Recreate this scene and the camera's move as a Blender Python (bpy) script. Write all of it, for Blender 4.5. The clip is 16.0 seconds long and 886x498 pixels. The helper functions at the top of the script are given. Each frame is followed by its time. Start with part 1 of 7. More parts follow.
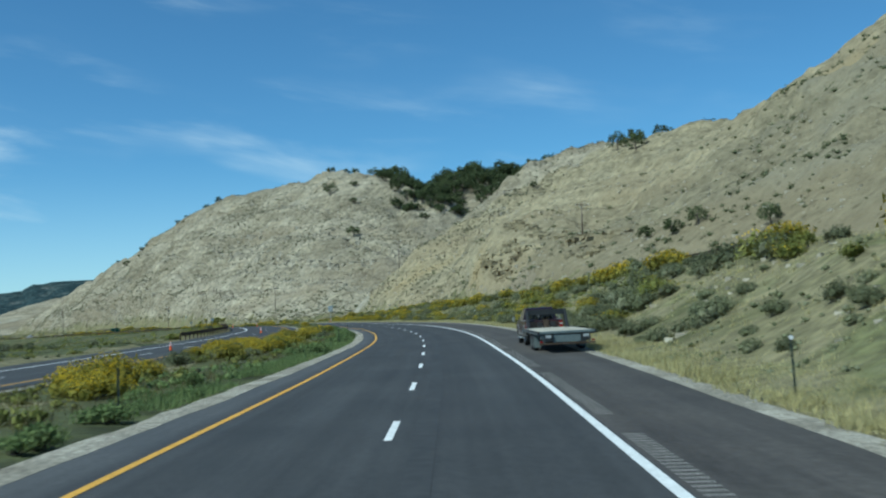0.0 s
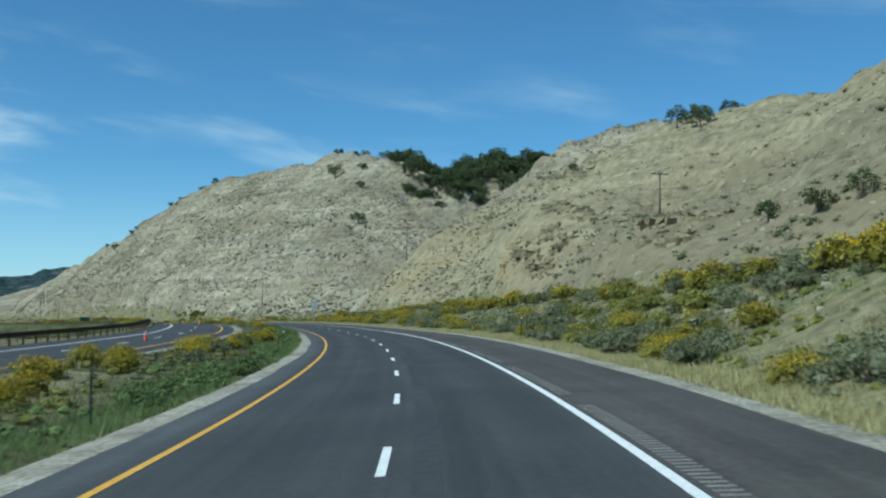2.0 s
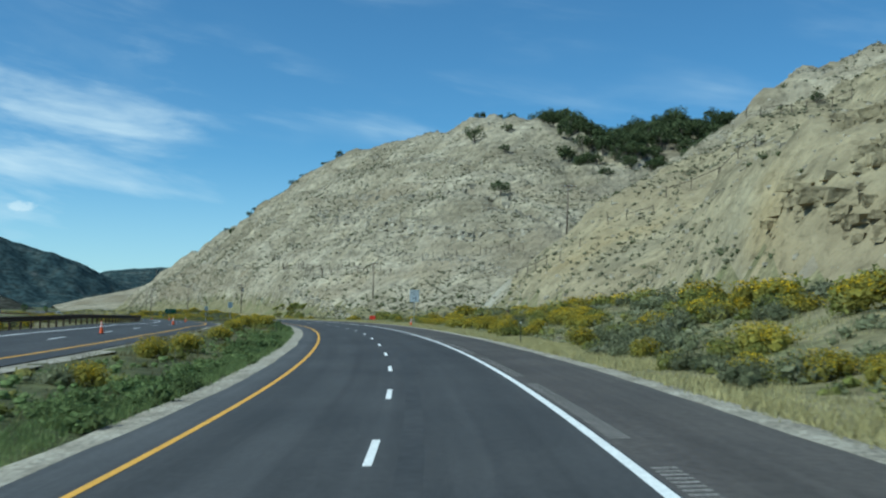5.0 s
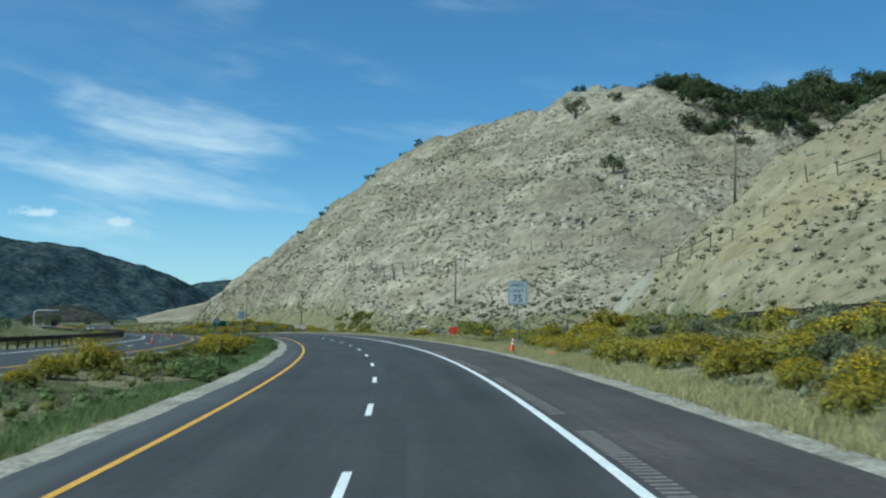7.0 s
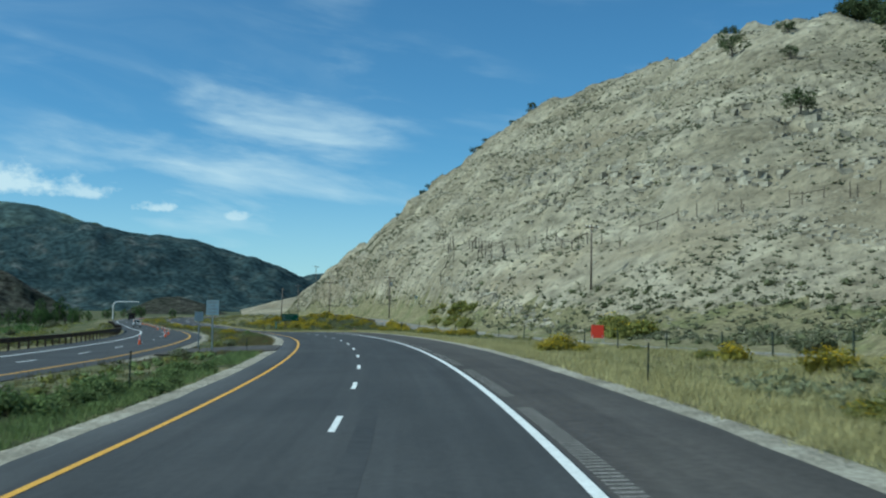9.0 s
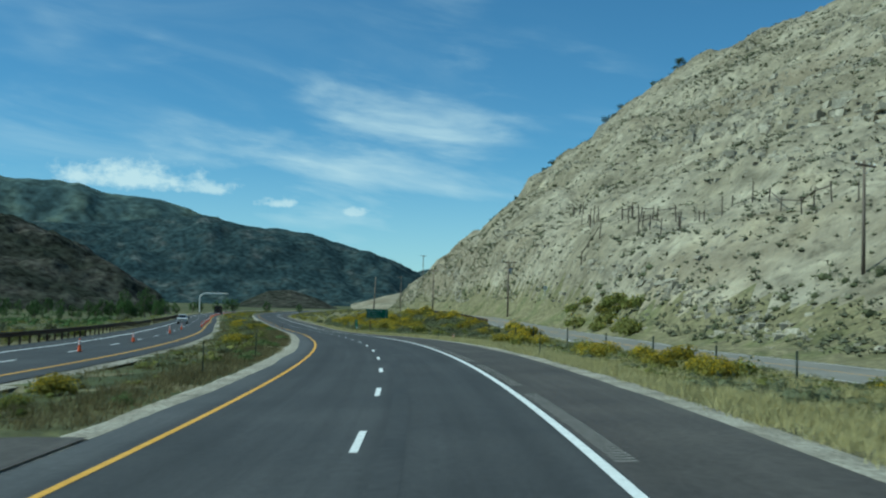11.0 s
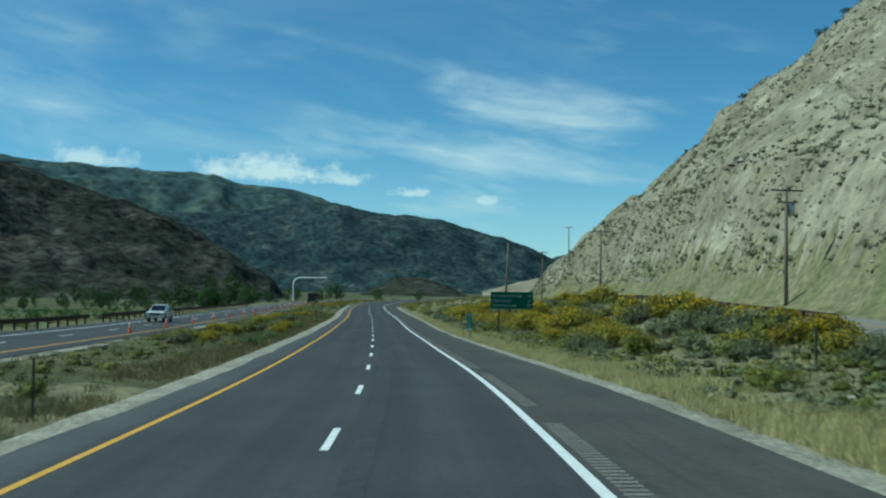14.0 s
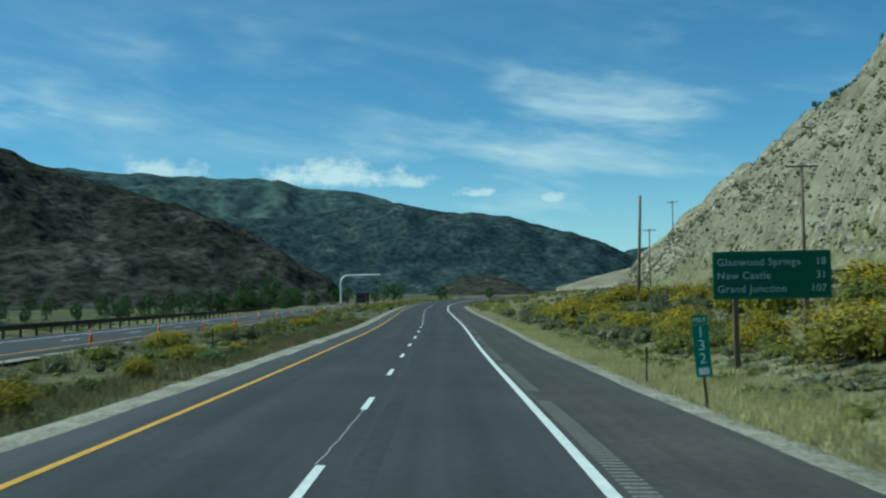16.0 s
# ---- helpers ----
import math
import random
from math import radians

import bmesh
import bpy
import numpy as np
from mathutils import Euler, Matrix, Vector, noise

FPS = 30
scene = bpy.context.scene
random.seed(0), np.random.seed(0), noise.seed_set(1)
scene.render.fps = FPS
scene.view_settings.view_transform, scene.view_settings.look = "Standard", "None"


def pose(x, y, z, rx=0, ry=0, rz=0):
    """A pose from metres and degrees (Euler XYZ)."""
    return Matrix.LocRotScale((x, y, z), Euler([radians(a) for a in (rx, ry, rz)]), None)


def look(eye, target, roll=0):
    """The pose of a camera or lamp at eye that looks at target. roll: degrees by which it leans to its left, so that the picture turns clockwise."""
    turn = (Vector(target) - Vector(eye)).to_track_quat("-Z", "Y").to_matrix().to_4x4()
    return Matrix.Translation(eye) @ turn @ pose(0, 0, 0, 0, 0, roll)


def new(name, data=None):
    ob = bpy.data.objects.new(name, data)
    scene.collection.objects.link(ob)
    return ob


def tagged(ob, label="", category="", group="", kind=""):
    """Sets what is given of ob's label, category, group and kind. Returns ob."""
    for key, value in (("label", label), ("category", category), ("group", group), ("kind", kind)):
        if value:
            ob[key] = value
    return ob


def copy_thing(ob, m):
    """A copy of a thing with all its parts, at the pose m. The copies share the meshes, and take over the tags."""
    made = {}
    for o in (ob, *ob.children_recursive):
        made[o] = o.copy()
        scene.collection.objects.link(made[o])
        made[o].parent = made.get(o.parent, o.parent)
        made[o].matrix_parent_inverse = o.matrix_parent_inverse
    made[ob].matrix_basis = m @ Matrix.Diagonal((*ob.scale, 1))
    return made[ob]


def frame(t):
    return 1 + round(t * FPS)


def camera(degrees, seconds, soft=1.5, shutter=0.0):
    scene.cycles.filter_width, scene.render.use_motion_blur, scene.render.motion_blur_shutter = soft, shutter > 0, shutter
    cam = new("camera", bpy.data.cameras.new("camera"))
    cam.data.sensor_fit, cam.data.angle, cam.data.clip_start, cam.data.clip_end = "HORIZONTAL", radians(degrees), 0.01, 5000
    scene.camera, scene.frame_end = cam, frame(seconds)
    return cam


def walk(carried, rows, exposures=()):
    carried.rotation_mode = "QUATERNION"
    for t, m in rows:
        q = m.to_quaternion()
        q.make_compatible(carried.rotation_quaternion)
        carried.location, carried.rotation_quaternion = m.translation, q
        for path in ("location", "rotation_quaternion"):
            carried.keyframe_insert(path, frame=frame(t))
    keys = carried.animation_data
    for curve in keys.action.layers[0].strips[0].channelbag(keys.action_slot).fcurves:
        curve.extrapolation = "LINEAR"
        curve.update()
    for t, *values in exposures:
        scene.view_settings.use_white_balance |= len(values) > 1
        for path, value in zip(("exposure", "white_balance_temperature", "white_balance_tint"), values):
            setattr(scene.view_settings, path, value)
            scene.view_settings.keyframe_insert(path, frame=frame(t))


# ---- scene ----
cam = camera(44.0, 16.0, soft=2.2, shutter=0.15)
ROWS = [
    (0.0, -0.265, 0.000, 2.101, 0.013, 3.601, 2.103),
    (0.5, -0.293, 13.317, 2.228, 0.219, 3.719, 1.446),
    (1.0, -0.379, 26.634, 2.347, 0.115, 3.683, 0.617),
    (1.5, -0.502, 39.943, 2.458, 0.191, 3.650, 0.267),
    (2.0, -0.627, 53.246, 2.576, 0.664, 3.724, -0.380),
    (2.5, -0.841, 66.539, 2.703, 1.272, 3.719, -1.159),
    (3.0, -1.242, 79.825, 2.829, 2.370, 3.636, -1.333),
    (3.5, -1.909, 93.101, 2.949, 3.686, 3.589, -1.388),
    (4.0, -2.922, 106.359, 3.052, 5.377, 3.543, -1.505),
    (6.5, -12.953, 172.707, 3.504, 11.920, 3.510, -0.736),
    (7.0, -15.900, 186.051, 3.581, 13.097, 3.709, -0.604),
    (7.5, -19.113, 199.360, 3.662, 14.346, 3.523, -0.851),
    (8.0, -22.604, 212.623, 3.727, 15.551, 3.570, -0.496),
    (8.5, -26.403, 225.814, 3.789, 17.044, 3.412, -0.442),
    (9.0, -30.609, 238.892, 3.826, 18.887, 3.211, -0.568),
    (9.5, -35.212, 251.838, 3.845, 20.736, 2.880, -0.648),
    (12.0, -63.372, 314.163, 3.487, 27.190, 2.966, -1.488),
    (12.5, -69.675, 326.219, 3.379, 28.396, 2.751, -1.405),
    (13.0, -76.257, 338.119, 3.248, 29.578, 2.677, -1.530),
    (13.5, -83.072, 349.882, 3.075, 30.740, 2.421, -1.567),
    (14.0, -90.095, 361.522, 2.877, 31.861, 2.163, -0.799),
    (14.5, -97.340, 373.031, 2.658, 33.105, 2.219, -0.329),
    (15.0, -104.858, 384.374, 2.417, 34.121, 2.161, 0.204),
    (15.5, -112.586, 395.591, 2.158, 34.903, 2.110, 0.572),
    (16.0, -120.434, 406.738, 1.906, 35.448, 2.158, 1.080),
]
walk(cam, [(t, pose(x, y, z, 90 + pitch, roll, yaw)) for t, x, y, z, yaw, pitch, roll in ROWS],
     exposures=[(0.0, -0.10, 5550, -9), (8.0, -0.08, 5550, -10), (9.5, -0.23, 5550, -14), (16.0, -0.25, 5550, -22)])

# ---- light ----
SUN_LEFT, SUN_UP = 122.0, 47.0            # degrees left of +y, degrees above the horizon
sun_way = Vector((-math.sin(radians(SUN_LEFT)) * math.cos(radians(SUN_UP)), math.cos(radians(SUN_LEFT)) * math.cos(radians(SUN_UP)), math.sin(radians(SUN_UP))))
sun_data = bpy.data.lights.new("sun", "SUN")
sun_data.energy, sun_data.angle, sun_data.color = 4.35, radians(0.53), (1.0, 0.95, 0.86)
sun = new("sun", sun_data)
sun.matrix_world = look((0, 0, 300), tuple(Vector((0, 0, 300)) - sun_way))


def build_sky():
    """Clear blue sky with high streaky cloud and low heaps of cumulus."""
    w = bpy.data.worlds.new("sky")
    scene.world = w
    w.use_nodes = True
    nt = w.node_tree
    nt.nodes.clear()
    N, Lk = nt.nodes.new, nt.links.new

    def math_node(op, a, b=None, clamp=False):
        n = N("ShaderNodeMath")
        n.operation, n.use_clamp = op, clamp
        for i, v in enumerate((a, b)):
            if v is None:
                continue
            if isinstance(v, (int, float)):
                n.inputs[i].default_value = v
            else:
                Lk(v, n.inputs[i])
        return n.outputs[0]

    def ramp(value, lo, hi, a=0.0, b=1.0):
        n = N("ShaderNodeMapRange")
        n.interpolation_type = "SMOOTHSTEP"
        Lk(value, n.inputs[0])
        for i, v in enumerate((lo, hi, a, b)):
            n.inputs[i + 1].default_value = v
        return n.outputs[0]

    sky = N("ShaderNodeTexSky")
    sky.sky_type, sky.sun_disc = "NISHITA", False
    sky.sun_elevation, sky.sun_rotation = radians(SUN_UP), radians(-SUN_LEFT)
    sky.altitude, sky.air_density, sky.dust_density, sky.ozone_density = 1900, 1.0, 0.25, 2.8
    tc = N("ShaderNodeTexCoord")
    sep = N("ShaderNodeSeparateXYZ")
    Lk(tc.outputs["Generated"], sep.inputs[0])
    dx, dy, dz = sep.outputs
    # heading (degrees left of +y) and height above the horizon, for the clouds
    head = math_node("MULTIPLY", math_node("ARCTAN2", math_node("MULTIPLY", dx, -1.0), dy), 57.2958)
    high = math_node("MULTIPLY", math_node("ARCSINE", dz), 57.2958)

    def cloud(turn, along_size, across_size, seed, detail, rough, lo, hi, distort=0.0, add=None):
        """Noise drawn out along a line that rises to the left by turn degrees."""
        cmb = N("ShaderNodeCombineXYZ")
        c, s_ = math.cos(radians(turn)), math.sin(radians(turn))
        turned = math_node("ADD", head, 8.5)
        u = math_node("ADD", math_node("MULTIPLY", turned, c), math_node("MULTIPLY", high, s_))
        v = math_node("SUBTRACT", math_node("MULTIPLY", high, c), math_node("MULTIPLY", turned, s_))
        Lk(math_node("DIVIDE", u, along_size), cmb.inputs[0])
        Lk(math_node("DIVIDE", v, across_size), cmb.inputs[1])
        cmb.inputs[2].default_value = seed
        t = N("ShaderNodeTexNoise")
        t.inputs["Scale"].default_value, t.inputs["Detail"].default_value = 1.0, detail
        t.inputs["Roughness"].default_value, t.inputs["Distortion"].default_value = rough, distort
        Lk(cmb.outputs[0], t.inputs["Vector"])
        value = t.outputs[0]
        if add is not None:
            value = math_node("ADD", value, add)
        return ramp(value, lo, hi)

    def puff(heading_at, height_at, wide, tall, seed, grain):
        """A heap of cloud: full at its middle, ragged at its edge, flat below."""
        a = math_node("DIVIDE", math_node("SUBTRACT", head, heading_at), wide)
        b = math_node("DIVIDE", math_node("SUBTRACT", high, height_at), tall)
        b = math_node("MAXIMUM", b, math_node("MULTIPLY", b, -2.4))
        far = math_node("SQRT", math_node("ADD", math_node("MULTIPLY", a, a), math_node("MULTIPLY", b, b)))
        return cloud(0, grain, grain * 0.75, seed, 7, 0.64, 0.42, 0.80, 0.0, math_node("SUBTRACT", 0.34, math_node("MULTIPLY", far, 0.42)))

    wisps = cloud(8, 10.5, 2.3, 3.3, 7, 0.56, 0.44, 0.84, 0.25)
    where = cloud(4, 15.0, 5.5, 8.1, 3, 0.5, 0.42, 0.64)
    veil = cloud(10, 13.0, 3.2, 14.7, 6, 0.58, 0.38, 0.80, 0.6)
    left = ramp(head, 12.0, 42.0)
    low_sky = ramp(high, 19.0, 7.0)
    amount = math_node("MULTIPLY", math_node("MULTIPLY", wisps, where), 0.85)
    amount = math_node("ADD", amount, math_node("MULTIPLY", math_node("MULTIPLY", veil, left), math_node("MULTIPLY", low_sky, 0.34)))
    amount = math_node("MULTIPLY", amount, ramp(head, 2.0, 22.0, 0.35, 1.0))
    haze = math_node("MULTIPLY", ramp(high, 9.0, -1.0), 0.34)
    amount = math_node("MAXIMUM", amount, haze)
    heaps = puff(41.0, 5.9, 4.6, 1.5, 21.0, 1.5)
    for spec in ((37.2, 5.6, 2.2, 0.8, 22.0, 1.1), (29.6, 4.6, 1.6, 0.55, 23.0, 0.9), (33.6, 5.0, 1.4, 0.5, 24.0, 0.8), (50.0, 6.2, 3.5, 1.0, 27.0, 1.5)):
        thin = 0.45 if spec[1] > 7 else 0.8
        heaps = math_node("MAXIMUM", heaps, math_node("MULTIPLY", puff(*spec), thin))
    amount = math_node("MINIMUM", math_node("MAXIMUM", amount, heaps), 0.92)

    mix = N("ShaderNodeMix")
    mix.data_type = "RGBA"
    Lk(amount, mix.inputs[0])
    tint = N("ShaderNodeMix")
    tint.data_type, tint.blend_type = "RGBA", "MULTIPLY"
    tint.inputs[0].default_value = 1.0
    Lk(sky.outputs[0], tint.inputs[6])
    tint.inputs[7].default_value = (0.70, 0.95, 1.06, 1)
    Lk(tint.outputs[2], mix.inputs[6])
    mix.inputs[7].default_value = (7.4, 8.0, 8.6, 1)
    bg = N("ShaderNodeBackground")
    bg.inputs[1].default_value = 0.109
    Lk(mix.outputs[2], bg.inputs[0])
    out = N("ShaderNodeOutputWorld")
    Lk(bg.outputs[0], out.inputs[0])


build_sky()

# ---- materials ----
def material(name, stops, scale=1.0, detail=6.0, rough=0.9, metal=0.0, bump=0.0, bump_scale=None, bump_detail=8.0, fine=None, fine_amount=0.3, stretch=(1, 1, 1), vary=0.0, spec=0.3, coord="Object", island=0.0):
    """A surface whose colour runs over noise stops [(place, (r, g, b)), ...], with a second, finer noise and relief."""
    m = bpy.data.materials.new(name)
    m.use_nodes = True
    nt = m.node_tree
    N, Lk = nt.nodes.new, nt.links.new
    b = nt.nodes["Principled BSDF"]
    b.inputs["Roughness"].default_value, b.inputs["Metallic"].default_value = rough, metal
    b.inputs["Specular IOR Level"].default_value = spec
    tc, mp = N("ShaderNodeTexCoord"), N("ShaderNodeMapping")
    mp.inputs["Scale"].default_value = stretch
    Lk(tc.outputs[coord], mp.inputs[0])
    n1 = N("ShaderNodeTexNoise")
    n1.inputs["Scale"].default_value, n1.inputs["Detail"].default_value = scale, detail
    Lk(mp.outputs[0], n1.inputs["Vector"])
    cr = N("ShaderNodeValToRGB")
    while len(cr.color_ramp.elements) < len(stops):
        cr.color_ramp.elements.new(0.5)
    for e, (p, c) in zip(cr.color_ramp.elements, stops):
        e.position, e.color = p, (*c, 1)
    Lk(n1.outputs[0], cr.inputs[0])
    col = cr.outputs[0]

    def times(col, fac_out, lo, hi):
        mr, mx = N("ShaderNodeMapRange"), N("ShaderNodeMix")
        Lk(fac_out, mr.inputs[0])
        mr.inputs[3].default_value, mr.inputs[4].default_value = lo, hi
        mx.data_type, mx.blend_type = "RGBA", "MULTIPLY"
        mx.inputs[0].default_value = 1.0
        Lk(col, mx.inputs[6])
        Lk(mr.outputs[0], mx.inputs[7])
        return mx.outputs[2]

    if fine:
        n2 = N("ShaderNodeTexNoise")
        n2.inputs["Scale"].default_value, n2.inputs["Detail"].default_value = fine, 5
        Lk(mp.outputs[0], n2.inputs["Vector"])
        n2r = N("ShaderNodeMapRange")
        Lk(n2.outputs[0], n2r.inputs[0])
        n2r.inputs[1].default_value, n2r.inputs[2].default_value = 0.3, 0.7
        col = times(col, n2r.outputs[0], 1 - fine_amount, 1 + fine_amount)
    if vary:
        oi = N("ShaderNodeObjectInfo")
        col = times(col, oi.outputs["Random"], 1 - vary, 1 + vary)
    if island:
        ge = N("ShaderNodeNewGeometry")
        col = times(col, ge.outputs["Random Per Island"], 1 - island, 1 + island)
    Lk(col, b.inputs["Base Color"])
    if bump:
        n3, bp = N("ShaderNodeTexNoise"), N("ShaderNodeBump")
        n3.inputs["Scale"].default_value, n3.inputs["Detail"].default_value = bump_scale or (fine or scale) * 2, bump_detail
        Lk(mp.outputs[0], n3.inputs["Vector"])
        bp.inputs["Strength"].default_value, bp.inputs["Distance"].default_value = 1.0, bump
        Lk(n3.outputs[0], bp.inputs["Height"])
        Lk(bp.outputs[0], b.inputs["Normal"])
    return m


def plain(name, c, rough=0.6, metal=0.0, vary=0.12, scale=6.0, bump=0.0, spec=0.4):
    """A painted or worn surface of one colour with slight mottling."""
    lo, hi = tuple(v * (1 - vary) for v in c), tuple(min(1, v * (1 + vary)) for v in c)
    return material(name, [(0.3, lo), (0.7, hi)], scale=scale, rough=rough, metal=metal, bump=bump, spec=spec)


ASPHALT = material("asphalt", [(0.3, (0.047, 0.048, 0.050)), (0.7, (0.064, 0.064, 0.065))], scale=0.25, fine=9, fine_amount=0.18, rough=0.82, bump=0.006, bump_scale=60, spec=0.35)


def worn_asphalt(m, lanes):
    """Lengthwise streaks, polished wheel paths and paler dusty edges, laid out by the strip's own map (offset, run)."""
    nt = m.node_tree
    N, Lk = nt.nodes.new, nt.links.new
    b = nt.nodes["Principled BSDF"]
    col = b.inputs["Base Color"].links[0].from_socket
    uv, sep = N("ShaderNodeUVMap"), N("ShaderNodeSeparateXYZ")
    uv.uv_map = "strip"
    Lk(uv.outputs[0], sep.inputs[0])

    def layer(col, value, lo, hi, a, b_):
        mr, mx = N("ShaderNodeMapRange"), N("ShaderNodeMix")
        mr.interpolation_type = "SMOOTHSTEP"
        Lk(value, mr.inputs[0])
        for i, v in enumerate((lo, hi, a, b_)):
            mr.inputs[i + 1].default_value = v
        mx.data_type, mx.blend_type = "RGBA", "MULTIPLY"
        mx.inputs[0].default_value = 1.0
        Lk(col, mx.inputs[6])
        Lk(mr.outputs[0], mx.inputs[7])
        return mx.outputs[2]

    for sx, sy, amount in ((1.6, 0.012, 0.10), (5.0, 0.05, 0.06), (0.7, 0.10, 0.08)):
        mp, nz = N("ShaderNodeMapping"), N("ShaderNodeTexNoise")
        mp.inputs["Scale"].default_value = (sx, sy, 1)
        Lk(uv.outputs[0], mp.inputs[0])
        nz.inputs["Scale"].default_value, nz.inputs["Detail"].default_value = 1.0, 4
        Lk(mp.outputs[0], nz.inputs["Vector"])
        col = layer(col, nz.outputs[0], 0.32, 0.68, 1 - amount, 1 + amount)
    for mid in lanes:                                            # wheel paths
        d = N("ShaderNodeMath")
        d.operation = "SUBTRACT"
        d.inputs[1].default_value = mid
        Lk(sep.outputs[0], d.inputs[0])
        ab = N("ShaderNodeMath")
        ab.operation = "ABSOLUTE"
        Lk(d.outputs[0], ab.inputs[0])
        col = layer(col, ab.outputs[0], 0.15, 0.60, 0.90, 1.0)
    if lanes:                                                    # dusty strip outside the yellow line
        col = layer(col, sep.outputs[0], -3.25, -3.75, 1.0, 1.45)
    Lk(col, b.inputs["Base Color"])
    return m


OTHER_ASPHALT = worn_asphalt(material("oncoming_asphalt", [(0.3, (0.047, 0.048, 0.050)), (0.7, (0.064, 0.064, 0.065))], scale=0.25, fine=9, fine_amount=0.18, rough=0.82, bump=0.006, bump_scale=60, spec=0.35), ())
worn_asphalt(ASPHALT, (-2.45, -0.85, 0.95, 2.5))
SHOULDER = material("shoulder_asphalt", [(0.3, (0.063, 0.058, 0.055)), (0.7, (0.088, 0.080, 0.073))], scale=0.3, fine=7, fine_amount=0.2, rough=0.88, bump=0.008, bump_scale=50)
worn_asphalt(SHOULDER, ())
OLD_ROAD = material("old_asphalt", [(0.3, (0.19, 0.18, 0.16)), (0.7, (0.26, 0.245, 0.215))], scale=0.3, fine=5, fine_amount=0.15, rough=0.9, bump=0.008, bump_scale=40)
WHITE_LINE = material("white_road_paint", [(0.3, (0.70, 0.71, 0.70)), (0.7, (0.82, 0.83, 0.82))], scale=3, fine=14, fine_amount=0.15, rough=0.7)
YELLOW_LINE = material("yellow_road_paint", [(0.3, (0.62, 0.33, 0.045)), (0.7, (0.74, 0.42, 0.07))], scale=3, fine=14, fine_amount=0.15, rough=0.7)
GRAVEL = material("gravel", [(0.3, (0.225, 0.203, 0.160)), (0.5, (0.325, 0.298, 0.240)), (0.7, (0.42, 0.39, 0.32))], scale=0.7, fine=9, fine_amount=0.5, rough=0.95, bump=0.05, bump_scale=14)


def ground_material():
    """Dry valley soil: tan earth with straw grass, grey-green weeds and bare patches."""
    return material("dry_grassland", [(0.30, (0.108, 0.107, 0.044)), (0.42, (0.168, 0.153, 0.078)), (0.52, (0.208, 0.185, 0.102)), (0.62, (0.140, 0.142, 0.061)), (0.74, (0.216, 0.202, 0.128))],
                    scale=0.16, detail=8, fine=1.8, fine_amount=0.4, rough=0.95, bump=0.16, bump_scale=2.5)


GROUND = ground_material()


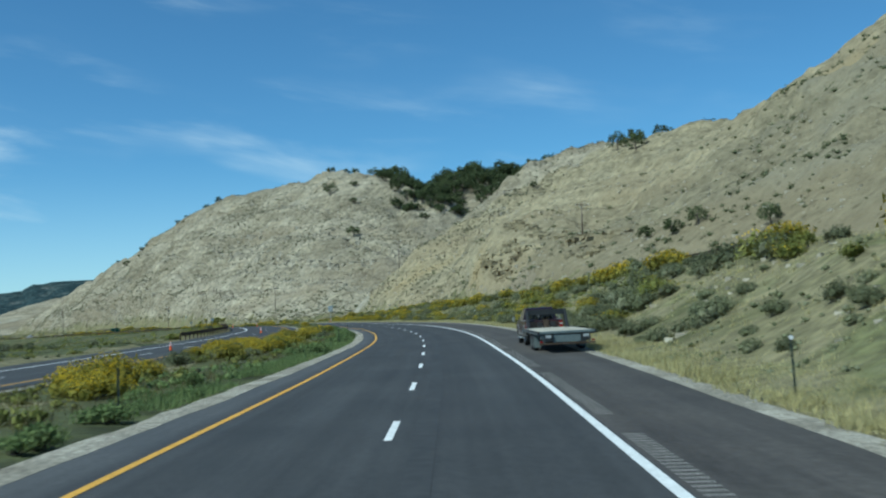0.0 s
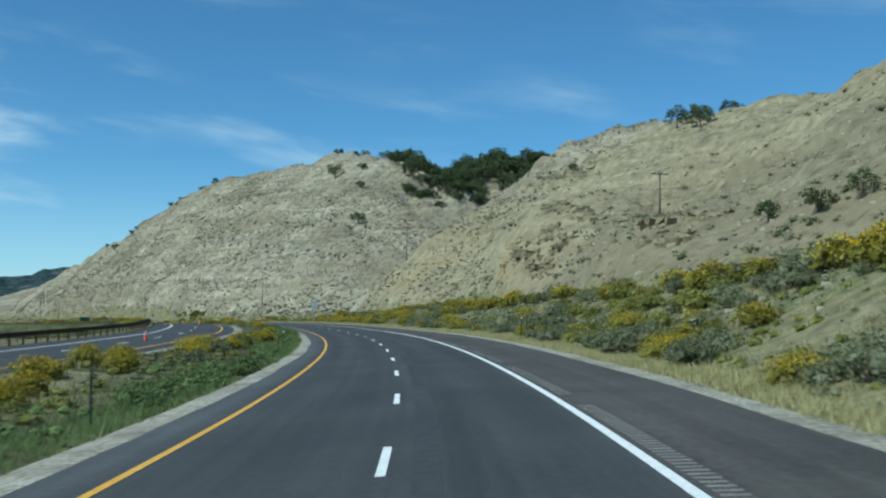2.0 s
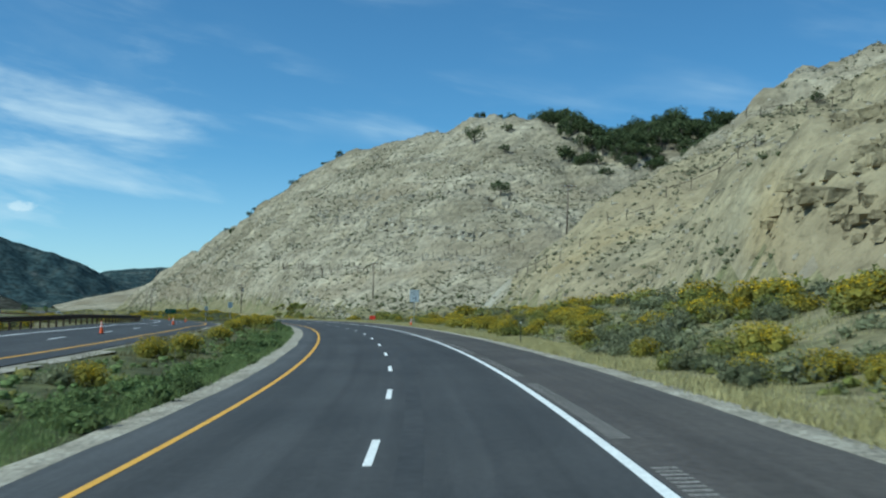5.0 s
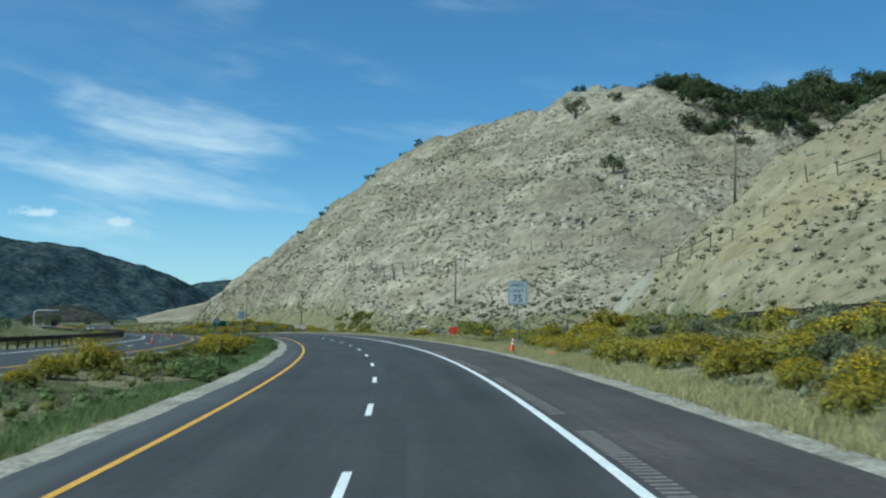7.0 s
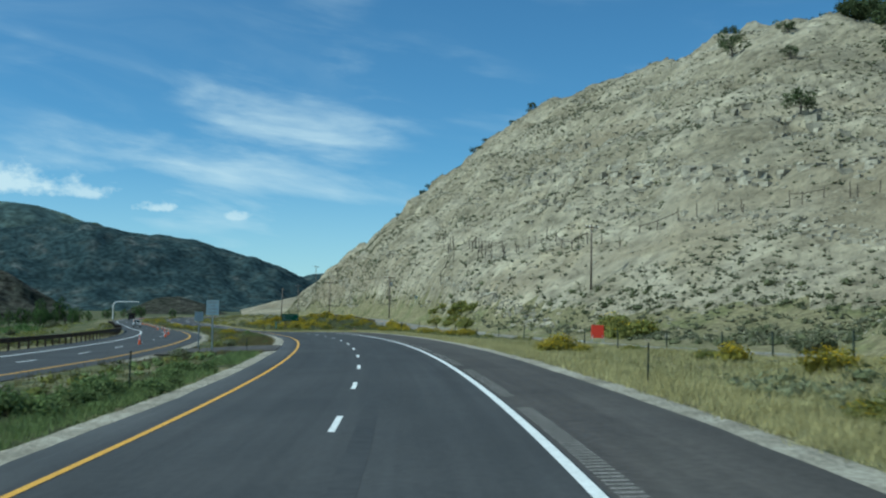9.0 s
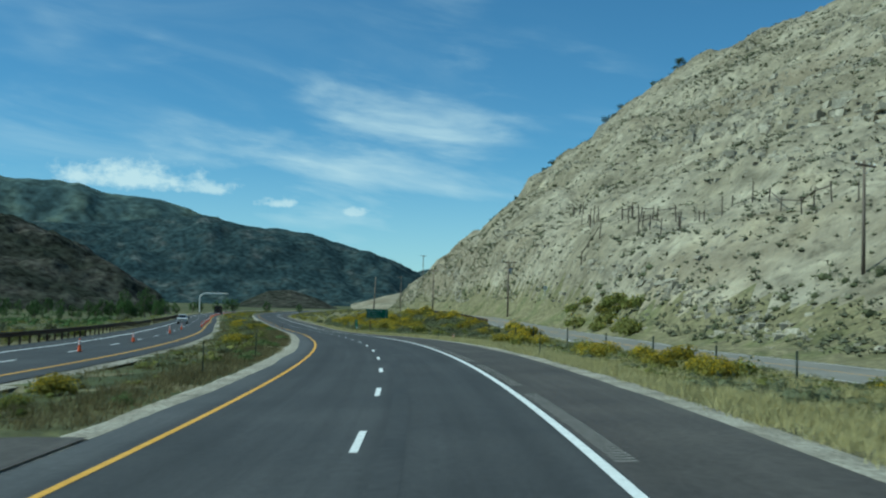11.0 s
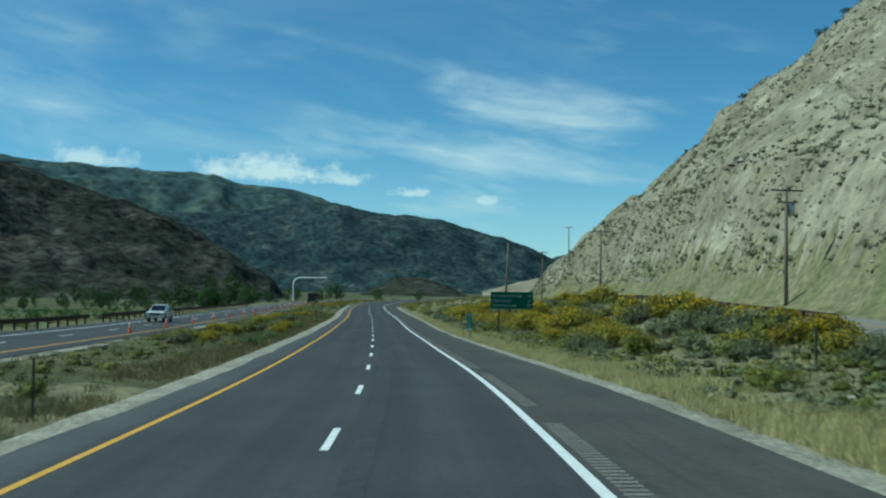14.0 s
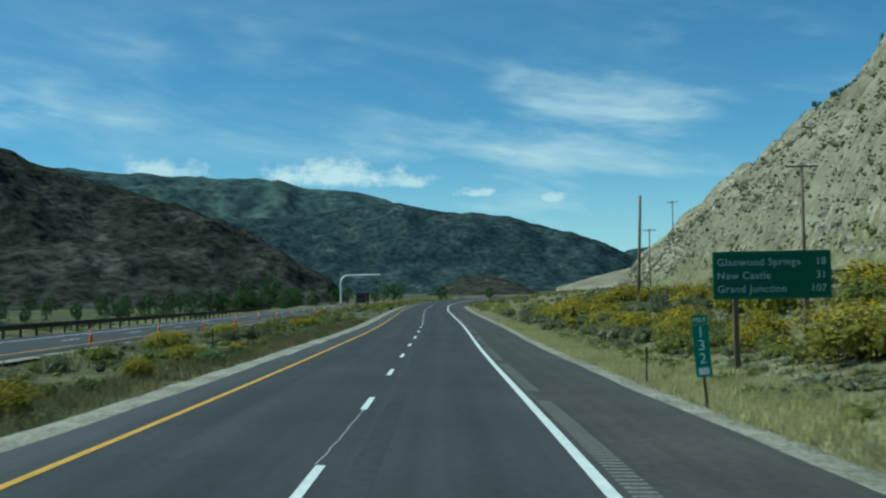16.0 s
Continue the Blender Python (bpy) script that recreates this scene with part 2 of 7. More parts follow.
def rock_material(name, stops, scale, band_dark, patch):
    """Bare eroded shale: broad colour bands, pale washes, rubble grain and relief."""
    m = material(name, stops, scale=scale, detail=9, fine=0.45, fine_amount=0.32, rough=0.97, bump=0.85, bump_scale=0.8, bump_detail=10, spec=0.1)
    nt = m.node_tree
    N, Lk = nt.nodes.new, nt.links.new
    b = nt.nodes["Principled BSDF"]
    col = b.inputs["Base Color"].links[0].from_socket
    tc = N("ShaderNodeTexCoord")
    # tilted beds
    mp = N("ShaderNodeMapping")
    mp.inputs["Rotation"].default_value = (radians(8), radians(-11), 0)
    mp.inputs["Scale"].default_value = (0.02, 0.02, 0.55)
    Lk(tc.outputs["Object"], mp.inputs[0])
    beds = N("ShaderNodeTexNoise")
    beds.inputs["Scale"].default_value, beds.inputs["Detail"].default_value = 1.0, 6
    Lk(mp.outputs[0], beds.inputs["Vector"])
    mr = N("ShaderNodeMapRange")
    Lk(beds.outputs[0], mr.inputs[0])
    mr.inputs[1].default_value, mr.inputs[2].default_value, mr.inputs[3].default_value, mr.inputs[4].default_value = 0.35, 0.65, 1 - band_dark, 1 + band_dark
    mx = N("ShaderNodeMix")
    mx.data_type, mx.blend_type = "RGBA", "MULTIPLY"
    mx.inputs[0].default_value = 1.0
    Lk(col, mx.inputs[6])
    Lk(mr.outputs[0], mx.inputs[7])
    # pale washes
    wash = N("ShaderNodeTexNoise")
    wash.inputs["Scale"].default_value, wash.inputs["Detail"].default_value, wash.inputs["Distortion"].default_value = 0.022, 5, 0.6
    Lk(tc.outputs["Object"], wash.inputs["Vector"])
    wr = N("ShaderNodeMapRange")
    wr.interpolation_type = "SMOOTHSTEP"
    Lk(wash.outputs[0], wr.inputs[0])
    wr.inputs[1].default_value, wr.inputs[2].default_value, wr.inputs[4].default_value = 0.56, 0.70, 0.7
    mx2 = N("ShaderNodeMix")
    mx2.data_type = "RGBA"
    Lk(wr.outputs[0], mx2.inputs[0])
    Lk(mx.outputs[2], mx2.inputs[6])
    mx2.inputs[7].default_value = (*patch, 1)
    # broad brownish beds and scree
    stain = N("ShaderNodeTexNoise")
    mp2 = N("ShaderNodeMapping")
    mp2.inputs["Rotation"].default_value = (radians(8), radians(-16), 0)
    mp2.inputs["Scale"].default_value = (0.010, 0.010, 0.055)
    Lk(tc.outputs["Object"], mp2.inputs[0])
    stain.inputs["Scale"].default_value, stain.inputs["Detail"].default_value, stain.inputs["Distortion"].default_value = 1.0, 7, 0.8
    Lk(mp2.outputs[0], stain.inputs["Vector"])
    st = N("ShaderNodeMapRange")
    st.interpolation_type = "SMOOTHSTEP"
    Lk(stain.outputs[0], st.inputs[0])
    st.inputs[1].default_value, st.inputs[2].default_value, st.inputs[4].default_value = 0.46, 0.66, 0.62
    mx4 = N("ShaderNodeMix")
    mx4.data_type = "RGBA"
    Lk(st.outputs[0], mx4.inputs[0])
    Lk(mx2.outputs[2], mx4.inputs[6])
    mx4.inputs[7].default_value = (stops[0][1][0] * 1.14, stops[0][1][1] * 1.08, stops[0][1][2] * 1.03, 1)
    mx2 = mx4
    # dark litter specks
    sp = N("ShaderNodeTexNoise")
    sp.inputs["Scale"].default_value, sp.inputs["Detail"].default_value = 0.75, 3
    Lk(tc.outputs["Object"], sp.inputs["Vector"])
    sr = N("ShaderNodeMapRange")
    Lk(sp.outputs[0], sr.inputs[0])
    sr.inputs[1].default_value, sr.inputs[2].default_value, sr.inputs[3].default_value, sr.inputs[4].default_value = 0.58, 0.72, 1.0, 0.62
    mx3 = N("ShaderNodeMix")
    mx3.data_type, mx3.blend_type = "RGBA", "MULTIPLY"
    mx3.inputs[0].default_value = 1.0
    Lk(mx2.outputs[2], mx3.inputs[6])
    Lk(sr.outputs[0], mx3.inputs[7])
    Lk(mx3.outputs[2], b.inputs["Base Color"])
    return m


BLUFF = rock_material("grey_shale_slope", [(0.28, (0.189, 0.165, 0.114)), (0.44, (0.265, 0.235, 0.165)), (0.57, (0.341, 0.307, 0.227)), (0.66, (0.302, 0.263, 0.180)), (0.76, (0.225, 0.197, 0.138))], 0.05, 0.14, (0.384, 0.363, 0.295))
CLIFF = rock_material("tan_sandstone", [(0.30, (0.233, 0.203, 0.130)), (0.50, (0.284, 0.246, 0.156)), (0.70, (0.246, 0.219, 0.145))], 0.07, 0.14, (0.358, 0.279, 0.141))
SLOPE = rock_material("smooth_tan_shale", [(0.30, (0.191, 0.168, 0.110)), (0.55, (0.229, 0.202, 0.130)), (0.72, (0.206, 0.185, 0.123))], 0.03, 0.05, (0.244, 0.225, 0.164))
MEADOW = material("valley_meadow", [(0.32, (0.050, 0.062, 0.023)), (0.48, (0.082, 0.090, 0.036)), (0.62, (0.124, 0.114, 0.052)), (0.75, (0.062, 0.072, 0.029))], scale=0.05, detail=9, fine=0.7, fine_amount=0.45, rough=0.97, bump=0.3, bump_scale=1.2)
# dark juniper cover and crags, tinted blue in place of air haze
FAR_HILL = material("hazed_juniper_mountain", [(0.36, (0.028, 0.046, 0.051)), (0.52, (0.041, 0.063, 0.067)), (0.62, (0.057, 0.076, 0.075)), (0.74, (0.130, 0.140, 0.135))], scale=0.024, detail=14, fine=0.09, fine_amount=0.5, rough=1.0, bump=3.0, bump_scale=0.03, spec=0.0)
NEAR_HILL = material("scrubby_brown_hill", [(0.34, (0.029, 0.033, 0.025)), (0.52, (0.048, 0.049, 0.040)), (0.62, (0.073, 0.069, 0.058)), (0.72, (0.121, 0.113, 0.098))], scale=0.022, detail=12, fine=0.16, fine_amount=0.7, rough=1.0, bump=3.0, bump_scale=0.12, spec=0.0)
# green slopes with the bluish haze of distance mixed into the colour
PLATEAU = material("hazed_green_plateau", [(0.38, (0.054, 0.082, 0.084)), (0.52, (0.076, 0.108, 0.103)), (0.66, (0.105, 0.134, 0.108))], scale=0.006, detail=11, fine=0.03, fine_amount=0.5, rough=1.0, bump=8.0, bump_scale=0.02, spec=0.0)
WATER = material("slow_river_water", [(0.4, (0.030, 0.036, 0.034)), (0.6, (0.045, 0.050, 0.044))], scale=0.05, rough=0.12, bump=0.02, bump_scale=1.5, spec=0.5)

# ---- the lie of the land ----
# centre line of the carriageway: x, y, height, cross fall in degrees (minus: falls to the left)
LINE = [
    (-1.26, -120.0, -0.909, 0.83), (-1.26, -40.0, -0.189, 0.83), (-1.25, -0.0, 0.18, 1.04), (-1.11, 40.0, 0.522, -0.65), (-2.03, 79.99, 0.859, -2.83),
    (-5.24, 119.71, 1.142, -3.24), (-11.1, 159.2, 1.371, -2.48), (-19.89, 198.18, 1.676, -1.48), (-31.29, 236.37, 1.815, -1.69), (-45.56, 273.7, 1.733, -1.92),
    (-62.25, 309.93, 1.544, -1.75), (-81.47, 344.98, 1.134, -1.89), (-102.89, 378.71, 0.541, -0.54), (-125.7, 411.46, -0.116, 1.37), (-149.31, 444.5, -0.616, 2.27),
    (-173.07, 477.67, -0.836, 1.75), (-220.25, 542.52, -0.96, 1.6), (-265.44, 608.36, -1.141, 2.44), (-306.63, 677.2, -1.172, 2.28), (-340.83, 750.07, -1.104, 2.12),
    (-366.0, 826.0, -1.0, 2.0), (-384.0, 905.0, -0.8, 2.0), (-396.0, 1000.0, -0.6, 2.0),
]


def spline(points, step=2.0):
    """Catmull-Rom through the points, at about even steps."""
    p = np.array(points, float)
    p = np.vstack([2 * p[0] - p[1], p, 2 * p[-1] - p[-2]])
    out = []
    for a, b, c, d in zip(p, p[1:], p[2:], p[3:]):
        n = max(2, int(np.hypot(*(c - b)[:2]) / step))
        for u in np.arange(n) / n:
            out.append(0.5 * (2 * b + (c - a) * u + (2 * a - 5 * b + 4 * c - d) * u * u + (3 * b - a - 3 * c + d) * u ** 3))
    out.append(p[-2])
    return np.array(out)


ROAD = spline(LINE)
ROAD_XY = ROAD[:, :2]
TAN = np.gradient(ROAD_XY, axis=0)
TAN /= np.linalg.norm(TAN, axis=1)[:, None]
SIDE = np.stack([TAN[:, 1], -TAN[:, 0]], 1)                      # to the right
RUN = np.r_[0, np.cumsum(np.hypot(*np.diff(ROAD_XY, axis=0).T))]
RUN -= RUN[np.argmin(np.abs(ROAD_XY[:, 1]))]                     # 0 where y = 0


def along(x, y):
    """Run and offset (right: plus) of places, from the centre line."""
    x, y = np.atleast_1d(np.asarray(x, float)), np.atleast_1d(np.asarray(y, float))
    best = np.empty(len(x), int)
    for i in range(0, len(x), 20000):
        d = (x[i:i + 20000, None] - ROAD_XY[None, :, 0]) ** 2 + (y[i:i + 20000, None] - ROAD_XY[None, :, 1]) ** 2
        best[i:i + 20000] = d.argmin(1)
    v = np.stack([x, y], 1) - ROAD_XY[best]
    ds = (v * TAN[best]).sum(1)
    return RUN[best] + np.clip(ds, -3, 3), (v * SIDE[best]).sum(1) * np.where(np.abs(ds) > 4, 1, 1)


def on_line(run, off=0.0):
    """x, y of a run and offset."""
    run, off = np.broadcast_arrays(np.asarray(run, float), np.asarray(off, float))
    x, y = np.interp(run, RUN, ROAD_XY[:, 0]), np.interp(run, RUN, ROAD_XY[:, 1])
    sx, sy = np.interp(run, RUN, SIDE[:, 0]), np.interp(run, RUN, SIDE[:, 1])
    return x + sx * off, y + sy * off


def heading(run):
    """Degrees to the left of +y in which the road runs."""
    return math.degrees(math.atan2(-np.interp(run, RUN, TAN[:, 0]), np.interp(run, RUN, TAN[:, 1])))


def deck(run, off):
    """Height of the paved deck."""
    return np.interp(run, RUN, ROAD[:, 2]) - np.tan(np.radians(np.interp(run, RUN, ROAD[:, 3]))) * np.asarray(off)


def smooth(a, b, v):
    t = np.clip((v - a) / (b - a), 0, 1)
    return t * t * (3 - 2 * t)


def hashed(ix, iy, seed):
    h = (ix.astype(np.int64) * 374761393 + iy.astype(np.int64) * 668265263 + seed * 974634731) & 0xFFFFFFFF
    h = ((h ^ (h >> 13)) * 1274126177) & 0xFFFFFFFF
    return ((h ^ (h >> 16)) & 0xFFFF) / 65535.0


def lumps(x, y, size, octaves=4, seed=1, gain=0.5):
    """Fractal noise, about -1 to 1, whose largest lumps are size metres."""
    out, amp, tot = 0.0, 1.0, 0.0
    for k in range(octaves):
        u, v = x / size * 2 ** k + 17.3 * k, y / size * 2 ** k - 9.1 * k
        iu, iv = np.floor(u), np.floor(v)
        fu, fv = u - iu, v - iv
        fu, fv = fu * fu * (3 - 2 * fu), fv * fv * (3 - 2 * fv)
        a, b = hashed(iu, iv, seed + k), hashed(iu + 1, iv, seed + k)
        c, d = hashed(iu, iv + 1, seed + k), hashed(iu + 1, iv + 1, seed + k)
        out = out + amp * ((a * (1 - fu) + b * fu) * (1 - fv) + (c * (1 - fu) + d * fu) * fv - 0.5) * 2
        tot, amp = tot + amp, amp * gain
    return out / tot * 1.6


PAVED_L, PAVED_R, VERGE = -4.34, 6.25, 0.55      # edges of the asphalt, width of the gravel
# the other carriageway: run, offset of its near edge, height
OTHER_RUN = [-120, 45, 80, 110, 150, 190, 220, 260, 300, 350, 410, 456, 560, 700, 1000]
OTHER_OFF = [-16.6, -16.0, -14.3, -12.3, -10.7, -10.9, -11.6, -11.6, -11.2, -11.4, -12.4, -13.4, -14.3, -15.2, -18.0]
OTHER_Z = [-0.6, -0.01, 0.49, 0.9, 1.36, 1.78, 1.82, 1.54, 1.26, 0.93, 0.44, -0.09, -0.7, -1.3, -1.0]
OTHER_WIDE = 8.9
# the frontage road: run, offset of its near edge, height
FRONT_RUN, FRONT_OFF, FRONT_Z = [-120, 0, 80, 200, 250, 290, 330, 370, 410, 460, 560, 700, 1000], [19, 19, 18.5, 19, 20, 21.5, 19, 16, 18, 22, 30, 36, 40], [4.6, 4.6, 5.0, 4.3, 3.2, 1.6, 1.0, 1.0, 1.3, 2.0, 1.8, 0.9, 0.6]
FRONT_WIDE = 7.2


def soft_min(k, *zs):
    m = np.min(zs, axis=0)
    return m - k * np.log(sum(np.exp(-(z - m) / k) for z in zs))


def soft_max(k, *zs):
    return -soft_min(k, *[-z for z in zs])


def hills(x, y):
    """The cut hills to the right: a long bluff, a yellow-cliffed knob and a tall smooth slope."""
    wx, wy = x + 5 * lumps(x, y, 60, 3, 5), y + 5 * lumps(x, y, 60, 3, 6)
    # long bluff
    a1 = 8.8 + 0.725 * ((wx + 110) * 0.78 + (wy - 438) * 0.63)
    a2 = 20.5 + 0.178 * (wx + 18) + 0.471 * (wy - 376)
    a3 = 13.0 + 0.814 * (wx + 188) + 0.48 * (wy - 578) - 0.10 * np.clip(0.67 * (wy - 607) - 0.74 * (wx + 150), 0, 62)
    u = (x + 51) * -0.6 + (y - 519) * 0.8
    top = 74 - 0.065 * np.maximum(0, u) - 0.22 * np.maximum(0, u - 130) - 0.28 * np.maximum(0, x + 55) - 0.30 * np.maximum(0, x + 22)
    bluff = soft_min(2.0, a1, a2, a3, np.maximum(top, 12))
    # ravine behind a pyramid-shaped spur
    ra, rb = (x - 2) * 0.5 + (y - 392) * 0.866, (x - 2) * 0.866 - (y - 392) * 0.5
    bluff = bluff - 9 * np.exp(-(rb / 13) ** 2) * smooth(-40, 10, ra) * smooth(110, 60, ra)
    sa, sb = (wx + 9) * -0.38 + (wy - 424) * -0.925, (wx + 9) * 0.925 - (wy - 424) * 0.38
    spur = 41 - 0.62 * np.abs(sb) - 0.46 * np.maximum(0, sa) - 0.9 * np.maximum(0, -sa)
    bluff = soft_max(0.8, bluff, spur)
    # wooded shoulder behind the ravine
    back = 67.0 - 0.42 * np.maximum(0, 506 - wy - 0.25 * (wx - 15)) - 0.30 * np.maximum(0, x - 70) - 0.35 * np.maximum(0, 2 - x) - 0.2 * np.maximum(0, wy - 560)
    bluff = soft_max(1.5, bluff, back)
    # knob
    b1 = 24.4 + 0.63 * ((wx - 28) * 0.8 + (wy - 272) * 0.6)
    b2 = 53.5 - 0.04 * (x - 37) - 0.35 * np.maximum(0, y - 335) - 0.2 * np.maximum(0, x - 85)
    ea, eb = (wx + 12) * 0.945 + (wy - 308) * 0.328, (wx + 12) * -0.328 + (wy - 308) * 0.945
    b3 = 16.2 + 0.76 * ea - 0.62 * np.maximum(0, eb - 2)
    knob = soft_min(2.0, b1, b2, b3)
    # tall smooth slope
    c1 = 13.5 + 0.66 * ((wx - 29.7) * 0.95 + (wy - 161) * 0.31)
    ca, cb = (wx - 29) * 0.55 + (wy - 178) * 0.83, (wx - 29) * -0.83 + (wy - 178) * 0.55
    c2 = 16 + 0.41 * ca - 0.6 * cb
    c3 = 68 + 0.25 * (x - 94) - 0.45 * np.maximum(0, y - 232)
    slope = soft_min(1.2, c1, c2, c3)
    return soft_max(1.2, bluff, knob, slope)


def terrain(x, y, bare=False):
    """Height of the natural ground."""
    x, y = np.atleast_1d(np.asarray(x, float)), np.atleast_1d(np.asarray(y, float))
    run, off = along(x, y)
    d = deck(run, np.clip(off, PAVED_L - VERGE, PAVED_R + VERGE))
    edge_r, edge_l = PAVED_R + VERGE, PAVED_L - VERGE
    fo, fz = np.interp(run, FRONT_RUN, FRONT_OFF), np.interp(run, FRONT_RUN, FRONT_Z)
    oo, oz = np.interp(run, OTHER_RUN, OTHER_OFF), np.interp(run, OTHER_RUN, OTHER_Z)
    right = d + (fz - d) * smooth(edge_r + 0.8, fo - 0.5, off)
    beyond = np.maximum(0, off - fo - FRONT_WIDE - 1)
    right = right + np.minimum(beyond * 0.10, 3 + beyond * 0.01)
    left = d + (oz - d) * smooth(-(edge_l - 0.8), -(oo + 0.6), -off)
    past = np.maximum(0, -(off - oo) - OTHER_WIDE - 1.5)
    left = left - 3.2 * smooth(0, 26, past) + 1.2 * smooth(60, 140, past)
    z = np.where(off > 0, right, left)
    rough = smooth(0.5, 8, np.minimum(np.where(off > 0, off - edge_r, edge_l - off), 30))
    on_other = smooth(1.5, -0.2, np.maximum(oo - OTHER_WIDE - off, off - oo))
    on_front = smooth(1.5, -0.2, np.maximum(fo - off, off - fo - FRONT_WIDE))
    on_cross = smooth(300.5, 303, run) * smooth(316.5, 314, run) * (off < 0)
    flat = (1 - on_other) * (1 - on_front) * (1 - on_cross)
    z = z + rough * flat * (0.30 * lumps(x, y, 9, 4, 21) + 0.10 * lumps(x, y, 2.0, 2, 31))
    hill = hills(x, y)
    # yellow cliff that stands out from the knob's foot
    lip = np.interp(run, [165, 224, 262], [38.5, 42, 47]) + 2.5 * lumps(x, y, 18, 3, 45)
    lip_z = np.interp(run, [150, 166, 177, 200, 224, 246, 258, 270], [3, 11, 15.3, 16.5, 20.2, 20.5, 17, 3])
    cliff = np.minimum(fz + 2.5 + (lip_z - fz - 2.5) * smooth(lip - 13, lip, off) + 0.30 * np.clip(off - lip, 0, 14), lip_z + 5)
    hill = np.where((run > 150) & (run < 270) & (off > 26), soft_max(0.8, hill, cliff), hill)
    # gullies, ledges and rubble on the slopes
    steep = smooth(1.0, 14.0, hill - z)
    rill = np.abs(lumps(x * 0.8 + y * 0.6, (y * 0.8 - x * 0.6) * 0.32, 15, 3, 41))
    hill = hill + steep * (-2.4 * smooth(6, 22, hill - z) * (1 - smooth(0, 0.42, rill)) + 1.3 * lumps(x, y, 22, 4, 51) + 1.15 * lumps(x, y, 4.0, 3, 61))
    ledge = np.sin(hill * 0.62 + 1.7 * lumps(x, y, 40, 3, 71))
    hill = hill + steep * 0.55 * ledge * smooth(-0.1, 0.5, lumps(x, y, 35, 3, 81))
    right_only = smooth(fo + FRONT_WIDE - 1, fo + FRONT_WIDE + 8, off)
    z = np.where(off > 0, z + np.maximum(0, soft_max(1.0, hill, z) - z) * right_only, z)
    if not bare:
        z = z - 0.35 * smooth(0.75, -0.5, np.maximum(edge_l - off, off - edge_r)) - 0.25 * on_other * (np.maximum(oo - OTHER_WIDE - off, off - oo) < 0.3) - 0.25 * on_front * (np.maximum(fo - off, off - fo - FRONT_WIDE) < 0.3)
    return z


def mesh_object(name, verts, faces, mat=None, smooth_shade=True, parent=None):
    me = bpy.data.meshes.new(name)
    me.from_pydata([tuple(v) for v in verts], [], [tuple(f) for f in faces])
    if smooth_shade:
        me.polygons.foreach_set("use_smooth", np.ones(len(me.polygons), bool))
    if mat:
        me.materials.append(mat)
    ob = new(name, me)
    ob.parent = parent
    return ob


def grid_faces(nu, nv):
    i = np.arange((nu - 1) * (nv - 1))
    a = (i // (nv - 1)) * nv + i % (nv - 1)
    return np.stack([a, a + nv, a + nv + 1, a + 1], 1).tolist()


def spread(lo, hi, step, far_lo, far_hi, grow=1.22):
    mid = list(np.arange(lo, hi, step))
    s, v = step, hi
    up = []
    while v < far_hi:
        up.append(v)
        s *= grow
        v += s
    s, v = step, lo - step
    down = []
    while v > far_lo:
        down.append(v)
        s *= grow
        v -= s
    return np.array(down[::-1] + mid + up + [far_hi])


gx, gy = spread(-305, 105, 1.8, -4700, 3000), spread(-12, 700, 1.8, -2500, 4700)
GX, GY = np.meshgrid(gx, gy, indexing="ij")
GZ = terrain(GX.ravel(), GY.ravel())
ground = mesh_object("ground", np.stack([GX.ravel(), GY.ravel(), GZ], 1), grid_faces(len(gx), len(gy)), GROUND)
tagged(ground, "tan eroded hillsides and dry grassy valley floor", "ground", kind="structure")
for m in (BLUFF, CLIFF, SLOPE, MEADOW):
    ground.data.materials.append(m)
cx, cy = (GX[:-1, :-1] + GX[1:, 1:]).ravel() / 2, (GY[:-1, :-1] + GY[1:, 1:]).ravel() / 2
cz = GZ.reshape(GX.shape)
cz = (cz[:-1, :-1] + cz[1:, 1:]).ravel() / 2
c_run, c_off = along(cx, cy)
base = np.interp(c_run, FRONT_RUN, FRONT_Z)
above = cz - base - 3.0 + 2.0 * lumps(cx, cy, 14, 4, 91)
kind = np.where((c_off > np.interp(c_run, FRONT_RUN, FRONT_OFF) + FRONT_WIDE + 3) & (above > 0), 1, 0)
knob_side = (cy < 318) & (cx > -20)
kind = np.where((kind == 1) & knob_side & (cy > 205 + 9 * lumps(cx, cy, 20, 3, 96)), 2, kind)
kind = np.where((kind == 1) & (cy < 235 + (cx - 40) * 0.3) & (cx > 15), 3, kind)
kind = np.where((kind == 0) & (c_off < np.interp(c_run, OTHER_RUN, OTHER_OFF) - OTHER_WIDE - 3 + 3 * lumps(cx, cy, 12, 3, 97)), 4, kind)
kind = np.where((kind == 0) & (c_off < PAVED_L) & (c_off > np.interp(c_run, OTHER_RUN, OTHER_OFF)) & (lumps(cx, cy, 7, 3, 98) > -0.5), 4, kind)
ground.data.polygons.foreach_set("material_index", kind.astype(np.int32))


def ground_z(x, y):
    """Height of the ground mesh's surface at places."""
    x, y = np.atleast_1d(np.asarray(x, float)), np.atleast_1d(np.asarray(y, float))
    i, j = np.clip(np.searchsorted(gx, x) - 1, 0, len(gx) - 2), np.clip(np.searchsorted(gy, y) - 1, 0, len(gy) - 2)
    u, v = (x - gx[i]) / (gx[i + 1] - gx[i]), (y - gy[j]) / (gy[j + 1] - gy[j])
    Z = GZ.reshape(len(gx), len(gy))
    return (Z[i, j] * (1 - u) + Z[i + 1, j] * u) * (1 - v) + (Z[i, j + 1] * (1 - u) + Z[i + 1, j + 1] * u) * v


